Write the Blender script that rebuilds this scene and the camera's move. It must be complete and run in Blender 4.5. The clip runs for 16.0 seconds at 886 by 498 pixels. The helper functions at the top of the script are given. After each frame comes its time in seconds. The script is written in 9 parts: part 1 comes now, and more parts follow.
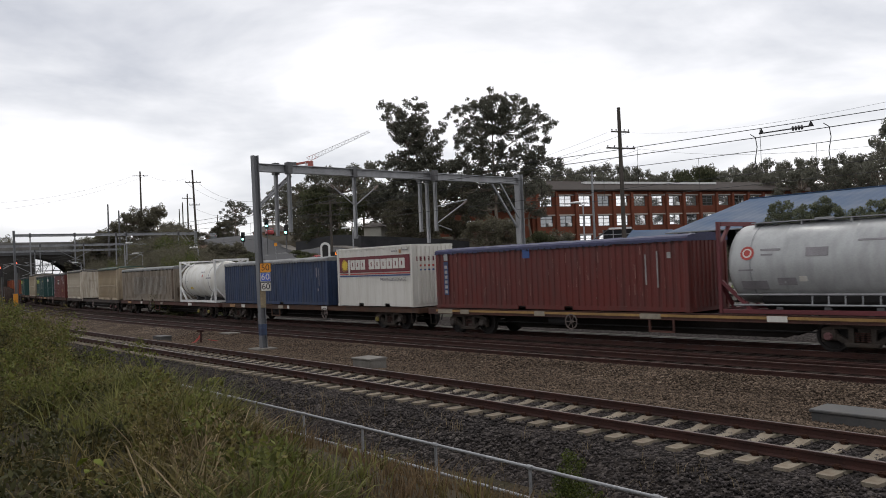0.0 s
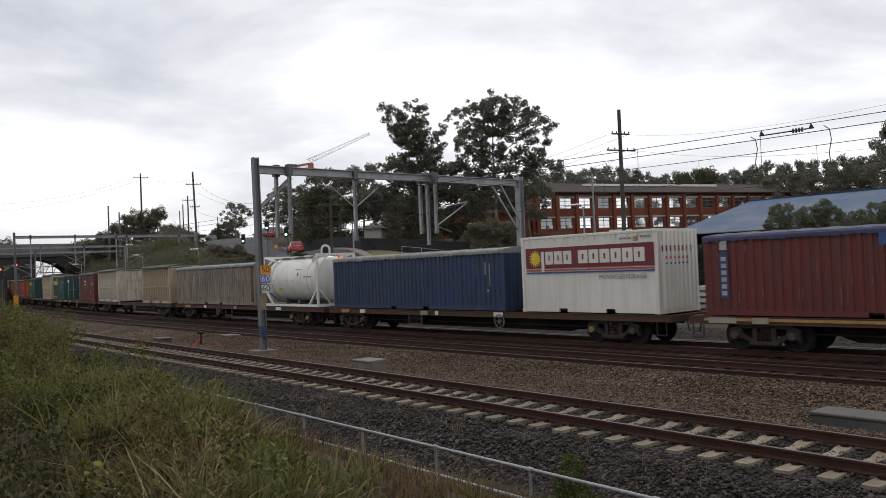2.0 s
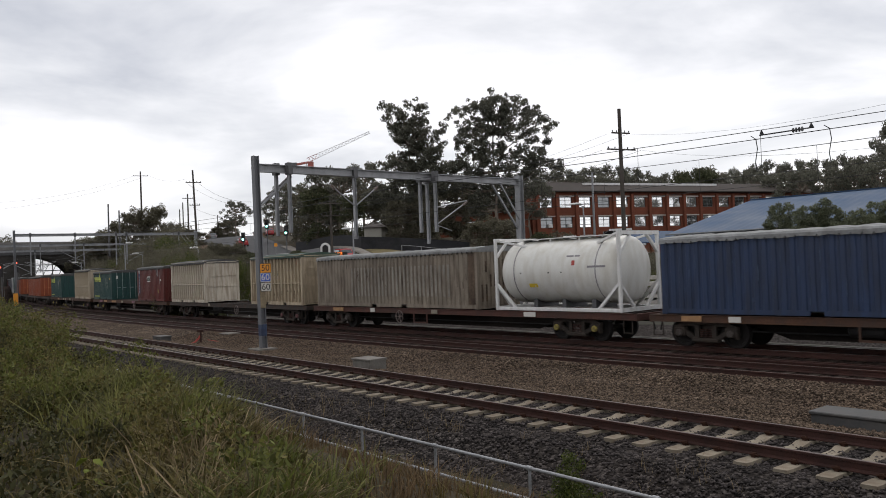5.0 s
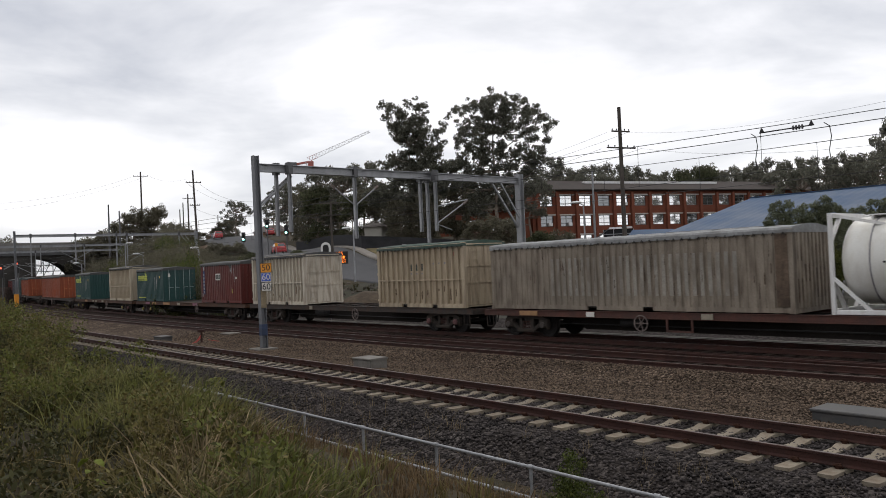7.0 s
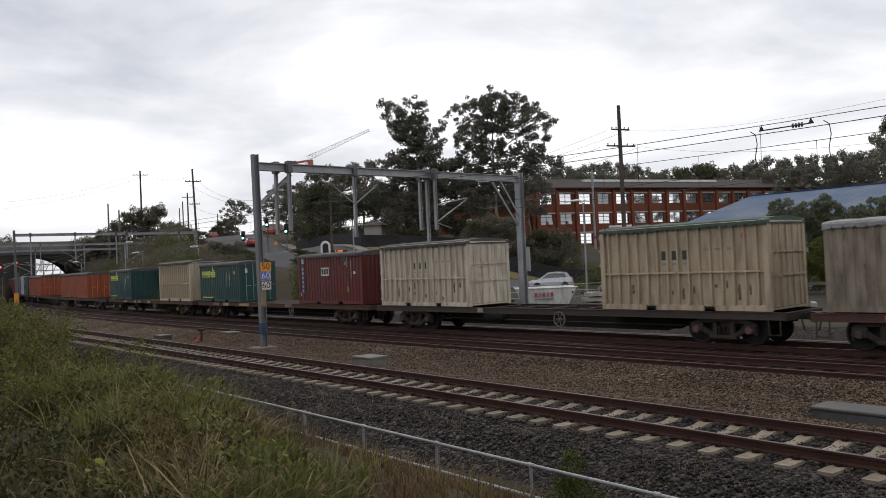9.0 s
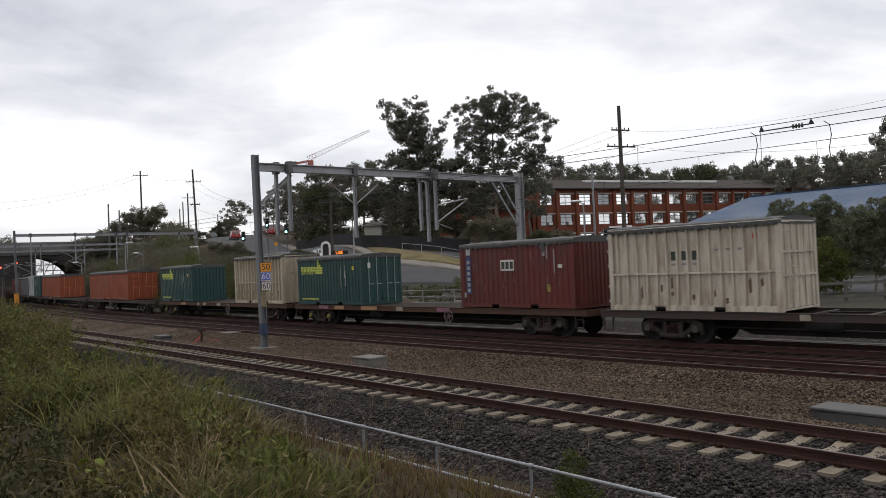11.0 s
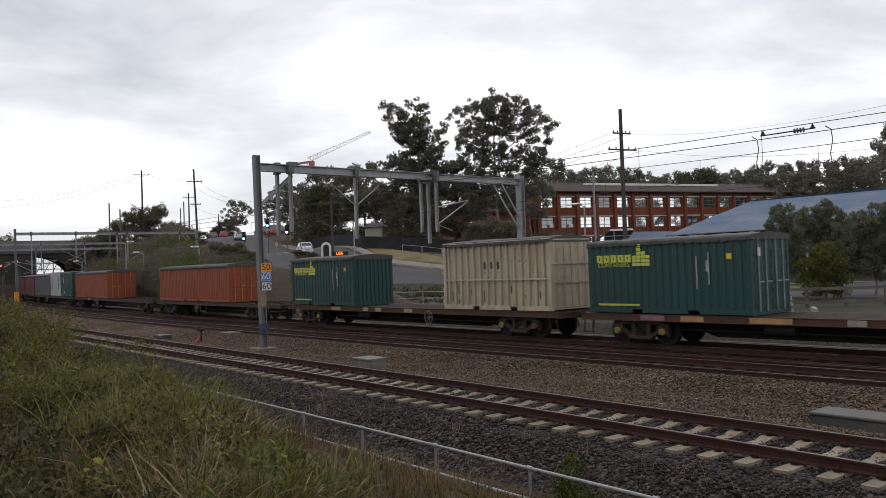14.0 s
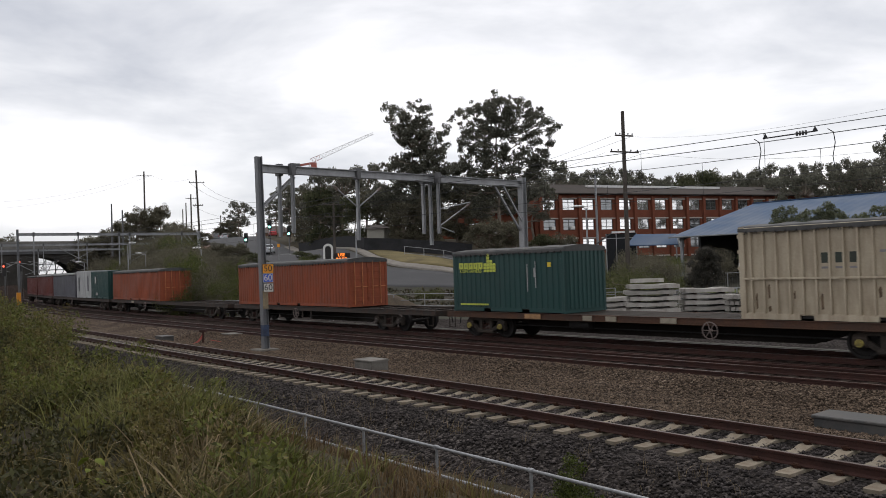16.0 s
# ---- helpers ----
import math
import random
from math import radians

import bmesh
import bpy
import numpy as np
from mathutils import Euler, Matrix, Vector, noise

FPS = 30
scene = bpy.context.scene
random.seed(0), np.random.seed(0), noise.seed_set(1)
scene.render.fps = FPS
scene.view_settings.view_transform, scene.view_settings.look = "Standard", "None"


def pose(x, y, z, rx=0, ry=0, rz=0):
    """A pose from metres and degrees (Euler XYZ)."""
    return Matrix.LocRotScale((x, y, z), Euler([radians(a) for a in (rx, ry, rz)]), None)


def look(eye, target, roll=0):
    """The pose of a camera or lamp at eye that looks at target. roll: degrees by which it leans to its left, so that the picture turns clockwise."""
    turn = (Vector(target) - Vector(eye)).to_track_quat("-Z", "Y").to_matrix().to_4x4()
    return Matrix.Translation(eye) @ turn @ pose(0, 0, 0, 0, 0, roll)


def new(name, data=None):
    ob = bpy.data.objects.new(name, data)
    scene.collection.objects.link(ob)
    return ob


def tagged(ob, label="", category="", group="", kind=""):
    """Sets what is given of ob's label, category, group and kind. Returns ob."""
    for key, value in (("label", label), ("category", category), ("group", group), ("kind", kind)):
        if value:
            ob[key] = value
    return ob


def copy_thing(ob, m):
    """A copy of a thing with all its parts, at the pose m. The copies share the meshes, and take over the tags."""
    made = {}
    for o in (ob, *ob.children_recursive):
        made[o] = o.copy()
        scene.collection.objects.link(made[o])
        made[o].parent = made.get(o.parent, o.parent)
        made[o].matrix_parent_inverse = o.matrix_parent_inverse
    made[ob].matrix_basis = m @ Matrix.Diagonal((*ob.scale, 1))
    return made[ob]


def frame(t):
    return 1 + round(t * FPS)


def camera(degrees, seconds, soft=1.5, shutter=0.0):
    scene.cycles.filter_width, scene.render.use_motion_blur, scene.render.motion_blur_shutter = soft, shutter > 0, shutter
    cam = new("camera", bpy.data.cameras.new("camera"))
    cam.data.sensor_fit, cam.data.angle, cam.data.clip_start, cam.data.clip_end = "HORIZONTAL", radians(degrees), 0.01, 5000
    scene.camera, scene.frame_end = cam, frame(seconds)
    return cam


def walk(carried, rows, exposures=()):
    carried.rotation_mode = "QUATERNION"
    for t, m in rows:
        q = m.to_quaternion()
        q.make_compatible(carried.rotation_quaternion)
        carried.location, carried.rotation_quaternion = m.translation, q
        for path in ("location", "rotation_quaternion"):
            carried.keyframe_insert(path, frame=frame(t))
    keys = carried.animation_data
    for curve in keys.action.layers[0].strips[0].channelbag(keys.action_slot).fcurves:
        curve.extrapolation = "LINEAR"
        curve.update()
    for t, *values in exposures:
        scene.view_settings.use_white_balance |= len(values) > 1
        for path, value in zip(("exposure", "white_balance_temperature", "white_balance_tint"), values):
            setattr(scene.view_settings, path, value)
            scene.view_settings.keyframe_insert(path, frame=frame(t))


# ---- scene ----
# ---- camera and its way: it stands on the bank and drifts by fractions of a degree ----
cam = camera(57.46, 16.0, 0.9, 0.2)
EYE = (0.0, 0.0, 2.88)
TURNS = [  # seconds, yaw, pitch, roll in degrees
    (0.0, 0.010, 1.124, -2.352), (0.5, 0.027, 1.165, -2.296), (1.0, 0.037, 1.205, -2.190), (1.5, -0.001, 1.227, -2.261),
    (2.0, -0.003, 1.270, -2.313), (2.5, -0.007, 1.270, -2.312), (3.0, -0.004, 1.259, -2.320), (3.5, 0.0, 1.221, -2.240),
    (4.0, 0.004, 1.203, -2.185), (6.5, -0.016, 1.132, -2.367), (7.0, -0.025, 1.116, -2.437), (7.5, -0.025, 1.116, -2.437),
    (8.0, -0.026, 1.110, -2.443), (8.5, -0.012, 1.081, -2.467), (9.0, -0.014, 1.008, -2.521), (11.5, -0.034, 1.067, -2.479),
    (12.0, -0.031, 1.094, -2.391), (12.5, -0.070, 1.114, -2.428), (13.0, -0.047, 1.089, -2.329), (13.5, -0.054, 1.110, -2.188),
    (14.0, -0.050, 1.168, -2.043), (14.5, -0.072, 1.198, -2.033), (15.0, -0.095, 1.251, -1.968), (15.5, -0.146, 1.273, -1.969),
    (16.0, -0.179, 1.299, -1.875)]


def aim(yaw, pitch, roll):
    a, b = radians(yaw), radians(pitch)
    way = Vector((math.sin(a) * math.cos(b), math.cos(a) * math.cos(b), math.sin(b)))
    return look(EYE, Vector(EYE) + way * 10, roll)


walk(cam, [(t, aim(y, p, r)) for t, y, p, r in TURNS])

# ---- sky and light: a bright overcast day ----
SUN_UP, SUN_ROUND = 58.0, 12.0  # elevation, and compass direction from +y clockwise
world = bpy.data.worlds.new("overcast_sky")
scene.world = world
world.use_nodes = True
wn, wl = world.node_tree.nodes, world.node_tree.links
wn.clear()
w_out = wn.new("ShaderNodeOutputWorld")
w_bg = wn.new("ShaderNodeBackground")
w_sky = wn.new("ShaderNodeTexSky")
w_sky.sky_type, w_sky.sun_disc = "NISHITA", False
w_sky.sun_elevation, w_sky.sun_rotation = radians(SUN_UP), radians(SUN_ROUND)
w_dim = wn.new("ShaderNodeVectorMath")
w_dim.operation = "SCALE"
w_dim.inputs["Scale"].default_value = 0.10
wl.new(w_sky.outputs[0], w_dim.inputs[0])
w_co = wn.new("ShaderNodeTexCoord")
w_map = wn.new("ShaderNodeMapping")
w_map.inputs["Scale"].default_value = (1.0, 1.0, 3.3)
w_map.inputs["Location"].default_value = (0.55, 0.32, 0.2)
wl.new(w_co.outputs["Generated"], w_map.inputs[0])
w_noise = wn.new("ShaderNodeTexNoise")
w_noise.inputs["Scale"].default_value, w_noise.inputs["Detail"].default_value = 2.3, 6.0
w_noise.inputs["Roughness"].default_value = 0.52
w_noise.inputs["Distortion"].default_value = 0.3
wl.new(w_map.outputs[0], w_noise.inputs["Vector"])
w_ramp = wn.new("ShaderNodeValToRGB")
w_ramp.color_ramp.elements[0].position, w_ramp.color_ramp.elements[0].color = 0.30, (0.61, 0.625, 0.68, 1)
w_ramp.color_ramp.elements[1].position, w_ramp.color_ramp.elements[1].color = 0.55, (1.108, 1.093, 1.118, 1)
w_mid = w_ramp.color_ramp.elements.new(0.44)
w_mid.color = (0.866, 0.868, 0.90, 1)
wl.new(w_noise.outputs["Fac"], w_ramp.inputs[0])
w_mix = wn.new("ShaderNodeMixRGB")
w_mix.inputs[0].default_value = 0.90
wl.new(w_dim.outputs[0], w_mix.inputs[1])
wl.new(w_ramp.outputs[0], w_mix.inputs[2])
wl.new(w_mix.outputs[0], w_bg.inputs[0])
w_bg.inputs[1].default_value = 1.0
wl.new(w_bg.outputs[0], w_out.inputs[0])

sun_data = bpy.data.lights.new("sun", "SUN")
sun_data.energy, sun_data.angle, sun_data.color = 0.85, radians(25), (1.0, 0.96, 0.90)
sun = new("sun", sun_data)
su, sr = radians(SUN_UP), radians(SUN_ROUND)
sun_way = Vector((math.sin(sr) * math.cos(su), math.cos(sr) * math.cos(su), math.sin(su)))
sun.matrix_world = look(sun_way * 500, (0, 0, 0))
scene.view_settings.exposure = 0.06


# ---- materials ----
MATS = {}


def surface(name, col, rough=0.65, metal=0.0, var=0.25, big=0.8, fine=30.0, bump=0.15, dirt=None, amount=0.35,
            dirt_scale=(0.6, 0.6, 0.25), rand=0.0, island=0.0, spec=0.4):
    """Painted, stony or metal surface: base colour with broad and fine variation, streaks of dirt and a fine relief."""
    if name in MATS:
        return MATS[name]
    m = bpy.data.materials.new(name)
    m.use_nodes = True
    nt = m.node_tree
    b = nt.nodes["Principled BSDF"]
    b.inputs["Roughness"].default_value, b.inputs["Metallic"].default_value = rough, metal
    b.inputs["Specular IOR Level"].default_value = spec if rough < 0.84 else spec * 0.3
    co = nt.nodes.new("ShaderNodeTexCoord")

    def noise_at(scale, detail, vec=None):
        n = nt.nodes.new("ShaderNodeTexNoise")
        n.inputs["Scale"].default_value, n.inputs["Detail"].default_value = scale, detail
        nt.links.new(vec or co.outputs["Object"], n.inputs["Vector"])
        return n

    def blend(kind, fac, a, c):
        x = nt.nodes.new("ShaderNodeMixRGB")
        x.blend_type = kind
        for k, v in ((0, fac), (1, a), (2, c)):
            if hasattr(v, "links"):
                nt.links.new(v, x.inputs[k])
            else:
                x.inputs[k].default_value = v if k == 0 else (*v, 1)
        return x.outputs[0]

    def spread(src, lo, hi, p0=0.3, p1=0.7):
        r = nt.nodes.new("ShaderNodeMapRange")
        r.inputs[1].default_value, r.inputs[2].default_value = p0, p1
        r.inputs[3].default_value, r.inputs[4].default_value = lo, hi
        nt.links.new(src, r.inputs[0])
        return r.outputs[0]

    def grey(v):
        g = nt.nodes.new("ShaderNodeCombineColor")
        for k in range(3):
            nt.links.new(v, g.inputs[k])
        return g.outputs[0]

    n1, n2 = noise_at(big, 4), noise_at(fine, 3)
    c = blend("MULTIPLY", 1.0, tuple(col), grey(spread(n1.outputs["Fac"], 1 - var, 1 + var)))
    c = blend("MULTIPLY", 1.0, c, grey(spread(n2.outputs["Fac"], 1 - var * 0.6, 1 + var * 0.6)))
    if rand:
        oi = nt.nodes.new("ShaderNodeObjectInfo")
        c = blend("MULTIPLY", 1.0, c, grey(spread(oi.outputs["Random"], 1 - rand, 1 + rand, 0, 1)))
    if island:
        ge = nt.nodes.new("ShaderNodeNewGeometry")
        c = blend("MULTIPLY", 1.0, c, grey(spread(ge.outputs["Random Per Island"], 1 - island, 1 + island, 0, 1)))
    if dirt:
        mp = nt.nodes.new("ShaderNodeMapping")
        mp.inputs["Scale"].default_value = dirt_scale
        nt.links.new(co.outputs["Object"], mp.inputs[0])
        n3 = noise_at(3.0, 7, mp.outputs[0])
        c = blend("MIX", spread(n3.outputs["Fac"], 0.0, amount, 0.42, 0.68), c, tuple(dirt))
    nt.links.new(c, b.inputs["Base Color"])
    nt.links.new(spread(n1.outputs["Fac"], max(0.05, rough - 0.12), min(1, rough + 0.12)), b.inputs["Roughness"])
    if bump:
        bp = nt.nodes.new("ShaderNodeBump")
        bp.inputs["Strength"].default_value, bp.inputs["Distance"].default_value = bump, 0.02
        nt.links.new(n2.outputs["Fac"], bp.inputs["Height"])
        nt.links.new(bp.outputs[0], b.inputs["Normal"])
    MATS[name] = m
    return m


def gravel(name, tones, size=18.0, patch=None):
    """Crushed stone: cells of several tones with deep joints, and patches of dust."""
    m = bpy.data.materials.new(name)
    m.use_nodes = True
    nt = m.node_tree
    b = nt.nodes["Principled BSDF"]
    b.inputs["Roughness"].default_value = 0.95
    b.inputs["Specular IOR Level"].default_value = 0.05
    co = nt.nodes.new("ShaderNodeTexCoord")
    vo = nt.nodes.new("ShaderNodeTexVoronoi")
    vo.inputs["Scale"].default_value = size
    nt.links.new(co.outputs["Object"], vo.inputs["Vector"])
    sep = nt.nodes.new("ShaderNodeSeparateColor")
    nt.links.new(vo.outputs["Color"], sep.inputs[0])
    ramp = nt.nodes.new("ShaderNodeValToRGB")
    while len(ramp.color_ramp.elements) < len(tones):
        ramp.color_ramp.elements.new(0.5)
    for k, t in enumerate(tones):
        ramp.color_ramp.elements[k].position = k / (len(tones) - 1)
        ramp.color_ramp.elements[k].color = (*t, 1)
    nt.links.new(sep.outputs[0], ramp.inputs[0])
    no = nt.nodes.new("ShaderNodeTexNoise")
    no.inputs["Scale"].default_value, no.inputs["Detail"].default_value = 0.35, 6
    nt.links.new(co.outputs["Object"], no.inputs["Vector"])
    mr = nt.nodes.new("ShaderNodeMapRange")
    mr.inputs[1].default_value, mr.inputs[2].default_value, mr.inputs[3].default_value, mr.inputs[4].default_value = 0.35, 0.65, 0.0, 0.6
    nt.links.new(no.outputs["Fac"], mr.inputs[0])
    mx = nt.nodes.new("ShaderNodeMixRGB")
    mx.inputs[2].default_value = (*(patch or tones[0]), 1)
    nt.links.new(mr.outputs[0], mx.inputs[0])
    nt.links.new(ramp.outputs[0], mx.inputs[1])
    nt.links.new(mx.outputs[0], b.inputs["Base Color"])
    bp = nt.nodes.new("ShaderNodeBump")
    bp.inputs["Strength"].default_value, bp.inputs["Distance"].default_value = 0.9, 0.05
    bp.invert = True
    nt.links.new(vo.outputs["Distance"], bp.inputs["Height"])
    nt.links.new(bp.outputs[0], b.inputs["Normal"])
    MATS[name] = m
    return m


def leafy(name, col, spread_=0.45, back=0.35, warm=(0.16, 0.14, 0.05)):
    """Leaves and blades: a tone for every leaf, and some light let through."""
    m = bpy.data.materials.new(name)
    m.use_nodes = True
    nt = m.node_tree
    b = nt.nodes["Principled BSDF"]
    b.inputs["Roughness"].default_value = 0.6
    b.inputs["Specular IOR Level"].default_value = 0.12
    ge = nt.nodes.new("ShaderNodeNewGeometry")
    ramp = nt.nodes.new("ShaderNodeValToRGB")
    e = ramp.color_ramp.elements
    e[0].position, e[0].color = 0.0, (*[c * (1 - spread_) for c in col], 1)
    e[1].position, e[1].color = 0.85, (*[c * (1 + spread_) for c in col], 1)
    w = e.new(1.0)
    w.color = (*warm, 1)
    nt.links.new(ge.outputs["Random Per Island"], ramp.inputs[0])
    nt.links.new(ramp.outputs[0], b.inputs["Base Color"])
    tr = nt.nodes.new("ShaderNodeBsdfTranslucent")
    nt.links.new(ramp.outputs[0], tr.inputs[0])
    ms = nt.nodes.new("ShaderNodeMixShader")
    ms.inputs[0].default_value = back
    out = nt.nodes["Material Output"]
    nt.links.new(b.outputs[0], ms.inputs[1])
    nt.links.new(tr.outputs[0], ms.inputs[2])
    nt.links.new(ms.outputs[0], out.inputs[0])
    MATS[name] = m
    return m


def glow(name, col, power):
    m = bpy.data.materials.new(name)
    m.use_nodes = True
    b = m.node_tree.nodes["Principled BSDF"]
    b.inputs["Base Color"].default_value = (0.02, 0.02, 0.02, 1)
    b.inputs["Emission Color"].default_value = (*col, 1)
    b.inputs["Emission Strength"].default_value = power
    MATS[name] = m
    return m


RUST = (0.07, 0.035, 0.022)
GRIME = (0.035, 0.03, 0.026)
M_RAIL = surface("rusty_rail", (0.040, 0.016, 0.012), 0.75, 0.2, 0.35, 2.0, 40, 0.2)
M_RAILTOP = surface("rail_head", (0.075, 0.050, 0.042), 0.45, 0.5, 0.2, 2.0, 30, 0.05)
M_CONC = surface("concrete_sleeper", (0.225, 0.195, 0.15), 0.9, 0, 0.22, 1.5, 45, 0.3, (0.09, 0.06, 0.042), 0.7, (1, 1, 1), rand=0.18)
M_TIMBER = surface("dark_timber", (0.030, 0.021, 0.017), 0.9, 0, 0.3, 1.0, 25, 0.3, rand=0.25)
M_CLIP = surface("rusty_clip", (0.045, 0.022, 0.015), 0.85, 0.2, 0.3, 5, 60, 0.2)
M_BALLAST = gravel("dark_ballast", ((0.005, 0.0044, 0.0044), (0.020, 0.0175, 0.0165), (0.044, 0.038, 0.035), (0.12, 0.105, 0.098)), 17, (0.021, 0.0165, 0.0145))
M_BALLAST2 = gravel("brown_ballast", ((0.006, 0.0045, 0.0038), (0.028, 0.0205, 0.0155), (0.094, 0.067, 0.049), (0.27, 0.212, 0.162)), 21, (0.036, 0.0245, 0.017))
M_BALLAST3 = gravel("oily_ballast", ((0.006, 0.004, 0.004), (0.020, 0.014, 0.012), (0.038, 0.027, 0.023), (0.085, 0.062, 0.052)), 17, (0.024, 0.016, 0.013))
M_STEEL = surface("galvanised_steel", (0.27, 0.275, 0.285), 0.55, 0.35, 0.2, 0.7, 25, 0.05, (0.14, 0.14, 0.14), 0.4, (1, 1, 0.2))
M_STEELD = surface("weathered_steel", (0.10, 0.10, 0.103), 0.6, 0.35, 0.25, 0.7, 25, 0.05)
M_BLACK = surface("black_rubber_steel", (0.018, 0.017, 0.017), 0.7, 0.1, 0.3, 2, 30, 0.1)
M_WIRE = surface("wire", (0.025, 0.025, 0.027), 0.6, 0.3, 0.1, 1, 10, 0)
M_POLEWOOD = surface("pole_timber", (0.075, 0.066, 0.058), 0.9, 0, 0.3, 0.8, 30, 0.3, (0.05, 0.042, 0.036), 0.6, (3, 3, 0.15))
M_ASPHALT = surface("asphalt", (0.066, 0.066, 0.069), 0.92, 0, 0.2, 0.25, 60, 0.2)
M_PATH = surface("pale_concrete", (0.20, 0.185, 0.165), 0.9, 0, 0.2, 0.4, 20, 0.2, (0.12, 0.10, 0.085), 0.5, (1, 1, 1))
M_WHITE = surface("white_paint", (0.62, 0.62, 0.61), 0.5, 0, 0.08, 0.8, 25, 0.03, (0.32, 0.28, 0.22), 0.30, (2.5, 2.5, 0.25))


# ---- making meshes ----
class Geo:
    """Collects corners and faces of one mesh."""

    def __init__(self):
        self.v, self.f = [], []

    def box(self, lo, hi, m=None, taper=0.0, cham=0.0):
        (x0, y0, z0), (x1, y1, z1) = lo, hi
        c = cham
        if c:
            # eight-sided section along the longest axis, for softened edges
            size = [x1 - x0, y1 - y0, z1 - z0]
            ax = size.index(max(size))
            a, b = [k for k in range(3) if k != ax]
            los, his = (x0, y0, z0), (x1, y1, z1)
            ring = [(los[a] + c, los[b]), (his[a] - c, los[b]), (his[a], los[b] + c), (his[a], his[b] - c),
                    (his[a] - c, his[b]), (los[a] + c, his[b]), (los[a], his[b] - c), (los[a], los[b] + c)]
            pts = []
            for end in (los[ax], his[ax]):
                for p, q in ring:
                    w = [0, 0, 0]
                    w[ax], w[a], w[b] = end, p, q
                    pts.append(tuple(w))
            fs = [tuple(range(8)), tuple(range(15, 7, -1))] + [(k, k + 8, (k + 1) % 8 + 8, (k + 1) % 8) for k in range(8)]
        else:
            t = taper
            pts = [(x0, y0, z0), (x1, y0, z0), (x1, y1, z0), (x0, y1, z0),
                   (x0 + t, y0 + t, z1), (x1 - t, y0 + t, z1), (x1 - t, y1 - t, z1), (x0 + t, y1 - t, z1)]
            fs = [(3, 2, 1, 0), (4, 5, 6, 7), (0, 1, 5, 4), (1, 2, 6, 5), (2, 3, 7, 6), (3, 0, 4, 7)]
        self.add(pts, fs, m)
        return self

    def add(self, pts, fs, m=None):
        n = len(self.v)
        self.v += [tuple(m @ Vector(p)) for p in pts] if m is not None else pts
        self.f += [tuple(k + n for k in f) for f in fs]
        return self

    def rod(self, p0, p1, r, n=8, r1=None, caps=True):
        p0, p1 = Vector(p0), Vector(p1)
        w = (p1 - p0).normalized()
        u = w.orthogonal().normalized()
        t = w.cross(u)
        pts = []
        for p, q in ((p0, r), (p1, r if r1 is None else r1)):
            for k in range(n):
                a = 2 * math.pi * k / n
                pts.append(tuple(p + (u * math.cos(a) + t * math.sin(a)) * q))
        fs = [(k, (k + 1) % n, (k + 1) % n + n, k + n) for k in range(n)]
        if caps:
            fs += [tuple(range(n - 1, -1, -1)), tuple(range(n, 2 * n))]
        return self.add(pts, fs)

    def beam(self, p0, p1, w, h, t=0.03, up=(0, 0, 1)):
        """An I-shaped steel section from p0 to p1, w wide and h high."""
        p0, p1 = Vector(p0), Vector(p1)
        d = (p1 - p0).normalized()
        up = Vector(up)
        side = d.cross(up).normalized()
        up = side.cross(d)
        ring = [(-w / 2, -h / 2), (w / 2, -h / 2), (w / 2, -h / 2 + t), (t / 2, -h / 2 + t), (t / 2, h / 2 - t), (w / 2, h / 2 - t), (w / 2, h / 2), (-w / 2, h / 2),
                (-w / 2, h / 2 - t), (-t / 2, h / 2 - t), (-t / 2, -h / 2 + t), (-w / 2, -h / 2 + t)]
        pts = [tuple(p + side * a + up * b) for p in (p0, p1) for a, b in ring]
        return self.add(pts, [(k, (k + 1) % 12, (k + 1) % 12 + 12, k + 12) for k in range(12)] + [tuple(range(11, -1, -1)), tuple(range(12, 24))])

    def bar(self, p0, p1, w, h):
        """A flat or square bar."""
        p0, p1 = Vector(p0), Vector(p1)
        d = (p1 - p0).normalized()
        up = Vector((0, 0, 1)) if abs(d.z) < 0.95 else Vector((0, 1, 0))
        side = d.cross(up).normalized()
        up = side.cross(d)
        pts = []
        for p in (p0, p1):
            for a, b in ((-1, -1), (1, -1), (1, 1), (-1, 1)):
                pts.append(tuple(p + side * a * w / 2 + up * b * h / 2))
        return self.add(pts, [(0, 1, 5, 4), (1, 2, 6, 5), (2, 3, 7, 6), (3, 0, 4, 7), (3, 2, 1, 0), (4, 5, 6, 7)])

    def lathe(self, profile, axis_o, axis, n=24):
        """Turns (distance along, radius) about an axis."""
        o, w = Vector(axis_o), Vector(axis).normalized()
        u = w.orthogonal().normalized()
        t = w.cross(u)
        pts = []
        for d, r in profile:
            for k in range(n):
                a = 2 * math.pi * k / n
                pts.append(tuple(o + w * d + (u * math.cos(a) + t * math.sin(a)) * r))
        fs = []
        for j in range(len(profile) - 1):
            for k in range(n):
                fs.append((j * n + k, j * n + (k + 1) % n, (j + 1) * n + (k + 1) % n, (j + 1) * n + k))
        fs += [tuple(range(n - 1, -1, -1)), tuple(range((len(profile) - 1) * n, len(profile) * n))]
        return self.add(pts, fs)

    def sheet(self, rows):
        """A skin over rows of points."""
        n = len(rows[0])
        pts = [tuple(p) for r in rows for p in r]
        fs = [(j * n + k, j * n + k + 1, (j + 1) * n + k + 1, (j + 1) * n + k) for j in range(len(rows) - 1) for k in range(n - 1)]
        return self.add(pts, fs)

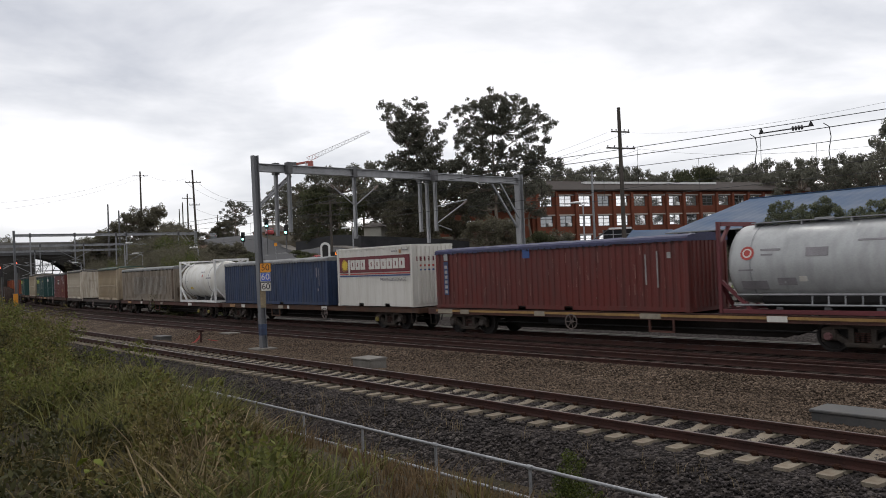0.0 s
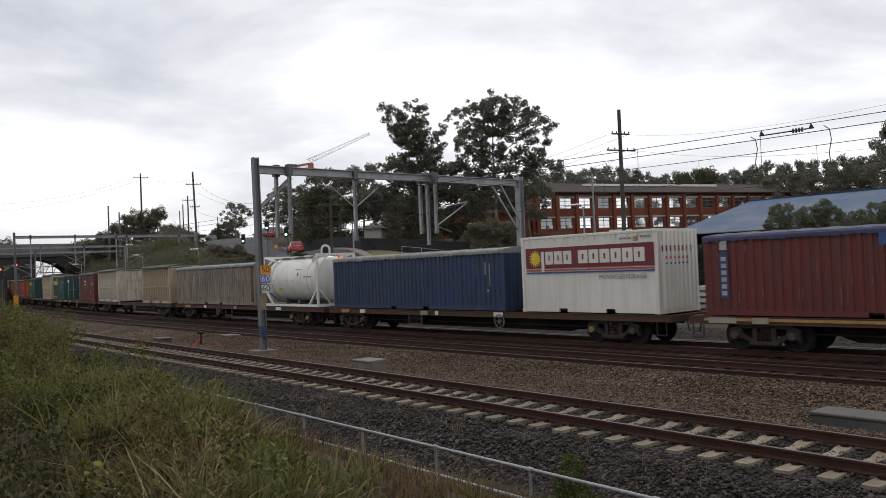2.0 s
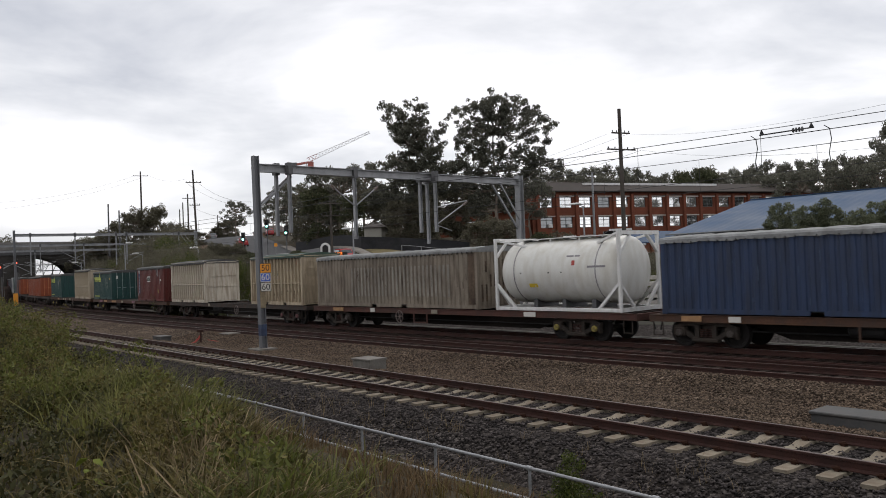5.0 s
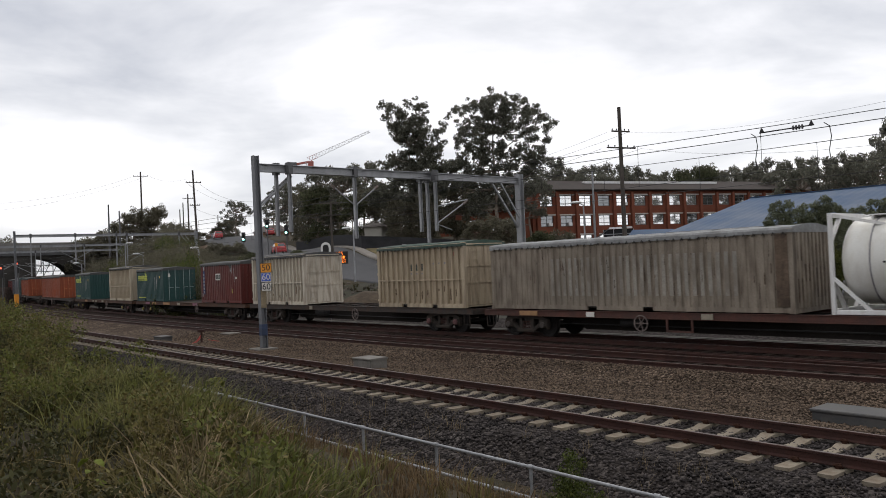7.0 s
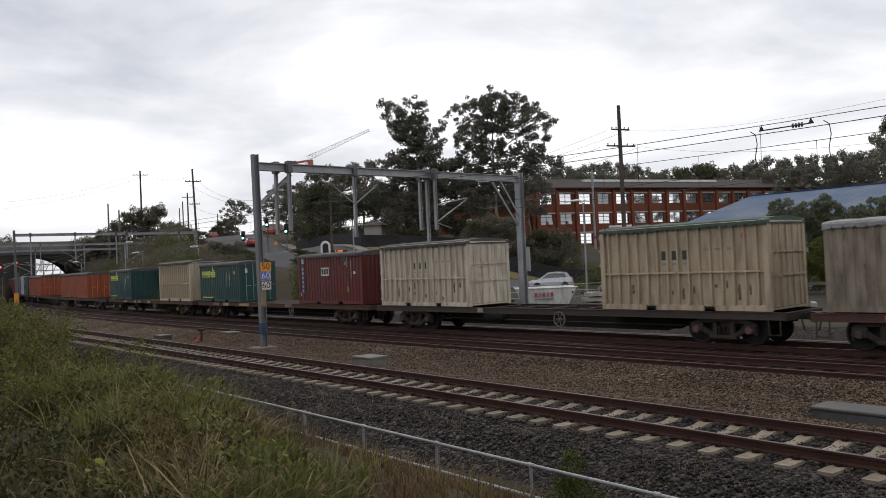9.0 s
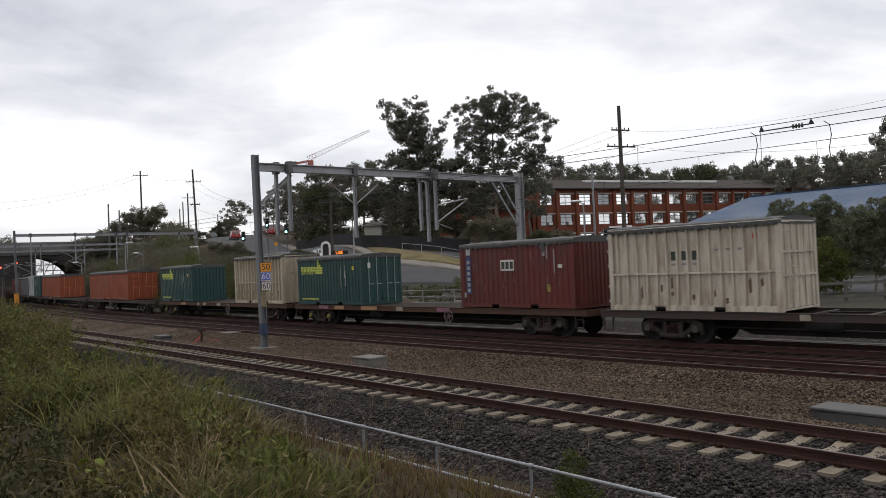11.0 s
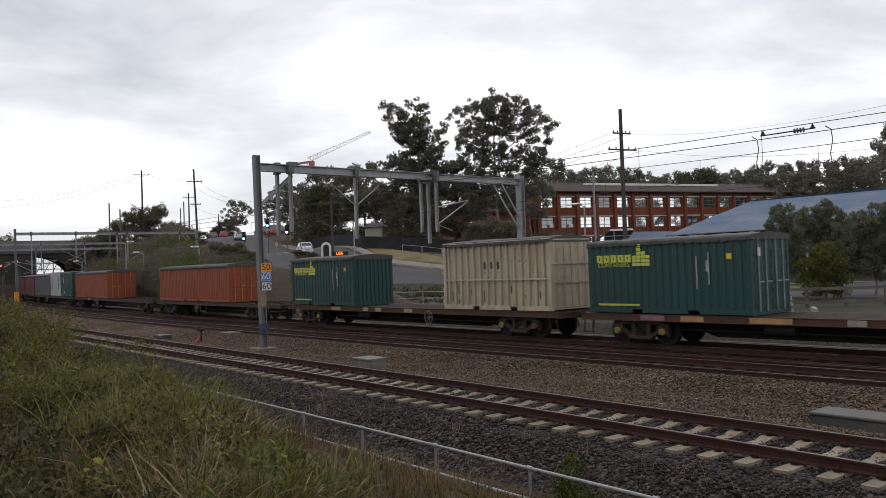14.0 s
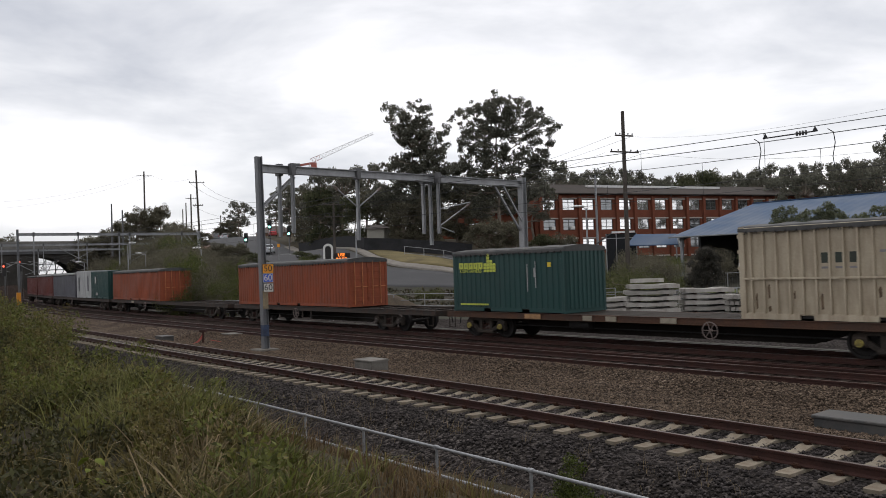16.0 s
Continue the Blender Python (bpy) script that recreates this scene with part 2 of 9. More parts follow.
    def mesh(self, name, mat, smooth=False):
        me = bpy.data.meshes.new(name)
        me.from_pydata(self.v, [], self.f)
        me.materials.append(mat)
        if smooth:
            me.polygons.foreach_set("use_smooth", [True] * len(me.polygons))
        me.update()
        return me


def part(name, geo, mat, parent, label="", smooth=False):
    me = geo.mesh(name, mat, smooth) if isinstance(geo, Geo) else geo
    ob = new(name, me)
    ob.parent = parent
    if label:
        tagged(ob, label)
    return ob


def thing(name, label, category, m=None, group="", kind=""):
    ob = new(name)
    ob.empty_display_size = 0.2
    if m is not None:
        ob.matrix_basis = m
    return tagged(ob, label, category, group, kind)


def solo(name, geo, mat, label, category, m=None, group="", kind="", smooth=False):
    ob = new(name, geo.mesh(name, mat, smooth) if isinstance(geo, Geo) else geo)
    if m is not None:
        ob.matrix_basis = m
    return tagged(ob, label, category, group, kind)


def lettering(text, size, mat, thick=0.004):
    """Flat letters of the built-in font as a mesh, standing in the xz plane, centred."""
    cu = bpy.data.curves.new("letters", "FONT")
    cu.body, cu.size, cu.align_x, cu.align_y, cu.extrude = text, size, "CENTER", "CENTER", thick
    ob = new("letters", cu)
    me = bpy.data.meshes.new_from_object(ob.evaluated_get(bpy.context.evaluated_depsgraph_get()))
    bpy.data.objects.remove(ob)
    bpy.data.curves.remove(cu)
    me.transform(Matrix.Rotation(radians(90), 4, "X"))
    me.materials.clear()
    me.materials.append(mat)
    return me


# ---- the lines of the tracks ----
TH0, Y0 = -0.8604805, 36.1595
D0, N0 = Vector((math.cos(TH0), math.sin(TH0), 0)), Vector((-math.sin(TH0), math.cos(TH0), 0))


def line_of(y0, th, k0, k1, k2, s_lo=-240.0, s_hi=80.0, step=0.5):
    """Samples of a curve whose heading is a cubic in the way along it; straight beyond -105 and 35 m."""
    table = {}
    for sgn, end in ((1, s_hi), (-1, s_lo)):
        x, y, s = 0.0, y0, 0.0
        table[0.0] = (x, y, th)
        while abs(s) < abs(end):
            m = max(-105.0, min(35.0, s + sgn * step / 2))
            a = th + k0 * m + k1 * m * m + k2 * m ** 3
            x, y, s = x + math.cos(a) * sgn * step, y + math.sin(a) * sgn * step, s + sgn * step
            e = max(-105.0, min(35.0, s))
            table[round(s, 3)] = (x, y, th + k0 * e + k1 * e * e + k2 * e ** 3)
    ks = sorted(table)
    return np.array(ks), np.array([table[k] for k in ks])


MAIN = line_of(Y0, TH0, 0.00132308, 0.0, 3.12e-8)
NEAR = line_of(18.9443, -0.8873809, -0.00039843, -1.083845e-5, 2.645245e-7)


def along(line, s, lat=0.0, z=0.0):
    ks, t = line
    x, y, a = (float(np.interp(s, ks, t[:, k])) for k in range(3))
    return Vector((x - math.sin(a) * lat, y + math.cos(a) * lat, z)), a


def at_track(line, s, lat, z, turn=0.0):
    p, a = along(line, s, lat, z)
    return pose(p.x, p.y, p.z, 0, 0, math.degrees(a) + turn)


# straight coordinates along and across the main line, for the land
def to_sl(x, y):
    d = Vector((x, y - Y0, 0))
    return d.dot(D0), d.dot(N0)


MAIN_SL = np.array([to_sl(*p[:2]) for p in MAIN[1]])
NEAR_SL = np.array([to_sl(*p[:2]) for p in NEAR[1]])


def smooth(a, b, v):
    t = np.clip((v - a) / (b - a), 0, 1)
    return t * t * (3 - 2 * t)


def land(S, L):
    """Height of the ground, from the way along (S) and across (L) the line."""
    main = np.interp(S, MAIN_SL[:, 0], MAIN_SL[:, 1])
    near = np.interp(S, NEAR_SL[:, 0], NEAR_SL[:, 1])
    lat, dn = L - main, L - near
    z = np.full(np.shape(S), -0.24)
    # shoulder and ditch on the camera's side of the near track, then the bank
    z = z + 0.05 * smooth(1.75, 1.25, np.abs(dn)) + 0.05 * smooth(-6.2, -5.6, lat) * smooth(2.2, 1.7, lat)
    z = z + 0.09 * smooth(-5.15, -5.4, lat) * smooth(-7.2, -6.2, lat)
    z = z - 0.48 * smooth(-1.75, -3.3, dn)
    z = z + 2.25 * smooth(-4.9, -9.2, dn) * (1 + 0.25 * smooth(-6, -30, S))
    # ballast falls a little between the lines
    z = z - 0.10 * smooth(2.0, 3.0, dn) * smooth(-5.6, -6.6, lat)
    # beyond the train: level yard, hill to the left, slow rise behind
    rise = -S - 0.42 * L
    rail_lat, lat = lat, lat - 18 * smooth(125, 175, -S)
    hill = smooth(4, 44, rise) * (1 - 0.85 * smooth(215, 300, -S))
    z = z + 0.16 * smooth(2.5, 6.5, rail_lat)
    z = z + hill * (3.4 * smooth(6.5, 15, lat) + 3.8 * smooth(44, 110, rise) * smooth(8, 26, lat) + 3.5 * smooth(40, 120, lat) + 6 * smooth(120, 300, lat))
    z = z + hill * (4.0 * smooth(45, 190, -S) * smooth(8, 26, lat) + 1.2 * smooth(26, 46, lat))
    # shoulder that carries the road and the dark fence
    z = z + 2.1 * smooth(7, 25, rise) * smooth(17, 29, lat) * (1 - smooth(46, 72, rise)) * (1 - smooth(60, 90, lat))
    z = z + (1 - hill) * (2.2 * smooth(45, 75, lat) + 6.5 * smooth(75, 190, lat))
    return z


def land_at(x, y):
    s, l = to_sl(x, y)
    return float(land(np.array(s), np.array(l)))


# ---- ground: one sheet from the bank to the horizon ----
def steps(*spans):
    out = []
    for a, b, n in spans:
        out += list(np.linspace(a, b, n, endpoint=False))
    return np.array(out + [spans[-1][1]])


def ground_sheet():
    S = steps((-3000, -400, 8), (-400, -140, 20), (-140, 40, 150), (40, 120, 20), (120, 3000, 8))
    L = steps((-1500, -60, 6), (-60, -26, 12), (-26, 16, 130), (16, 120, 60), (120, 400, 24), (400, 3500, 8))
    gs, gl = np.meshgrid(S, L, indexing="ij")
    z = land(gs, gl)
    rng = np.random.RandomState(3)
    z = z + rng.uniform(-0.015, 0.015, z.shape)
    x = gs * D0.x + gl * N0.x
    y = Y0 + gs * D0.y + gl * N0.y
    me = bpy.data.meshes.new("ground")
    n, m = gs.shape
    idx = np.arange(n * m).reshape(n, m)
    quads = np.stack([idx[:-1, :-1], idx[1:, :-1], idx[1:, 1:], idx[:-1, 1:]], -1).reshape(-1, 4)
    me.from_pydata(np.stack([x, y, z], -1).reshape(-1, 3).tolist(), [], quads.tolist())
    grass = surface("rough_grass_soil", (0.034, 0.029, 0.017), 0.95, 0, 0.4, 0.25, 12, 0.4, (0.050, 0.036, 0.022), 0.7, (0.5, 0.5, 0.5))
    yard = surface("gravel_yard", (0.034, 0.032, 0.025), 0.95, 0, 0.35, 0.2, 18, 0.4, (0.040, 0.042, 0.024), 0.7, (0.4, 0.4, 0.4))
    for mt in (grass, M_BALLAST, M_BALLAST2, yard, M_ASPHALT, M_BALLAST3):
        me.materials.append(mt)
    cs, cl = (gs[:-1, :-1] + gs[1:, 1:]) / 2, (gl[:-1, :-1] + gl[1:, 1:]) / 2
    lat = cl - np.interp(cs, MAIN_SL[:, 0], MAIN_SL[:, 1])
    dn = cl - np.interp(cs, NEAR_SL[:, 0], NEAR_SL[:, 1])
    hill = smooth(12, 40, -cs - 0.42 * cl)
    k = np.zeros(cs.shape, int)
    k[(lat > 2.4) & (lat < 62) & (hill < 0.35)] = 3
    k[(lat > 2.4) & (lat < 6.5)] = 1
    k[(lat > 29) & (lat < 44) & (hill < 0.5)] = 4
    k[(dn > 1.6) & (lat <= 2.4)] = 2
    k[(lat > -5.22) & (lat <= 2.4)] = 5
    k[(dn > -3.1) & (dn <= 1.6)] = 1
    me.polygons.foreach_set("material_index", k.reshape(-1))
    me.polygons.foreach_set("use_smooth", [True] * len(me.polygons))
    me.update()
    tagged(new("ground", me), "dark railway ballast, gravel yard and rough grass rising to a hill", "ground", kind="structure")


ground_sheet()


# ---- tracks ----
def rail_geo(line, s0, s1, lat, step=2.0):
    """Foot, web and head of a rail as one swept section; head top at z 0."""
    sec = [(-0.07, -0.16), (0.07, -0.16), (0.07, -0.145), (0.012, -0.125), (0.012, -0.045), (0.036, -0.035), (0.036, -0.004),
           (0.028, 0.0), (-0.028, 0.0), (-0.036, -0.004), (-0.036, -0.035), (-0.012, -0.045), (-0.012, -0.125), (-0.07, -0.145)]
    g = Geo()
    rings = []
    for s in np.arange(s0, s1 + 0.01, step):
        rings.append([tuple(along(line, s, lat + a)[0] + Vector((0, 0, b))) for a, b in sec])
    n = len(sec)
    g.v = [p for r in rings for p in r]
    g.f = [(j * n + k, j * n + (k + 1) % n, (j + 1) * n + (k + 1) % n, (j + 1) * n + k) for j in range(len(rings) - 1) for k in range(n)]
    return g, n


def rail(line, s0, s1, lat, parent, lift=0.0, shine=M_RAILTOP):
    g, n = rail_geo(line, s0, s1, lat)
    g.v = [(x, y, z + lift) for x, y, z in g.v]
    me = g.mesh("rail", M_RAIL)
    me.materials.append(shine)
    me.polygons.foreach_set("material_index", [1 if k % n == 7 else 0 for k in range(len(me.polygons))])
    return part("rail", me, M_RAIL, parent)


def sleeper_mesh():
    """Prestressed sleeper: raised rail seats, waisted middle, sloping sides."""
    g = Geo()
    xs = [(-1.25, 0.00, 0.105), (-1.20, 0.0, 0.115), (-0.98, 0.0, 0.115), (-0.90, 0.0, 0.11), (-0.58, 0.0, 0.11), (-0.40, -0.035, 0.10),
          (0.40, -0.035, 0.10), (0.58, 0.0, 0.11), (0.90, 0.0, 0.11), (0.98, 0.0, 0.115), (1.20, 0.0, 0.115), (1.25, 0.0, 0.105)]
    n = 4
    for y, top, half in xs:
        g.v += [(-half - 0.025, y, -0.20), (half + 0.025, y, -0.20), (half, y, top), (-half, y, top)]
    for j in range(len(xs) - 1):
        g.f += [(j * n + k, j * n + (k + 1) % n, (j + 1) * n + (k + 1) % n, (j + 1) * n + k) for k in range(n)]
    g.f += [(3, 2, 1, 0), tuple(range((len(xs) - 1) * n, len(xs) * n))]
    return g.mesh("sleeper", M_CONC)


def clip_mesh(y):
    g = Geo()
    for sgn in (-1, 1):
        for dx in (-0.05, 0.05):
            g.rod((dx, y + sgn * 0.075, 0.0), (dx, y + sgn * 0.135, 0.05), 0.012, 6)
        g.rod((-0.06, y + sgn * 0.125, 0.048), (0.06, y + sgn * 0.125, 0.048), 0.014, 6)
        g.box((-0.03, y + sgn * 0.10 - 0.03, 0.0), (0.03, y + sgn * 0.10 + 0.03, 0.07))
    return g.mesh("rail_clip", M_CLIP)


def concrete_track():
    tr = thing("near_track", "single track of rusty rails on pale concrete sleepers in dark ballast", "railway track", kind="structure")
    for lat in (-0.7525, 0.7525):
        rail(NEAR, -150, 42, lat, tr, 0.045)
    sm, c0, c1 = sleeper_mesh(), clip_mesh(-0.7525), clip_mesh(0.7525)
    rng = random.Random(5)
    for k in range(-40, 220):
        s = 10.007 - 0.60684 * k
        ob = part("sleeper", sm, M_CONC, tr)
        ob.matrix_basis = at_track(NEAR, s + rng.uniform(-0.012, 0.012), rng.uniform(-0.015, 0.015), -0.135, rng.uniform(-0.5, 0.5))
        if -28 < k < 75:
            for me in (c0, c1):
                part("rail_clip", me, M_CLIP, ob)


def timber_track(lat, name, label, reach=(-150, 45)):
    tr = thing(name, label, "railway track", kind="structure")
    for d in (-0.7525, 0.7525):
        rail(MAIN, *reach, lat + d, tr)
    me = Geo().box((-0.12, -1.25, -0.14), (0.12, 1.25, 0.0), cham=0.012).mesh("timber_sleeper", M_TIMBER)
    rng = random.Random(int(lat * 10) + 60)
    for k in range(215):
        ob = part("timber_sleeper", me, M_TIMBER, tr)
        ob.matrix_basis = at_track(MAIN, 34 - 0.64 * k + rng.uniform(-0.03, 0.03), lat + rng.uniform(-0.05, 0.05), -0.165, rng.uniform(-1, 1))


concrete_track()
timber_track(0.0, "train_track", "rusty track on dark timber sleepers carrying the freight train")
timber_track(-4.35, "middle_track", "empty rusty track on dark timber sleepers beside the train")


def spare_rails():
    for lat, s0, s1 in ((-2.25, -6, 34), (-1.95, 4, 34)):
        ob = thing("spare_rail", "long rusty rail lying loose on the ballast beside the track", "rail", group="loose rails beside the track")
        rail(MAIN, s0, s1, lat, ob, -0.10, M_RAIL)


spare_rails()

# ---- the train: wagons and their loads ----
ZB = 1.05  # floor of the loads above the rails
PAINT = {
    "red": surface("container_red", (0.098, 0.017, 0.013), 0.6, 0, 0.16, 0.5, 20, 0.05, (0.06, 0.025, 0.022), 0.55, (1.5, 1.5, 0.22)),
    "blue": surface("container_blue", (0.018, 0.034, 0.080), 0.6, 0, 0.16, 0.5, 20, 0.05, (0.014, 0.018, 0.030), 0.6, (1.5, 1.5, 0.22)),
    "teal": surface("container_teal", (0.009, 0.041, 0.038), 0.55, 0, 0.14, 0.5, 20, 0.05, (0.016, 0.05, 0.046), 0.5, (1.5, 1.5, 0.22)),
    "orange": surface("container_orange", (0.215, 0.046, 0.015), 0.6, 0, 0.16, 0.5, 20, 0.05, (0.12, 0.034, 0.015), 0.6, (1.5, 1.5, 0.22)),
    "white": surface("container_white", (0.55, 0.535, 0.495), 0.5, 0, 0.07, 0.5, 20, 0.03, (0.36, 0.33, 0.27), 0.35, (2.2, 2.2, 0.18)),
    "cream": surface("container_cream", (0.37, 0.305, 0.215), 0.65, 0, 0.12, 0.6, 20, 0.05, (0.16, 0.115, 0.075), 0.65, (1.8, 1.8, 0.30)),
    "ivory": surface("container_ivory", (0.46, 0.415, 0.34), 0.65, 0, 0.12, 0.6, 20, 0.05, (0.17, 0.115, 0.07), 0.6, (1.8, 1.8, 0.30)),
    "straw": surface("container_straw", (0.39, 0.335, 0.25), 0.65, 0, 0.12, 0.6, 20, 0.05, (0.20, 0.15, 0.10), 0.5, (1.8, 1.8, 0.30)),
    "grey": surface("container_dirty_grey", (0.206, 0.174, 0.136), 0.7, 0, 0.2, 0.5, 20, 0.06, (0.10, 0.078, 0.058), 0.8, (1.3, 1.3, 0.35)),
    "pale": surface("container_pale_grey", (0.36, 0.37, 0.37), 0.6, 0, 0.1, 0.5, 20, 0.05, (0.2, 0.19, 0.18), 0.5, (1.5, 1.5, 0.25)),
    "slate": surface("container_slate", (0.085, 0.085, 0.10), 0.65, 0, 0.15, 0.5, 20, 0.05, (0.05, 0.045, 0.045), 0.5, (1.5, 1.5, 0.25)),
}
TARP = {
    "grey": surface("tarp_grey", (0.20, 0.205, 0.205), 0.8, 0, 0.25, 1.2, 14, 0.35, (0.10, 0.095, 0.09), 0.6, (1, 1, 1)),
    "dark": surface("tarp_dark", (0.050, 0.050, 0.050), 0.8, 0, 0.25, 1.2, 14, 0.35, (0.09, 0.085, 0.08), 0.5, (1, 1, 1)),
    "navy": surface("tarp_navy", (0.038, 0.040, 0.085), 0.75, 0, 0.25, 1.2, 14, 0.35),
    "green": surface("tarp_green", (0.035, 0.062, 0.048), 0.8, 0, 0.25, 1.2, 14, 0.35, (0.09, 0.09, 0.08), 0.4, (1, 1, 1)),
}
M_YELLOW = surface("yellow_paint", (0.58, 0.42, 0.03), 0.55, 0, 0.15, 2, 30, 0.02)
M_CAPY = surface("grimy_yellow_cap", (0.25, 0.20, 0.045), 0.7, 0, 0.3, 6, 30, 0.05, GRIME, 0.6, (3, 3, 3))
M_LIME = surface("lime_paint", (0.42, 0.47, 0.07), 0.55, 0, 0.12, 2, 30, 0.02)
M_MAROON = surface("maroon_paint", (0.115, 0.012, 0.018), 0.5, 0, 0.12, 2, 30, 0.02)
M_INK = surface("dark_green_ink", (0.028, 0.036, 0.028), 0.6, 0, 0.2, 2, 30, 0.02)
M_PALEINK = surface("faded_white_ink", (0.27, 0.265, 0.26), 0.65, 0, 0.25, 2, 30, 0.02)
M_REDINK = surface("red_ink", (0.36, 0.05, 0.04), 0.6, 0, 0.15, 2, 30, 0.02)
M_BLUEINK = surface("blue_ink", (0.028, 0.065, 0.19), 0.6, 0, 0.15, 2, 30, 0.02)
M_GREYINK = surface("grey_ink", (0.20, 0.19, 0.20), 0.6, 0, 0.2, 2, 30, 0.02)
M_DECK = {
    "dark": surface("wagon_dark", (0.040, 0.033, 0.029), 0.8, 0.1, 0.3, 0.8, 18, 0.15, RUST, 0.6, (1, 1, 1)),
    "brown": surface("wagon_brown", (0.070, 0.034, 0.020), 0.8, 0.1, 0.3, 0.8, 18, 0.15, (0.045, 0.03, 0.024), 0.7, (1, 1, 1)),
    "rust": surface("wagon_red_rust", (0.075, 0.032, 0.024), 0.8, 0.1, 0.3, 0.8, 18, 0.15, (0.05, 0.03, 0.025), 0.7, (1, 1, 1)),
}
M_BOGIE = surface("bogie_grime", (0.046, 0.039, 0.034), 0.85, 0.1, 0.35, 3, 25, 0.2, (0.03, 0.019, 0.014), 0.5, (1, 1, 1))
# near-black for the centre sills: grime plus the deck's shadow put into the colour
M_UNDER = surface("underframe_grime_and_shade", (0.016, 0.0135, 0.012), 0.9, 0, 0.3, 1, 20, 0.15)
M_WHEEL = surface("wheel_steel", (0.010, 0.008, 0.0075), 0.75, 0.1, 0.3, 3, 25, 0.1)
M_PLATE = surface("cream_plate", (0.25, 0.22, 0.17), 0.6, 0, 0.2, 4, 30, 0.05)
M_PLANK = surface("deck_plank", (0.032, 0.026, 0.022), 0.9, 0, 0.3, 1.0, 20, 0.3, (0.03, 0.025, 0.02), 0.6, (1, 1, 1))

LOCKS = {"teal": surface("teal_lock_rod", (0.20, 0.26, 0.25), 0.5, 0.2, 0.2, 2, 20, 0.05), "orange": surface("orange_lock_rod", (0.40, 0.15, 0.06), 0.55, 0.1, 0.2, 2, 20, 0.05)}
MOVERS = []  # things on the train with the way along the line of their middle at the start, their half wheelbase and height


def ribbed(x0, x1, z0, z1, pitch, depth, y, out):
    """Pressed steel sheet in the xz plane with trapezoid waves; out is the side that it faces."""
    n = max(1, round((x1 - x0) / pitch))
    p = (x1 - x0) / n
    top, row = [], []
    for k in range(n):
        a = x0 + k * p
        for fx, d in ((0.0, 0), (0.30, 0), (0.40, 1), (0.74, 1), (0.84, 0)):
            row.append((a + fx * p, y - out * depth * d))
    row.append((x1, y))
    back = y - out * (depth + 0.03)
    g = Geo()
    g.sheet([[(x, yy, z0) for x, yy in row], [(x, yy, z1) for x, yy in row], [(x, back, z1) for x, yy in row], [(x, back, z0) for x, yy in row]])
    return g


def turned(geo, m):
    geo.v = [tuple(m @ Vector(v)) for v in geo.v]
    return geo


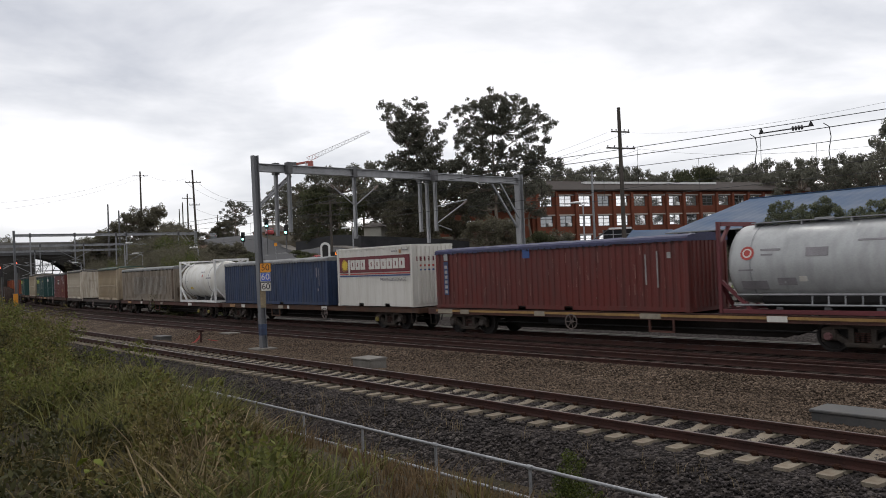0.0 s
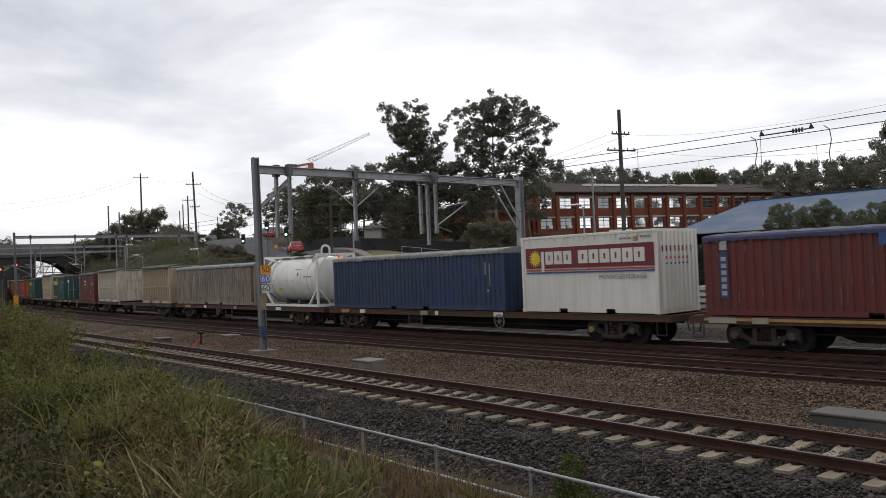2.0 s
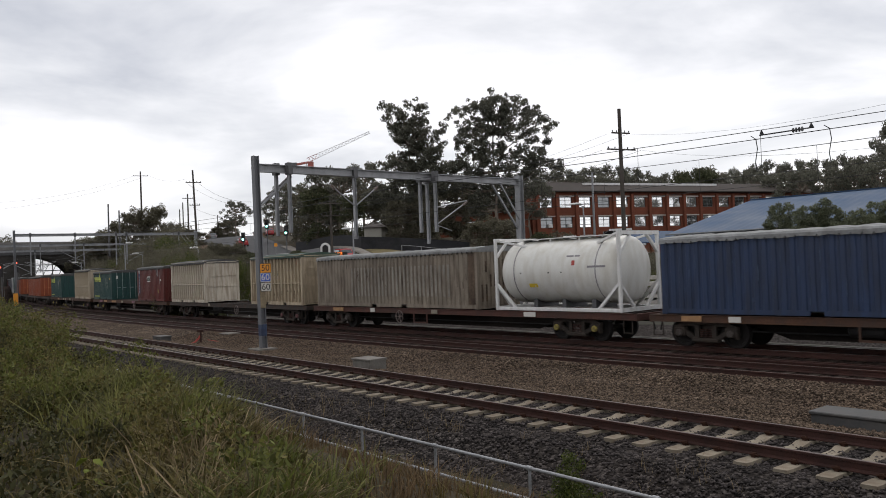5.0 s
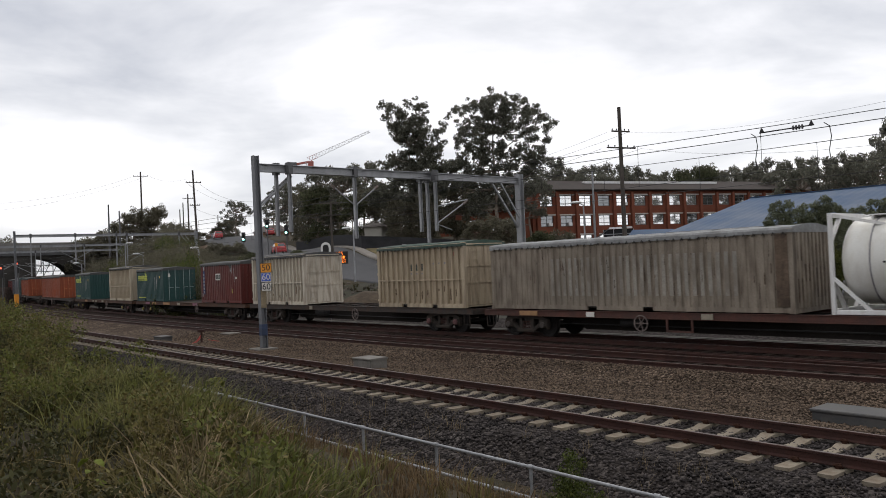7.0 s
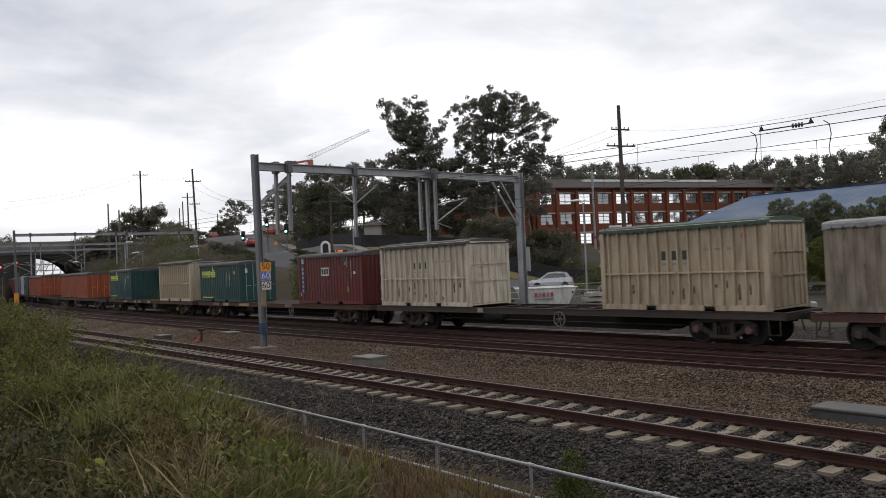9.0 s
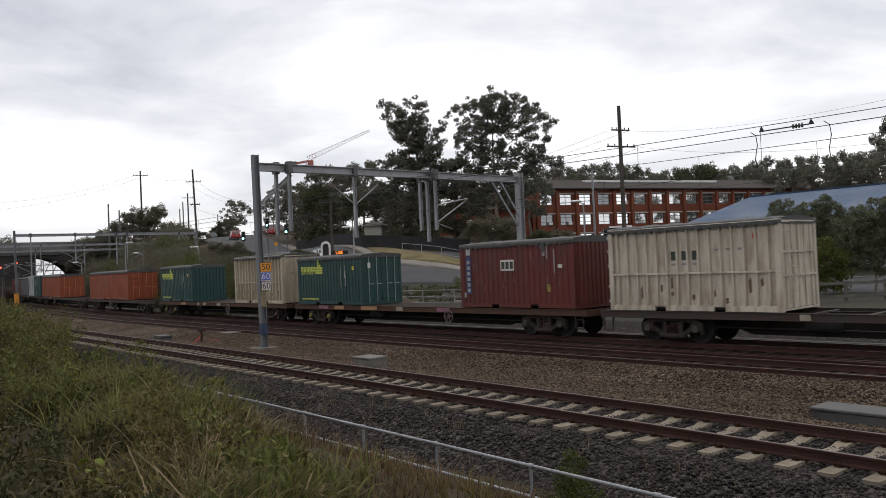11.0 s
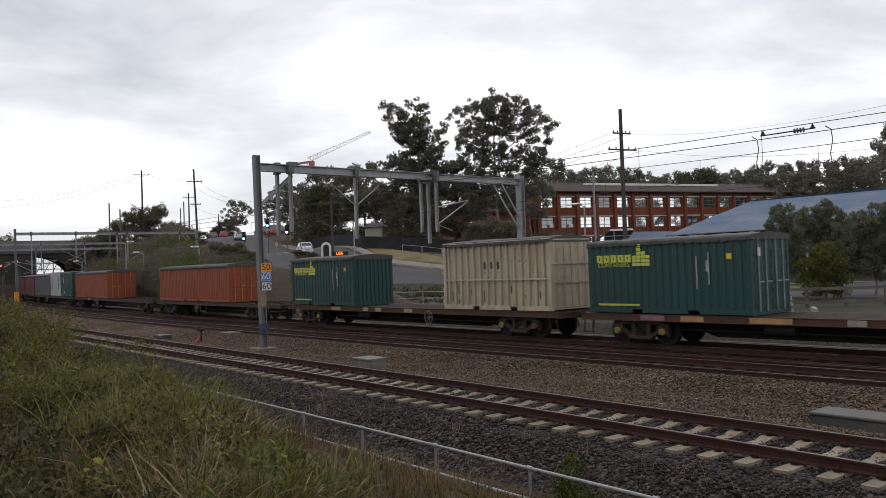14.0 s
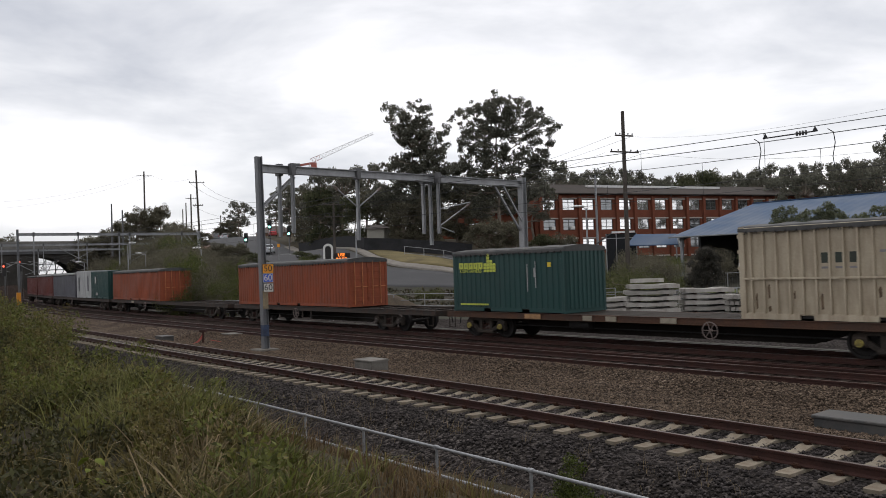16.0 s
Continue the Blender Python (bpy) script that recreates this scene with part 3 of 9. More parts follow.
def container(name, label, L, H, paint, tarp=None, door_right=False, group="containers on the freight wagons", flat=False, rim=None):
    """Steel freight container: posts, rails, castings, pressed sides and ends or doors, and a roof or tarpaulin."""
    W = 1.219
    ob = thing(name, label, "shipping container", group=group)
    pm = PAINT[paint]
    hx = L / 2
    top = H - (0.10 if tarp else 0.0)
    post = Geo().box((-0.07, -0.07, 0.0), (0.07, 0.07, top), cham=0.012).mesh("corner_post", pm)
    cast = Geo().box((-0.089, -0.081, 0.0), (0.089, 0.081, 0.118), cham=0.01).mesh("corner_casting", pm)
    for sx in (-1, 1):
        for sy in (-1, 1):
            part("corner_post", post, pm, ob).location = (sx * (hx - 0.075), sy * (W - 0.075), 0)
            for z in (0, top - 0.118):
                part("corner_casting", cast, pm, ob).location = (sx * (hx - 0.087), sy * (W - 0.079), z)
    rim_m = rim or pm
    for sy in (-1, 1):
        y = sy * (W - 0.05)
        part("top_rail", Geo().box((-hx + 0.14, y - 0.035, top - 0.10), (hx - 0.14, y + 0.035, top - 0.01), cham=0.01), rim_m, ob)
        g = Geo()
        cut = [(-hx + 0.14, -1.25), (-0.85, 0.85), (1.25, hx - 0.14)] if L < 7 else [(-hx + 0.14, -1.35), (-0.95, 0.95), (1.35, hx - 0.14)]
        for a, b in cut:
            g.box((a, y - 0.03, 0.02), (b, y + 0.03, 0.15))
        g.box((-hx + 0.14, y - 0.03, 0.15), (hx - 0.14, y + 0.03, 0.17))
        part("bottom_rail", g, pm, ob)
        if flat:
            g = Geo().box((-hx + 0.13, sy * (W - 0.045) - 0.012, 0.16), (hx - 0.13, sy * (W - 0.045) + 0.012, top - 0.09))
            for k in range(13):
                x = -hx + 0.3 + k * (L - 0.6) / 12
                part("fixing", Geo().box((x - 0.035, sy * (W - 0.010) - 0.02, top - 0.20), (x + 0.035, sy * (W - 0.010) + 0.02, top - 0.11), cham=0.006), pm, ob)
        else:
            g = ribbed(-hx + 0.13, hx - 0.13, 0.16, top - 0.09, 0.278, 0.036, sy * (W - 0.022), sy)
        part("side_panel", g, pm, ob)
    for sx in (-1, 1):
        x = sx * (hx - 0.05)
        if sx == 1 and door_right:
            rod_m = LOCKS[paint]
            for sy in (-1, 1):
                y0, y1 = (0.012, W - 0.145) if sy > 0 else (-W + 0.145, -0.012)
                g = Geo().box((x - 0.02, y0, 0.16), (x + 0.02, y1, top - 0.12), cham=0.005)
                n = 5
                for k in range(n):
                    z = 0.26 + k * (top - 0.50) / n
                    g.box((x + 0.018, y0 + 0.06, z), (x + 0.042, y1 - 0.06, z + (top - 0.50) / n * 0.55), cham=0.008)
                leaf = part("door", g, pm, ob)
                for k in (0.28, 0.72):
                    yy = y0 + (y1 - y0) * k
                    part("lock_rod", Geo().rod((x + 0.06, yy, 0.10), (x + 0.06, yy, top - 0.06), 0.022, 8), rod_m, leaf)
                    part("door_handle", Geo().box((x + 0.05, yy - 0.02, 0.98), (x + 0.085, yy + 0.30, 1.02)), rod_m, leaf)
            part("door_header", Geo().box((x - 0.03, -W + 0.14, top - 0.12), (x + 0.03, W - 0.14, top)), pm, ob)
            part("door_sill", Geo().box((x - 0.03, -W + 0.14, 0.0), (x + 0.03, W - 0.14, 0.15)), pm, ob)
        else:
            g = ribbed(-W + 0.13, W - 0.13, 0.14, top - 0.09, 0.25, 0.045, -0.022, -1)
            part("end_panel", turned(g, Matrix.Translation((sx * hx, 0, 0)) @ Matrix.Rotation(radians(90 * sx), 4, "Z")), pm, ob)
            part("end_rail", Geo().box((x - 0.03, -W + 0.14, 0.0), (x + 0.03, W - 0.14, 0.15)), pm, ob)
            part("end_rail", Geo().box((x - 0.03, -W + 0.14, top - 0.10), (x + 0.03, W - 0.14, top)), pm, ob)
    part("floor", Geo().box((-hx + 0.1, -W + 0.1, 0.10), (hx - 0.1, W - 0.1, 0.16)), M_BLACK, ob)
    if tarp:
        cover(ob, L, W, top, TARP[tarp])
    else:
        part("roof", Geo().box((-hx + 0.12, -W + 0.06, top - 0.03), (hx - 0.12, W - 0.06, top + 0.006)), pm, ob)
    return ob


def cover(ob, L, W, top, mt):
    """Tarpaulin over bows, with a loose hem lashed over the top rail."""
    g, rng, rows = Geo(), random.Random(int(L * 100) + len(ob.children)), []
    n = int(L / 0.28)
    for k in range(n + 1):
        x = -L / 2 - 0.02 + (L + 0.04) * k / n
        sag = 0.018 * math.sin(k * 2.1) + rng.uniform(-0.012, 0.012)
        hem = 0.13 + rng.uniform(-0.025, 0.03)
        rows.append([(x, -W - 0.012, top - hem), (x, -W - 0.008, top - 0.02), (x, -W + 0.05, top + 0.045 + sag * 0.4), (x, -W * 0.4, top + 0.11 + sag), (x, 0, top + 0.135 + sag),
                     (x, W * 0.4, top + 0.11 + sag), (x, W - 0.05, top + 0.045 + sag * 0.4), (x, W + 0.008, top - 0.02), (x, W + 0.012, top - hem)])
    g.sheet(rows)
    for e, sx in ((rows[0], -1), (rows[-1], 1)):
        g.sheet([[(p[0] + sx * 0.004, p[1], p[2]) for p in e], [(p[0] + sx * 0.008, p[1], top - 0.12) for p in e]])
    part("tarpaulin", g, mt, ob, "weathered tarpaulin over the open top", smooth=False)
    g = Geo()
    for k in range(int(L / 0.30)):
        x = -L / 2 + 0.2 + k * 0.30
        g.bar((x, -W - 0.020, top - 0.19), (x + 0.05, -W - 0.020, top - 0.09), 0.020, 0.010)
        g.bar((x + 0.05, -W - 0.020, top - 0.09), (x + 0.10, -W - 0.020, top - 0.19), 0.020, 0.010)
    tagged(part("lashing", g, M_BLACK, ob, "dark rope lashed through the hem"), kind="stuff")


def marks(ob, name, y, rects, mt, label, z_shift=0.0):
    """Painted bars on a side, each (x, z, width, height)."""
    made = []
    for x, z, w, h in rects:
        made.append(part(name, Geo().box((x, y - 0.003, z), (x + w, y + 0.003, z + h)), mt, ob, label))
    return made


SIDE = -1.224  # just proud of the side that faces the camera


def end_marks(ob, name, x, rects, mt, label):
    for y, z, w, h in rects:
        part(name, Geo().box((x - 0.003, y, z), (x + 0.003, y + w, z + h)), mt, ob, label)


def letter_bars(x, z, h, n, w, gap):
    return [(x + k * (w + gap), z, w, h) for k in range(n)]


def starburst(ob, x, z, r, y):
    g = Geo()
    n = 16
    pts = [(x + (r if k % 2 == 0 else r * 0.55) * math.cos(math.pi * k / n * 2 * 0.5 * 2 / 2), y - 0.006, z + (r if k % 2 == 0 else r * 0.55) * math.sin(math.pi * k / n)) for k in range(2 * n)]
    g.add([(px, y, pz) for px, _, pz in pts] + pts, [tuple(range(2 * n, 4 * n))] + [(k, (k + 1) % (2 * n), (k + 1) % (2 * n) + 2 * n, k + 2 * n) for k in range(2 * n)])
    part("sun_emblem", g, M_YELLOW, ob, "yellow sun-shaped emblem")


def on_train(ob, left, L, z=ZB):
    MOVERS.append((ob, left + L / 2, L * 0.35, z))
    return ob


def vertical_letters(ob, x, H):
    """A pale strip of plain marks running down a corner."""
    marks(ob, "emblem_panel", SIDE, [(x, H - 0.50, 0.24, 0.30)], M_PALEINK, "pale square emblem")
    marks(ob, "marking_strip", SIDE, [(x - 0.02, 0.55, 0.28, H - 1.10)], surface("faded_blue_paint", (0.035, 0.048, 0.115), 0.7, 0, 0.25, 3, 30, 0.03), "faded blue strip")
    marks(ob, "marking", SIDE - 0.006, [(x + 0.04, 0.62 + k * (H - 1.25) / 6, 0.16, (H - 1.25) / 6 * 0.62) for k in range(6)], M_PALEINK, "faded pale plain marks")


def streaks(ob, x0, x1, z0, z1, count, seed, mt, label):
    """Thin worn streaks running down a side, each of its own length."""
    rng, g = random.Random(seed), Geo()
    for _ in range(count):
        x, w, h = rng.uniform(x0, x1), rng.uniform(0.008, 0.035), rng.uniform(0.08, 0.55)
        z = rng.uniform(z0, z1 - h)
        g.add([(x, SIDE - 0.002, z), (x + w, SIDE - 0.002, z + 0.03), (x + w * 0.8, SIDE - 0.002, z + h), (x + w * 0.1, SIDE - 0.002, z + h * 0.9)], [(0, 1, 2, 3)])
    tagged(part("worn_streak", g, mt, ob, label), kind="stuff")


def letter_block(ob, x, z, w, h, y, ink, ground, lab, name="sign_letter"):
    """A plain block that stands for a letter, with a small slot in it."""
    marks(ob, name, y, [(x, z, w, h)], ink, lab)
    marks(ob, "slot", y - 0.004, [(x + w * 0.41, z + h * 0.28, w * 0.17, h * 0.44)], ground, "")


def build_loads():
    chalk = surface("chalky_wear", (0.20, 0.10, 0.085), 0.8, 0, 0.3, 5, 30, 0.05)
    bluewear = surface("pale_blue_wear", (0.055, 0.078, 0.125), 0.8, 0, 0.3, 5, 30, 0.05)
    browning = surface("rusty_brown", (0.098, 0.072, 0.053), 0.85, 0, 0.35, 2, 20, 0.15, (0.04, 0.03, 0.024), 0.7, (1, 1, 1))
    # long red container
    ob = on_train(container("shipping_container", "long dull red container with a navy tarpaulin on a flat wagon", 12.19, 2.50, "red", "navy"), 0.90, 12.19)
    vertical_letters(ob, -5.55, 2.5)
    marks(ob, "patch", SIDE, [(-1.0, 1.95, 0.36, 0.33)], M_BLUEINK, "bright blue patch")
    marks(ob, "stencil", SIDE, [(4.5, 0.9, 0.05, 1.0), (4.95, 0.8, 0.05, 1.2), (5.35, 1.75, 0.14, 0.2)], M_PALEINK, "faded pale stencil bars")
    streaks(ob, -5.2, 5.6, 0.3, 2.2, 46, 3, chalk, "chalky worn streaks")
    # white furniture-mover's container
    ob = on_train(container("shipping_container", "white container with a maroon sign panel on a flat wagon", 6.06, 2.81, "white", None, flat=True), -6.80, 6.06)
    marks(ob, "sign_panel", SIDE - 0.012, [(-2.76, 1.62, 5.68, 0.76)], M_MAROON, "maroon sign panel")
    marks(ob, "sign_letter", SIDE - 0.018, [(-1.98, 1.50, 0.13, 0.74)], PAINT["white"], "white plain letter block")
    for k in range(3):
        letter_block(ob, -1.78 + k * 0.43, 1.76, 0.37, 0.47, SIDE - 0.018, PAINT["white"], M_MAROON, "white plain letter block")
    for k in range(6):
        letter_block(ob, -0.24 + k * 0.475, 1.76, 0.42, 0.47, SIDE - 0.018, PAINT["white"], M_MAROON, "white plain letter block")
    marks(ob, "label_plate", SIDE, [(2.12, 2.44, 0.15, 0.17)], surface("ochre_plate", (0.30, 0.17, 0.08), 0.7, 0, 0.25, 4, 30, 0.1), "small orange plate")
    marks(ob, "faint_code", SIDE, [(1.55 + k * 0.17, 2.52, 0.12, 0.06) for k in range(3)] + [(2.4 + k * 0.14, 2.56, 0.10, 0.06) for k in range(3)], M_GREYINK, "row of small grey bars")
    starburst(ob, -2.28, 1.98, 0.33, SIDE - 0.018)
    marks(ob, "stripe", SIDE - 0.012, [(-2.76, 1.52, 5.68, 0.05)], M_REDINK, "thin red stripe")
    marks(ob, "stripe", SIDE - 0.012, [(-2.76, 1.43, 5.68, 0.05)], M_BLUEINK, "thin blue stripe")
    part("caption", lettering("MOVING&STORAGE", 0.22, M_GREYINK, 0.003), M_GREYINK, ob, "grey lettering").location = (1.62, SIDE - 0.012, 1.26)
    xe = 6.06 / 2 + 0.012
    end_marks(ob, "end_marking", xe, [(-0.95 + k * 0.19, 2.05, 0.14, 0.20) for k in range(10)], M_MAROON, "row of maroon bars")
    end_marks(ob, "end_marking", xe, [(-0.85 + k * 0.25, 1.80, 0.18, 0.09) for k in range(6)], M_REDINK, "row of red bars")
    end_marks(ob, "end_marking", xe, [(-0.85 + k * 0.25, 1.62, 0.18, 0.07) for k in range(6)], M_BLUEINK, "row of blue bars")
    # long blue container
    ob = on_train(container("shipping_container", "long blue open-top container under a grey tarpaulin on a flat wagon", 12.19, 2.50, "blue", "grey"), -19.9, 12.19)
    marks(ob, "stencil", SIDE, [(5.1, 0.75, 0.12, 0.12), (5.0, 1.45, 0.07, 0.5), (5.25, 1.0, 0.05, 0.9)], M_GREYINK, "faded small stencil bars")
    streaks(ob, -5.6, 5.6, 0.3, 2.2, 40, 4, bluewear, "pale worn streaks")
    # long dirty grey container
    ob = on_train(container("shipping_container", "long dirty grey container with a paler panel and grey tarpaulin", 12.19, 2.55, "grey", "grey"), -40.7, 12.19)
    marks(ob, "faded_strip", SIDE + 0.003, [(-5.965 + 0.2774 * (k - 0.15), 0.52, 0.2774 * 0.44, 1.35) for k in range(11, 38)], surface("faded_panel_paint", (0.235, 0.218, 0.188), 0.7, 0, 0.25, 0.8, 20, 0.1, (0.14, 0.115, 0.09), 0.85, (0.9, 0.9, 0.4)), "faded pale grey strip")
    streaks(ob, -5.7, 5.7, 0.25, 2.3, 70, 5, browning, "brown rusty streaks")
    marks(ob, "rust_panel", SIDE + 0.002, [(5.58, 0.2, 0.38, 2.1)], browning, "rust-brown worn end of the side")
    end_marks(ob, "end_patch", 6.095 + 0.004, [(-1.05, 0.3, 0.42, 0.7), (-0.5, 0.9, 0.5, 0.5), (-0.9, 1.5, 0.35, 0.45), (0.2, 0.4, 0.6, 0.9), (0.1, 1.6, 0.7, 0.4)], browning, "dark rusty patch")
    # ribbed cream containers
    for left, H, tp, nm in ((-48.33, 2.78, "green", "with a green tarpaulin"), (-61.13, 2.78, "dark", "with a dark tarpaulin"), (-89.7, 2.78, "dark", "with a black tarpaulin")):
        on_train(slatted(left, H, tp, nm), left, 6.06)
    # short red container
    ob = on_train(container("shipping_container", "short dull red container with faded markings and a dark tarpaulin", 6.06, 2.62, "red", "dark"), -68.72, 6.06)
    vertical_letters(ob, -2.62, 2.62)
    marks(ob, "white_panel", SIDE, [(-0.65, 1.45, 0.72, 0.42)], PAINT["white"], "white panel")
    marks(ob, "panel_mark", SIDE - 0.006, letter_bars(-0.60, 1.52, 0.28, 3, 0.17, 0.06), M_INK, "dark plain letter blocks")
    marks(ob, "label_plate", SIDE, [(2.3, 1.5, 0.20, 0.13)], PAINT["white"], "small white plate")
    marks(ob, "torn_sticker", SIDE, [(1.55, 1.95, 0.12, 0.35), (1.75, 1.85, 0.05, 0.5), (2.1, 1.3, 0.05, 0.9), (-2.8, 0.4, 0.12, 0.2)], M_PALEINK, "torn pale sticker remains")
    streaks(ob, -2.2, 2.7, 0.3, 2.2, 34, 6, chalk, "chalky worn streaks")
    flap = [(1.25, 2.43), (1.50, 2.22), (1.62, 2.02), (1.74, 2.44)]
    part("torn_flap", Geo().add([(a, SIDE - 0.004, b) for a, b in flap] + [(a, SIDE + 0.004, b) for a, b in flap], [(0, 1, 2, 3), (7, 6, 5, 4), (0, 4, 5, 1), (1, 5, 6, 2), (2, 6, 7, 3), (3, 7, 4, 0)]), TARP["dark"], ob, "torn dark flap of an old sticker")
    marks(ob, "yellow_mark", SIDE, [(1.75, 0.62, 0.14, 0.28)], M_CAPY, "worn yellow mark")
    # teal containers
    for left, door in ((-81.92, True), (-102.55, False)):
        ob = on_train(container("shipping_container", "short teal green container with lime markings and a dark tarpaulin", 6.06, 2.50, "teal", "dark", door_right=door), left, 6.06)
        for k in range(5):
            letter_block(ob, -2.62 + k * 0.29, 1.72, 0.24, 0.25, SIDE - 0.003, M_LIME, PAINT["teal"], "lime plain letter block", "lime_letter")
        part("lime_caption", lettering("CONTAINERS", 0.21, M_LIME, 0.003), M_LIME, ob, "lime lettering").location = (-1.93, SIDE - 0.003, 1.63)
        stack = [(-1.16 + a * 0.175, 1.58 + b * 0.125, 0.155, 0.105) for a in range(4) for b in range((3, 6, 4, 3)[a])]
        marks(ob, "lime_block", SIDE - 0.003, stack, M_LIME, "pyramid of small lime blocks")
        marks(ob, "web_line", SIDE - 0.003, letter_bars(-2.6, 0.25, 0.07, 14, 0.10, 0.02), M_LIME, "row of small lime bars")
        marks(ob, "stencil", SIDE - 0.003, [(1.2, 0.8, 0.04, 1.05), (1.55, 1.35, 0.10, 0.35), (1.62, 0.95, 0.04, 1.0)], M_PALEINK, "faded pale stencil bars")
        marks(ob, "sticker", SIDE - 0.003, [(2.25, 1.72, 0.17, 0.17)], M_YELLOW, "small yellow sticker")
        if door:
            end_marks(ob, "sticker", 3.03 + 0.03, [(-0.85, 1.78, 0.16, 0.26)], PAINT["white"], "small white sticker")
    ob = on_train(container("shipping_container", "short teal container far along the train", 6.06, 2.50, "teal"), -156.4, 6.06)
    marks(ob, "emblem_panel", SIDE - 0.003, [(-1.6, 1.4, 0.5, 0.6), (-1.2, 0.3, 0.6, 0.25)], M_PALEINK, "pale plain marks")
    ob = on_train(container("shipping_container", "short pale grey container far along the train", 6.06, 2.60, "pale"), -162.5, 6.06)
    marks(ob, "dark_bar", SIDE - 0.003, [(-2.2, 0.7, 0.4, 1.3), (1.6, 0.7, 0.4, 1.4)], PAINT["slate"], "dark upright bar")
    # long orange containers
    for left in (-122.7, -148.7):
        on_train(container("shipping_container", "long faded orange container with a dark tarpaulin and end doors", 12.19, 2.44, "orange", "dark", door_right=True, rim=PAINT["cream"]), left, 12.19)
    on_train(container("shipping_container", "long slate grey container far along the train", 12.19, 2.50, "slate", "grey"), -175.4, 12.19)
    on_train(container("shipping_container", "long red container with a grey tarpaulin far along the train", 12.19, 2.50, "red", "grey"), -188.3, 12.19)
    on_train(container("shipping_container", "long red container at the end of the train", 12.19, 2.50, "red", "dark"), -201.4, 12.19)


def slatted(left, H, tp, words):
    """Flat-sided container with outside ribs, a mid rail and a framed end with a ladder."""
    L, W = 6.06, 1.20
    pm = PAINT[{-61.13: "ivory", -89.7: "straw"}.get(left, "cream")]
    ob = thing("shipping_container", "stained cream ribbed container " + words + " on a flat wagon", "shipping container", group="containers on the freight wagons")
    hx, top = L / 2, H - 0.08
    post = Geo().box((-0.09, -0.09, 0), (0.09, 0.09, top + 0.03), cham=0.02).mesh("corner_post", pm)
    for sx in (-1, 1):
        for sy in (-1, 1):
            part("corner_post", post, pm, ob).location = (sx * (hx - 0.09), sy * (W - 0.07), 0)
    rib = Geo().box((-0.026, -0.060, 0.14), (0.026, 0.060, top - 0.06), cham=0.006).mesh("rib", pm)
    for sy in (-1, 1):
        part("side_panel", Geo().box((-hx + 0.15, sy * (W - 0.095) - 0.012, 0.12), (hx - 0.15, sy * (W - 0.095) + 0.012, top - 0.04)), pm, ob)
        for k in range(15):
            part("rib", rib, pm, ob).location = (-hx + 0.37 + k * 0.38, sy * (W - 0.035), 0)
        part("mid_rail", Geo().box((-hx + 0.17, sy * (W + 0.005) - 0.028, 1.16), (hx - 0.17, sy * (W + 0.005) + 0.028, 1.22), cham=0.008), pm, ob)
        part("top_rail", Geo().box((-hx + 0.17, sy * (W - 0.02) - 0.045, top - 0.10), (hx - 0.17, sy * (W - 0.02) + 0.045, top), cham=0.01), pm, ob)
        g = Geo()
        for a, b in ((-hx + 0.17, -1.25), (-0.85, 0.85), (1.25, hx - 0.17)):
            g.box((a, sy * (W - 0.02) - 0.045, 0.0), (b, sy * (W - 0.02) + 0.045, 0.15))
        g.box((-hx + 0.17, sy * (W - 0.03) - 0.03, 0.15), (hx - 0.17, sy * (W - 0.03) + 0.03, 0.18))
        part("bottom_rail", g, pm, ob)
    for sx in (-1, 1):
        x = sx * (hx - 0.06)
        part("end_panel", Geo().box((x - 0.012, -W + 0.14, 0.10), (x + 0.012, W - 0.14, top)), pm, ob)
        for k in range(5):
            y = -W + 0.38 + k * 0.41
            part("rib", Geo().box((x + sx * 0.02 - 0.022, y - 0.028, 0.12), (x + sx * 0.02 + 0.022, y + 0.028, top - 0.04)), pm, ob)
        for z in (0.06, 1.05, 1.75, top - 0.05):
            part("cross_rail", Geo().box((x + sx * 0.04 - 0.022, -W + 0.15, z - 0.03), (x + sx * 0.04 + 0.022, W - 0.15, z + 0.03)), pm, ob)
        g = Geo()
        for k in range(7):
            g.rod((x + sx * 0.085, -W + 0.42, 0.3 + k * 0.34), (x + sx * 0.085, -W + 0.78, 0.3 + k * 0.34), 0.012, 6)
        for y in (-W + 0.42, -W + 0.78):
            g.rod((x + sx * 0.085, y, 0.25), (x + sx * 0.085, y, top - 0.15), 0.012, 6)
        part("ladder", g, pm, ob)
    for z in (0.25, 0.75, 1.45, 1.95, 2.4):
        part("hinge", Geo().box((-hx - 0.035, -W - 0.02, z), (-hx + 0.03, -W + 0.12, z + 0.10), cham=0.012), pm, ob)
    part("floor", Geo().box((-hx + 0.1, -W + 0.1, 0.04), (hx - 0.1, W - 0.1, 0.12)), M_BLACK, ob)
    cover(ob, L - 0.05, W + 0.02, top, TARP[tp])
    rng = random.Random(int(-left))
    for k in range(3):
        marks(ob, "dark_letter", -W + 0.079, [(-0.63 + k * 0.38, 1.61, 0.25, 0.29)], M_INK, "dark plain letter block")
    marks(ob, "caption", -W + 0.079, [(-0.63 + k * 0.38, 1.45, 0.24, 0.06) for k in range(3)] + [(0.91 + k * 0.38, 1.86, 0.17, 0.07) for k in range(3)], M_GREYINK, "small grey bar")
    g = Geo()
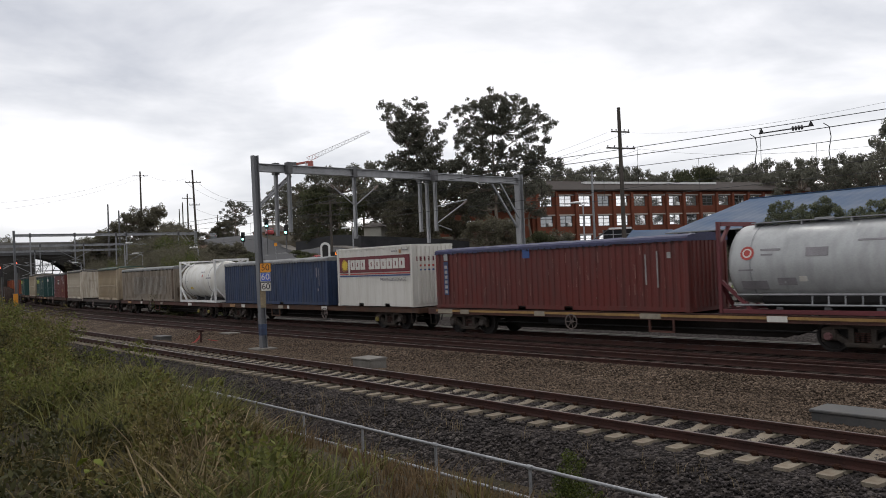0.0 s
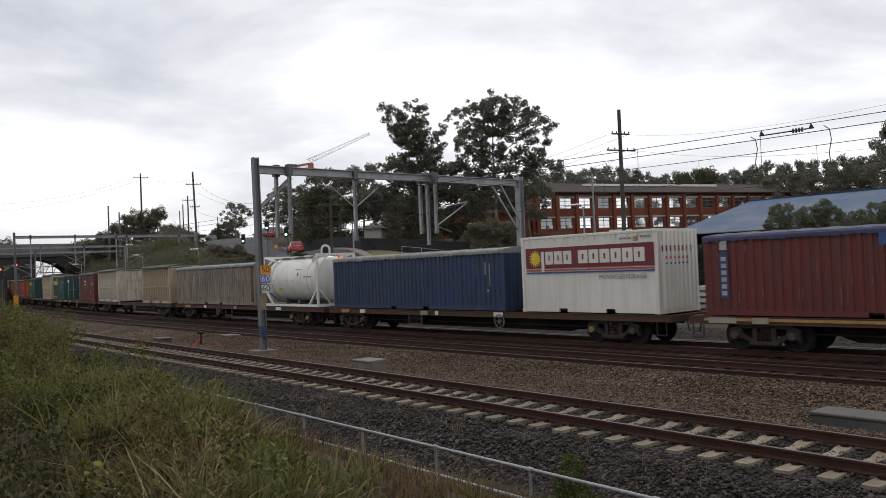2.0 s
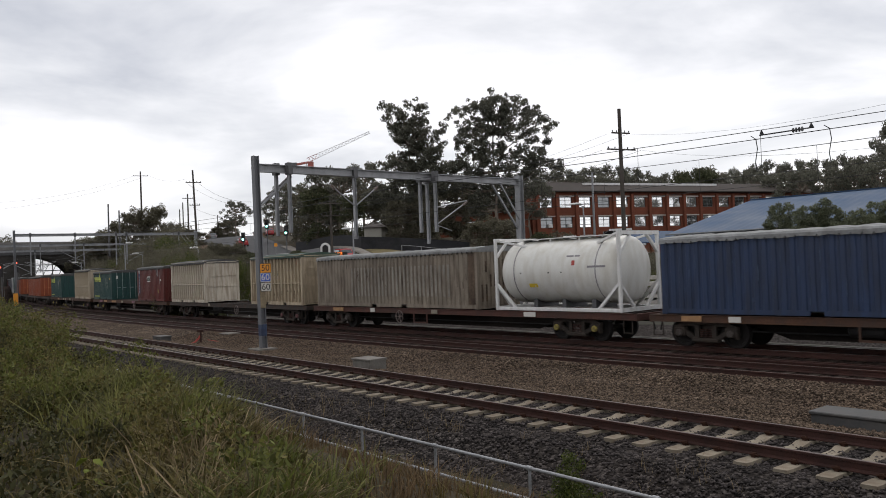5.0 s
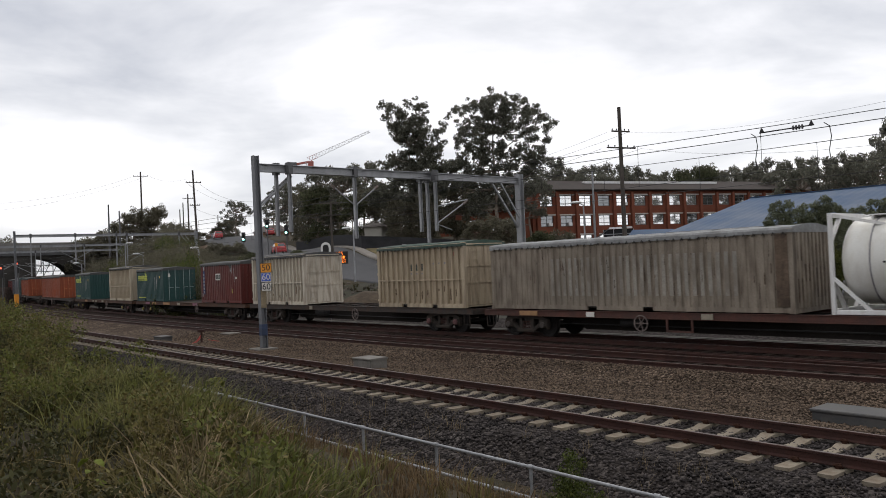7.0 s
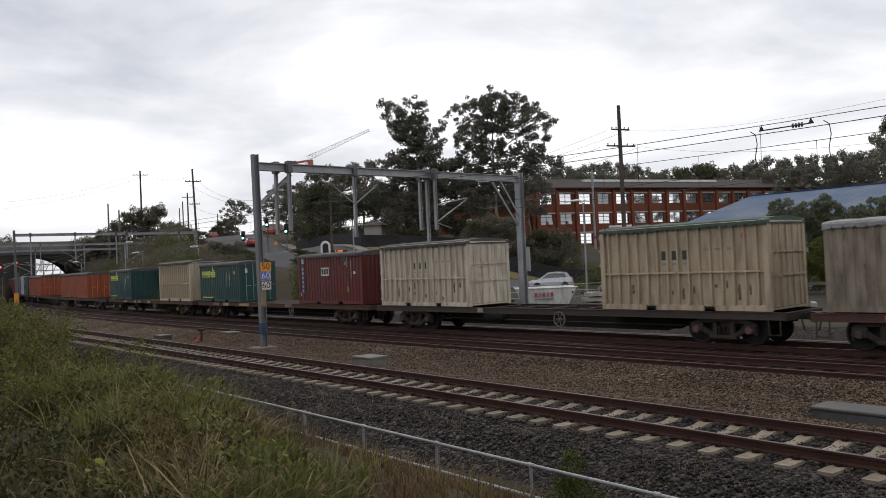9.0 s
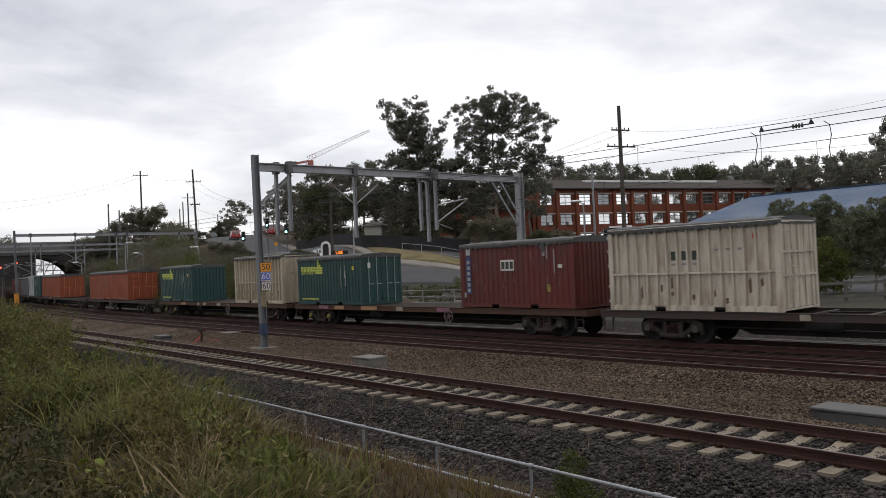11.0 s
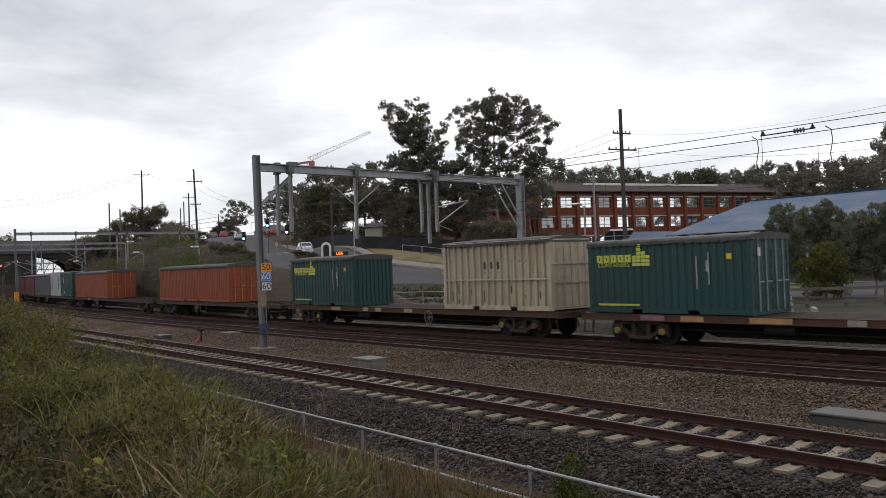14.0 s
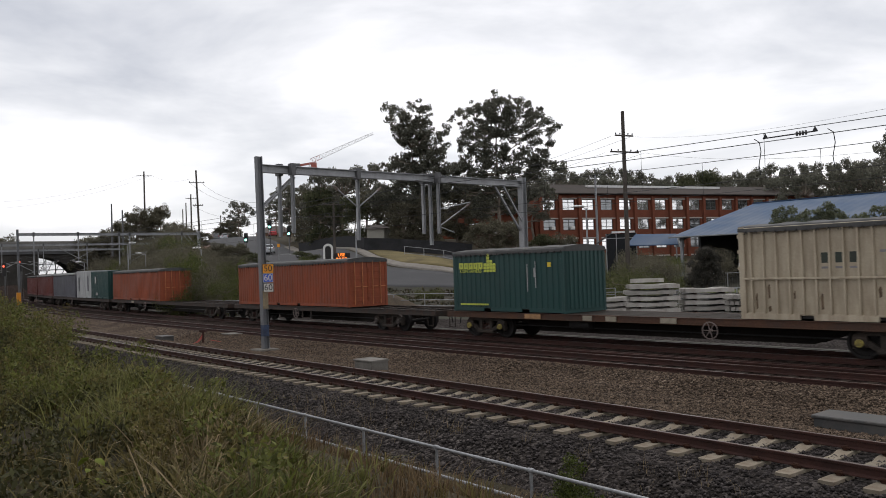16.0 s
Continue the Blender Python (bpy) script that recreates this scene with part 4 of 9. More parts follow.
    for k in range(9):
        x, h = -hx + 0.46 + rng.randrange(14) * 0.38, rng.uniform(0.12, 0.5)
        z, w = rng.uniform(0.2, 0.75), rng.uniform(0.04, 0.10)
        g.add([(x, -W + 0.078, z), (x + w, -W + 0.078, z + 0.05), (x + w * 0.9, -W + 0.078, z + h), (x + w * 0.4, -W + 0.078, z + h * 1.1), (x - 0.02, -W + 0.078, z + h * 0.8)], [(0, 1, 2, 3, 4)])
    marks(ob, "label_plate", -W + 0.079, [(2.16, 2.18, 0.16, 0.17)], M_REDINK, "small rusty red plate")
    tagged(part("scuff", g, surface("scuff_stain", (0.13, 0.095, 0.065), 0.9, 0, 0.3, 5, 30, 0.05), ob, "brown scuff stains"), kind="stuff")
    return ob


def tank(left, frame_mat, shell_mat, label, white):
    """Tank container: shell with dished ends, two end frames, base beams, walkway and pipework."""
    L, H, W = 6.06, 2.80, 1.219
    ob = thing("tank_container", label, "tank container", group="tank containers on the freight wagons")
    hx, r, zc = L / 2, 1.20, 1.46
    prof = [(-hx + 0.13, 0.02)] + [(-hx + 0.13 + 0.42 * (1 - math.cos(a)), r * math.sin(a) ** 0.75) for a in np.linspace(0.22, math.pi / 2, 8)]
    prof += [(-1.0, r), (-0.98, r + 0.012), (-0.94, r + 0.012), (-0.92, r), (0.92, r), (0.94, r + 0.012), (0.98, r + 0.012), (1.0, r)]
    prof += [(-d, q) for d, q in prof[8::-1]]
    part("tank_shell", Geo().lathe(prof, (0, 0, zc), (1, 0, 0), 40), shell_mat, ob, smooth=True)
    for sx in (-1, 1):
        x = sx * (hx - 0.07)
        g = Geo()
        for sy in (-1, 1):
            g.box((x - 0.055, sy * (W - 0.075) - 0.06, 0), (x + 0.055, sy * (W - 0.075) + 0.06, H), cham=0.015)
        g.box((x - 0.06, -W + 0.15, 0.0), (x + 0.06, W - 0.15, 0.14)).box((x - 0.06, -W + 0.15, H - 0.13), (x + 0.06, W - 0.15, H))
        for sy in (-1, 1):
            g.bar((x, sy * (W - 0.1), 0.95), (x, sy * 0.35, 0.1), 0.10, 0.08)
            g.bar((x, sy * (W - 0.1), H - 0.75), (x, sy * 0.45, H - 0.08), 0.10, 0.08)
            g.bar((x, sy * (W - 0.09), 1.02), (x - sx * 0.95, sy * (W - 0.12), 0.10), 0.10, 0.09)
            if white:
                g.bar((x, sy * (W - 0.09), H - 0.05), (x - sx * 1.25, sy * (W - 0.55), zc + r * 0.80), 0.09, 0.08)
        part("end_frame", g, frame_mat, ob)
    for sy in (-1, 1):
        part("base_beam", Geo().box((-hx + 0.14, sy * (W - 0.10) - 0.06, 0.0), (hx - 0.14, sy * (W - 0.10) + 0.06, 0.13), cham=0.012), frame_mat, ob)
    for x in (-1.4, 0.0, 1.4):
        part("saddle", Geo().box((x - 0.10, -0.62, 0.10), (x + 0.10, 0.62, 0.52), taper=0.02), M_STEELD, ob)
    if not white:
        part("underside_lagging", Geo().lathe([(-1.9, 0.3), (-1.8, 0.42), (1.8, 0.42), (1.9, 0.3)], (0, -0.35, 0.50), (1, 0, 0), 16), M_BLACK, ob)
    g = Geo().box((-2.2, -0.5, zc + r + 0.03), (2.2, 0.1, zc + r + 0.06)).rod((-0.35, 0.3, zc + r - 0.1), (-0.35, 0.3, zc + r + 0.12), 0.26, 16)
    for x in (-2.1, -0.7, 0.7, 2.1):
        g.box((x - 0.03, -0.45, zc + r - 0.08), (x + 0.03, 0.05, zc + r + 0.035))
    part("walkway", g, M_STEEL if not white else frame_mat, ob)
    for x in (-1.96, -0.96, 0.96, 1.96):
        part("shell_band", Geo().lathe([(-0.02, r + 0.001), (-0.018, r + 0.010), (0.018, r + 0.010), (0.02, r + 0.001)], (x, 0, zc), (1, 0, 0), 40), M_GREYINK if white else M_STEEL, ob, "thin dull band round the shell")
    def plate(name, x, z, w, h, mt, lab):
        ang = math.asin(max(-1, min(1, (z - zc) / r)))
        m = Matrix.Translation((x, -math.cos(ang) * (r + 0.006), z)) @ Matrix.Rotation(-ang, 4, "X")
        part(name, turned(Geo().box((-w / 2, -0.004, -h / 2), (w / 2, 0.004, h / 2)), m), mt, ob, lab)
    if white:
        plate("data_plate", -1.05, 0.95, 0.42, 0.16, M_YELLOW, "small yellow plate")
        plate("data_plate", 0.95, 1.75, 0.14, 0.18, M_REDINK, "small orange plate")
        plate("caption", 0.9, 2.0, 0.6, 0.06, M_GREYINK, "row of small grey marks")
        for x in (-1.6, -0.2, 0.4):
            plate("dark_mark", x, 1.42, 0.06, 0.05, M_BLACK, "small dark spot")
        plate("caption", 2.0, 1.6, 0.8, 0.07, M_GREYINK, "row of small grey marks")
    else:
        zz = 1.80
        ang = math.asin((zz - zc) / r)
        m = Matrix.Translation((-2.05, -math.cos(ang) * (r + 0.008), zz)) @ Matrix.Rotation(radians(90) - ang, 4, "X")
        for rad, mt, lab, d in ((0.21, M_REDINK, "round red emblem", 0.0), (0.14, PAINT["white"], "white ring of the emblem", 0.004), (0.10, M_REDINK, "red centre of the emblem", 0.008)):
            part("emblem", turned(Geo().rod((0, 0, -0.003 + d), (0, 0, 0.003 + d), rad, 24), m), mt, ob, lab)
        for x, z, w, h, mt in ((-1.35, 1.88, 0.6, 0.07, M_GREYINK), (-1.45, 1.74, 0.35, 0.05, M_GREYINK), (0.0, 1.78, 0.62, 0.26, M_GREYINK), (1.45, 2.05, 0.75, 0.06, M_GREYINK),
                               (-2.1, 1.30, 0.45, 0.05, M_GREYINK), (-1.9, 0.85, 0.8, 0.30, M_GREYINK), (-0.9, 0.95, 0.55, 0.24, M_GREYINK)):
            plate("faded_plate", x, z, w, h, mt, "faded grey plate")
        plate("hazard_plate", -0.42, 1.02, 0.22, 0.16, PAINT["white"], "small white plate")
        g = Geo()
        for z, yy in ((0.32, -1.18), (0.62, -1.12)):
            g.rod((-hx + 0.5, yy, z - 0.05), (hx - 0.3, yy, z - 0.05), 0.03, 8)
        for x in np.arange(-0.2, 2.6, 0.45):
            g.rod((x, -1.14, 0.28), (x, -1.12, 0.58), 0.02, 6)
        part("side_pipe", g, M_STEEL, ob, "galvanised side pipes")
    return on_train(ob, left, L)


def bogie_and_wheels(wagon, x, hub, mat=M_BOGIE):
    """Three-piece bogie with cast side frames, springs, and two wheelsets that turn."""
    bg = part("bogie", Geo().box((-0.16, -0.95, 0.50), (0.16, 0.95, 0.74), cham=0.04).rod((0, 0, 0.70), (0, 0, 0.84), 0.2, 12), mat, wagon)
    bg.location = (x, 0, 0)
    for sy in (-1, 1):
        g = Geo()
        y = sy * 1.0
        for sx in (-1, 1):
            g.bar((sx * 0.28, y, 0.76), (sx * 0.72, y, 0.74), 0.16, 0.15)
            g.bar((sx * 0.68, y, 0.75), (sx * 1.06, y, 0.60), 0.16, 0.14)
            g.bar((sx * 0.34, y, 0.26), (sx * 0.74, y, 0.50), 0.15, 0.14)
            g.box((sx * 0.875 - 0.19, y - 0.12, 0.34), (sx * 0.875 + 0.19, y + 0.10, 0.64), cham=0.05)
            g.box((sx * 1.04 - 0.04, y - 0.09, 0.30), (sx * 1.04 + 0.04, y + 0.09, 0.66), cham=0.02)
            g.bar((sx * 0.29, y, 0.26), (sx * 0.29, y, 0.78), 0.14, 0.12)
        g.box((-0.36, y - 0.10, 0.70), (0.36, y + 0.10, 0.83), cham=0.03).box((-0.44, y - 0.12, 0.17), (0.44, y + 0.12, 0.30), cham=0.03)
        part("side_frame", g, mat, bg)
        g = Geo()
        for k in (-0.15, 0.0, 0.15):
            for j in range(5):
                g.rod((k, y, 0.33 + j * 0.055), (k, y, 0.36 + j * 0.055), 0.062, 10)
        part("spring_nest", g, M_RAIL, bg)
        part("brake_shoe", Geo().box((-0.42, sy * 0.68, 0.36), (-0.37, sy * 0.78, 0.60)).box((0.37, sy * 0.68, 0.36), (0.42, sy * 0.78, 0.60)), M_BLACK, bg)
    sets = []
    for k, sx in enumerate((-1, 1)):
        g = Geo().rod((0, -0.98, 0), (0, 0.98, 0), 0.075, 10)
        for sy in (-1, 1):
            g.lathe([(0.0, 0.44), (0.0, 0.49), (0.03, 0.49), (0.03, 0.462), (0.135, 0.455), (0.135, 0.38), (0.09, 0.36), (0.09, 0.16), (0.15, 0.15), (0.15, 0.08)], (0, sy * 0.69, 0), (0, sy, 0), 28)
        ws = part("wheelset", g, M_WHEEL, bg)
        ws.location = (sx * 0.875, 0, 0.46)
        cap = hub[k]
        if cap:
            g = Geo()
            g.lathe([(0.0, 0.115), (0.10, 0.115), (0.12, 0.10), (0.125, 0.04)], (0, -1.07, 0), (0, -1, 0), 12)
            for a in range(3):
                c, s_ = math.cos(a * 2.094) * 0.07, math.sin(a * 2.094) * 0.07
                g.rod((c, -1.18, s_), (c, -1.215, s_), 0.018, 6)
            mt = {"y": M_CAPY, "p": surface("pink_cap", (0.11, 0.05, 0.05), 0.7, 0, 0.25, 4, 30, 0.05), "g": surface("grey_cap", (0.05, 0.04, 0.035), 0.7, 0, 0.25, 4, 30, 0.05)}[cap]
            part("axle_cap", g, mt, ws, {"y": "yellow axle-box cap", "p": "faded pink axle-box cap", "g": "dusty grey axle-box cap"}[cap])
        sets.append(ws)
    return sets


WHEELS = []


def wagon(left, right, b_left, b_right, tone, hubs, wheel_x, label, stripe=None, planks=False, plates=(), trestles=()):
    """Skeletal container wagon: side sills, fish-bellied centre sill, cross-bearers, end sills, couplers, brakes, bogies."""
    L = right - left
    mid = (left + right) / 2
    ob = thing("flat_wagon", label, "freight wagon", group="wagons of the freight train")
    mt = M_DECK[tone]
    hx = L / 2
    for sy in (-1, 1):
        g = Geo().beam((-hx, sy * 1.20, 0.915), (hx, sy * 1.20, 0.915), 0.09, 0.23, 0.022)
        part("side_sill", g, mt, ob)
    if stripe:
        part("sill_stripe", Geo().box((-hx + 0.5, -1.262, 0.90), (hx - 0.5, -1.246, 0.985)), stripe, ob, "faded ochre stripe")
    xa, xb = b_left - mid, b_right - mid
    # fish belly drawn deep; its dark faces also stand for the shade under the wagon
    g = Geo()
    for y0 in (-0.42, 0.30):
        pts = [(-hx, 0.98), (hx, 0.98), (hx, 0.72), (xb - 1.2, 0.72), (xb - 2.4, 0.30), (xa + 2.4, 0.30), (xa + 1.2, 0.72), (-hx, 0.72)]
        g.add([(x, y0, z) for x, z in pts] + [(x, y0 + 0.12, z) for x, z in pts], [tuple(range(8)), tuple(range(15, 7, -1))] + [(k, k + 8, (k + 1) % 8 + 8, (k + 1) % 8) for k in range(8)])
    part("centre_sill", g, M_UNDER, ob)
    bearer = Geo().box((-0.06, -1.19, 0.84), (0.06, 1.19, 0.99)).mesh("cross_bearer", M_DECK["dark"])
    for k in range(int(L / 1.55)):
        part("cross_bearer", bearer, mt, ob).location = (-hx + 0.8 + k * 1.55, 0, 0)
    for sx in (-1, 1):
        part("end_sill", Geo().box((sx * hx - 0.06, -1.2, 0.78), (sx * hx + 0.06, 1.2, 1.02), cham=0.01), mt, ob)
        g = Geo().box((sx * hx, -0.09, 0.78), (sx * (hx + 0.30), 0.09, 0.94)) if sx > 0 else Geo().box((sx * (hx + 0.30), -0.09, 0.78), (sx * hx, 0.09, 0.94))
        g.box((sx * (hx + 0.34) - 0.12, -0.16, 0.74), (sx * (hx + 0.34) + 0.12, 0.16, 0.98), cham=0.03)
        part("coupler", g, M_BLACK, ob)
        part("air_hose", Geo().rod((sx * (hx + 0.1), -0.35, 0.85), (sx * (hx + 0.2), -0.35, 0.45), 0.025, 6), M_BLACK, ob)
        part("end_step", Geo().bar((sx * (hx - 0.1), -1.22, 0.8), (sx * (hx - 0.1), -1.22, 0.35), 0.03, 0.03).bar((sx * (hx - 0.45), -1.22, 0.8), (sx * (hx - 0.45), -1.22, 0.35), 0.03, 0.03).bar((sx * (hx - 0.1), -1.22, 0.37), (sx * (hx - 0.45), -1.22, 0.37), 0.04, 0.03), M_BOGIE, ob)
    if planks:
        me = Geo().box((-0.55, -1.14, 0.99), (0.55, 1.14, 1.028), cham=0.008).mesh("deck_plate", M_PLANK)
        for k in range(int(L / 1.13)):
            part("deck_plate", me, M_PLANK, ob).location = (-hx + 0.7 + k * 1.13, 0, 0)
    # hand brake wheel on the side
    wx = wheel_x - mid
    g = Geo()
    n = 20
    ring = [(wx + 0.26 * math.cos(2 * math.pi * k / n), -1.31, 0.66 + 0.26 * math.sin(2 * math.pi * k / n)) for k in range(n)]
    for k in range(n):
        g.rod(ring[k], ring[(k + 1) % n], 0.02, 6, caps=False)
    for k in range(6):
        g.rod((wx, -1.30, 0.66), ring[int(k * n / 6)], 0.015, 5)
    g.rod((wx, -1.33, 0.66), (wx, -1.2, 0.66), 0.045, 8)
    part("brake_wheel", g, surface("pale_brake_wheel", (0.14, 0.11, 0.10), 0.7, 0, 0.25, 4, 30, 0.1), ob, "pale spoked hand-brake wheel")
    for x, w, c in plates:
        part("side_plate", Geo().box((x - mid, -1.268, 0.83), (x - mid + w, -1.248, 1.0)), {"c": M_PLATE, "w": PAINT["white"], "o": surface("ochre_plate", (0.30, 0.17, 0.08), 0.7, 0, 0.25, 4, 30, 0.1), "v": surface("violet_plate", (0.20, 0.09, 0.12), 0.7, 0, 0.25, 4, 30, 0.1)}[c], ob, "painted plate on the side sill")
    for x in trestles:
        part("trestle", Geo().bar((x - mid - 0.45, -1.22, 0.82), (x - mid - 0.45, -1.22, 0.42), 0.06, 0.06).bar((x - mid + 0.45, -1.22, 0.82), (x - mid + 0.45, -1.22, 0.42), 0.06, 0.06).bar((x - mid - 0.48, -1.22, 0.42), (x - mid + 0.48, -1.22, 0.42), 0.06, 0.06), mt, ob)
    part("brake_reservoir", Geo().lathe([(0, 0.1), (0.05, 0.2), (0.95, 0.2), (1.0, 0.1)], (xa + 4.2, -0.75, 0.66), (1, 0, 0), 14), M_BLACK, ob)
    part("brake_rod", Geo().rod((xa + 1.2, -0.7, 0.52), (xb - 1.2, -0.7, 0.52), 0.025, 6), M_BLACK, ob)
    near_enough = left > -150
    for x, hub in ((xa, hubs[:2]), (xb, hubs[2:])):
        sets = bogie_and_wheels(ob, x, hub)
        if near_enough:
            WHEELS.extend(sets)
    MOVERS.append((ob, mid, (b_right - b_left) / 2, 0.0))
    return ob


def build_wagons():
    ochre = surface("ochre_stripe", (0.27, 0.16, 0.055), 0.7, 0, 0.25, 2, 25, 0.05)
    wagon(0.35, 20.6, 2.65, 18.15, "rust", "ggpp", 8.3, "red-brown container wagon with an ochre stripe on its sill", ochre, plates=((1.0, 0.9, "c"), (2.4, 0.5, "c"), (11.2, 0.8, "c"), (15.6, 0.6, "w"), (6.5, 0.5, "c")), trestles=(12.0,))
    wagon(-20.35, -0.4, -18.5, -2.75, "brown", "ggyg", -8.05, "grey-brown container wagon with plates along its sill", plates=((-19.2, 0.7, "o"), (-17.6, 0.4, "w"), (-13.0, 0.5, "c"), (-8.4, 0.5, "w"), (-12, 0.2, "w")), trestles=(-13.4,))
    wagon(-41.1, -20.95, -39.05, -23.6, "rust", "ggyy", -33.7, "red-brown container wagon with rusty sills", plates=((-39.2, 0.9, "o"), (-36.0, 0.35, "w"), (-31.5, 0.4, "c"), (-26.0, 0.6, "w")), trestles=(-32.3,))
    wagon(-61.5, -41.9, -58.85, -43.9, "dark", "ggpp", -50.25, "dark container wagon with an empty middle", planks=False, plates=((-54.6, 0.3, "c"),), trestles=())
    wagon(-82.25, -62.2, -79.95, -64.35, "brown", "yygg", -69.5, "orange-brown container wagon with an empty middle deck", planks=True, plates=((-78.3, 0.8, "o"), (-76, 1.3, "o"), (-73.2, 0.5, "c"), (-79.8, 0.9, "v"), (-70.3, 0.8, "v")))
    wagon(-102.95, -83.3, -100.85, -85.5, "brown", "yyyp", -90.7, "brown container wagon with pale plates and an empty middle deck", planks=True, plates=((-95.7, 0.4, "c"), (-94.7, 0.45, "c"), (-92.5, 0.6, "c"), (-98.5, 0.8, "o")))
    wagon(-123.3, -103.8, -121.0, -107.4, "dark", "gggg", -115.6, "dark container wagon with one free end", planks=False, trestles=(-114.6,))
    wagon(-149.2, -124.3, -147.0, -127.2, "dark", "gggg", -140.0, "long dark container wagon with one free end", planks=False, plates=((-143.5, 0.6, "c"),))
    wagon(-175.9, -150.0, -173.5, -152.5, "dark", "gggg", -165.0, "long dark container wagon far along the train")
    wagon(-202.0, -176.4, -199.5, -179.0, "dark", "gggg", -190.0, "long dark container wagon at the end of the train")


build_loads()
tank(14.05, surface("maroon_frame", (0.105, 0.022, 0.026), 0.6, 0, 0.2, 1, 20, 0.05), surface("grey_tank_shell", (0.36, 0.37, 0.37), 0.42, 0.1, 0.10, 0.6, 20, 0.02, (0.20, 0.20, 0.20), 0.4, (1.2, 1.2, 0.3)), "pale grey tank container in a maroon frame on a wagon", False)
tank(-27.55, M_WHITE, surface("white_tank_shell", (0.60, 0.595, 0.56), 0.40, 0, 0.06, 0.6, 20, 0.02, (0.40, 0.36, 0.28), 0.4, (1.2, 1.2, 0.3)), "white tank container in a white frame on a wagon", True)
build_wagons()


# ---- overhead gantries, wires and lineside things ----
M_COLUMN = surface("column_steel", (0.15, 0.155, 0.165), 0.6, 0.3, 0.2, 0.7, 25, 0.05, (0.10, 0.10, 0.10), 0.4, (1, 1, 0.2))
def gantry(s, lat0, z0, span, ztop, zbeam, drops, label, lean=0.0, arms=True):
    """Steel portal over the tracks: two columns, a beam, hanging posts, braces and cantilever arms."""
    base, a = along(MAIN, s, lat0, 0)
    ob = thing("overhead_gantry", label, "railway gantry", pose(base.x, base.y, 0, 0, 0, math.degrees(a) + 90), "gantries over the tracks")
    # local x runs across the tracks, away from the camera; local y runs up the line
    part("column", Geo().beam((0.08, 0, z0), (-0.02, 0, ztop), 0.25, 0.25, 0.03, up=(1, 0, 0)), M_COLUMN, ob)
    part("footing", Geo().box((-0.40, -0.48, z0 - 0.3), (0.48, 0.48, z0 + 0.03), cham=0.03), surface("footing_concrete", (0.15, 0.14, 0.125), 0.9, 0, 0.2, 1.0, 20, 0.2, (0.07, 0.06, 0.05), 0.6, (1, 1, 1)), ob, "grey concrete footing")
    part("column", Geo().beam((span, 0, z0), (span, 0, zbeam + 0.35), 0.34, 0.34, 0.03, up=(1, 0, 0)), M_STEEL, ob)
    part("beam", Geo().beam((0.1, 0, zbeam), (span, 0, zbeam), 0.26, 0.34, 0.03), M_STEEL, ob)
    part("knee_brace", Geo().bar((span - 2.0, 0.08, zbeam - 0.15), (span - 0.1, 0.08, zbeam - 2.6), 0.09, 0.09), M_STEEL, ob)
    part("knee_brace", Geo().bar((span - 1.5, -0.08, zbeam - 0.15), (span - 0.1, -0.08, zbeam - 2.1), 0.07, 0.07), M_STEEL, ob)
    for x, y, low, arm in drops:
        part("hanging_post", Geo().beam((x, y, zbeam + 0.28), (x, y, low), 0.135, 0.135, 0.02, up=(1, 0, 0)), M_STEEL, ob)
        part("clamp_plate", Geo().box((x - 0.11, y - 0.17, zbeam - 0.24), (x + 0.11, y + 0.17, zbeam + 0.26), cham=0.02), M_STEELD, ob)
        for sgn in arm:
            steep = abs(sgn) == 2
            sgn = 1 if sgn > 0 else -1
            xe = x + sgn * (1.3 if steep else 2.1)
            za, zb = (low + 1.50, low + 2.45) if steep else (low + 0.35, low + 1.55)
            part("cantilever_arm", Geo().rod((x, y, za), (xe, y, zb), 0.032, 8), M_STEEL, ob)
            if not steep:
                part("stay_tube", Geo().rod((x, y, low + 1.2), (xe, y, zb + 0.05), 0.028, 8), M_STEEL, ob)
                part("registration_arm", Geo().rod((x, y, low + 0.35), (x + sgn * 1.0, y, low + 0.05), 0.022, 6), M_STEEL, ob)
            g = Geo()
            for k in range(5):
                t = 0.86 + 0.03 * k
                zz = za + (zb - za) * t
                g.rod((x + (xe - x) * t - 0.012, y, zz), (x + (xe - x) * t + 0.012, y, zz), 0.07, 10)
            tagged(part("insulator", g, surface("insulator_glaze", (0.19, 0.15, 0.13), 0.3, 0, 0.15, 4, 20, 0.02), ob), kind="stuff")
    return ob


gantry(-3.2, -7.4, -0.30, 15.75, 7.78, 7.28, ((1.08, 0.25, 4.42, ()), (1.46, -0.2, 4.55, ()), (4.95, 0.0, 4.25, (2, -2)), (9.05, 0.3, 4.55, ()), (9.42, 0.2, 4.0, ()), (9.52, -0.3, 4.55, (1,))),
       "grey galvanised steel gantry with hanging posts spanning the tracks")
gantry(-80.5, -3.7, -0.30, 22.0, 9.15, 8.55, ((1.75, 0, 3.6, (-1,)), (6.8, 0, 5.2, (1, -1)), (11.7, 0, 4.6, ()), (13.0, 0, 4.6, (1,)), (19.7, 0, 0.0, ())),
       "distant grey steel gantry spanning the tracks beside an orange marker")
gantry(-104.0, -6.5, -0.30, 24.0, 8.6, 8.2, ((2.5, 0, 4.2, (1,)), (8.0, 0, 4.2, (1, -1)), (14.0, 0, 4.2, (-1,))), "far grey steel gantry in front of the road bridge")
gantry(-122.0, -7.0, -0.30, 24.0, 8.4, 8.0, ((3.0, 0, 4.2, (1,)), (9.0, 0, 4.2, (1,))), "far grey steel gantry beside the road bridge")


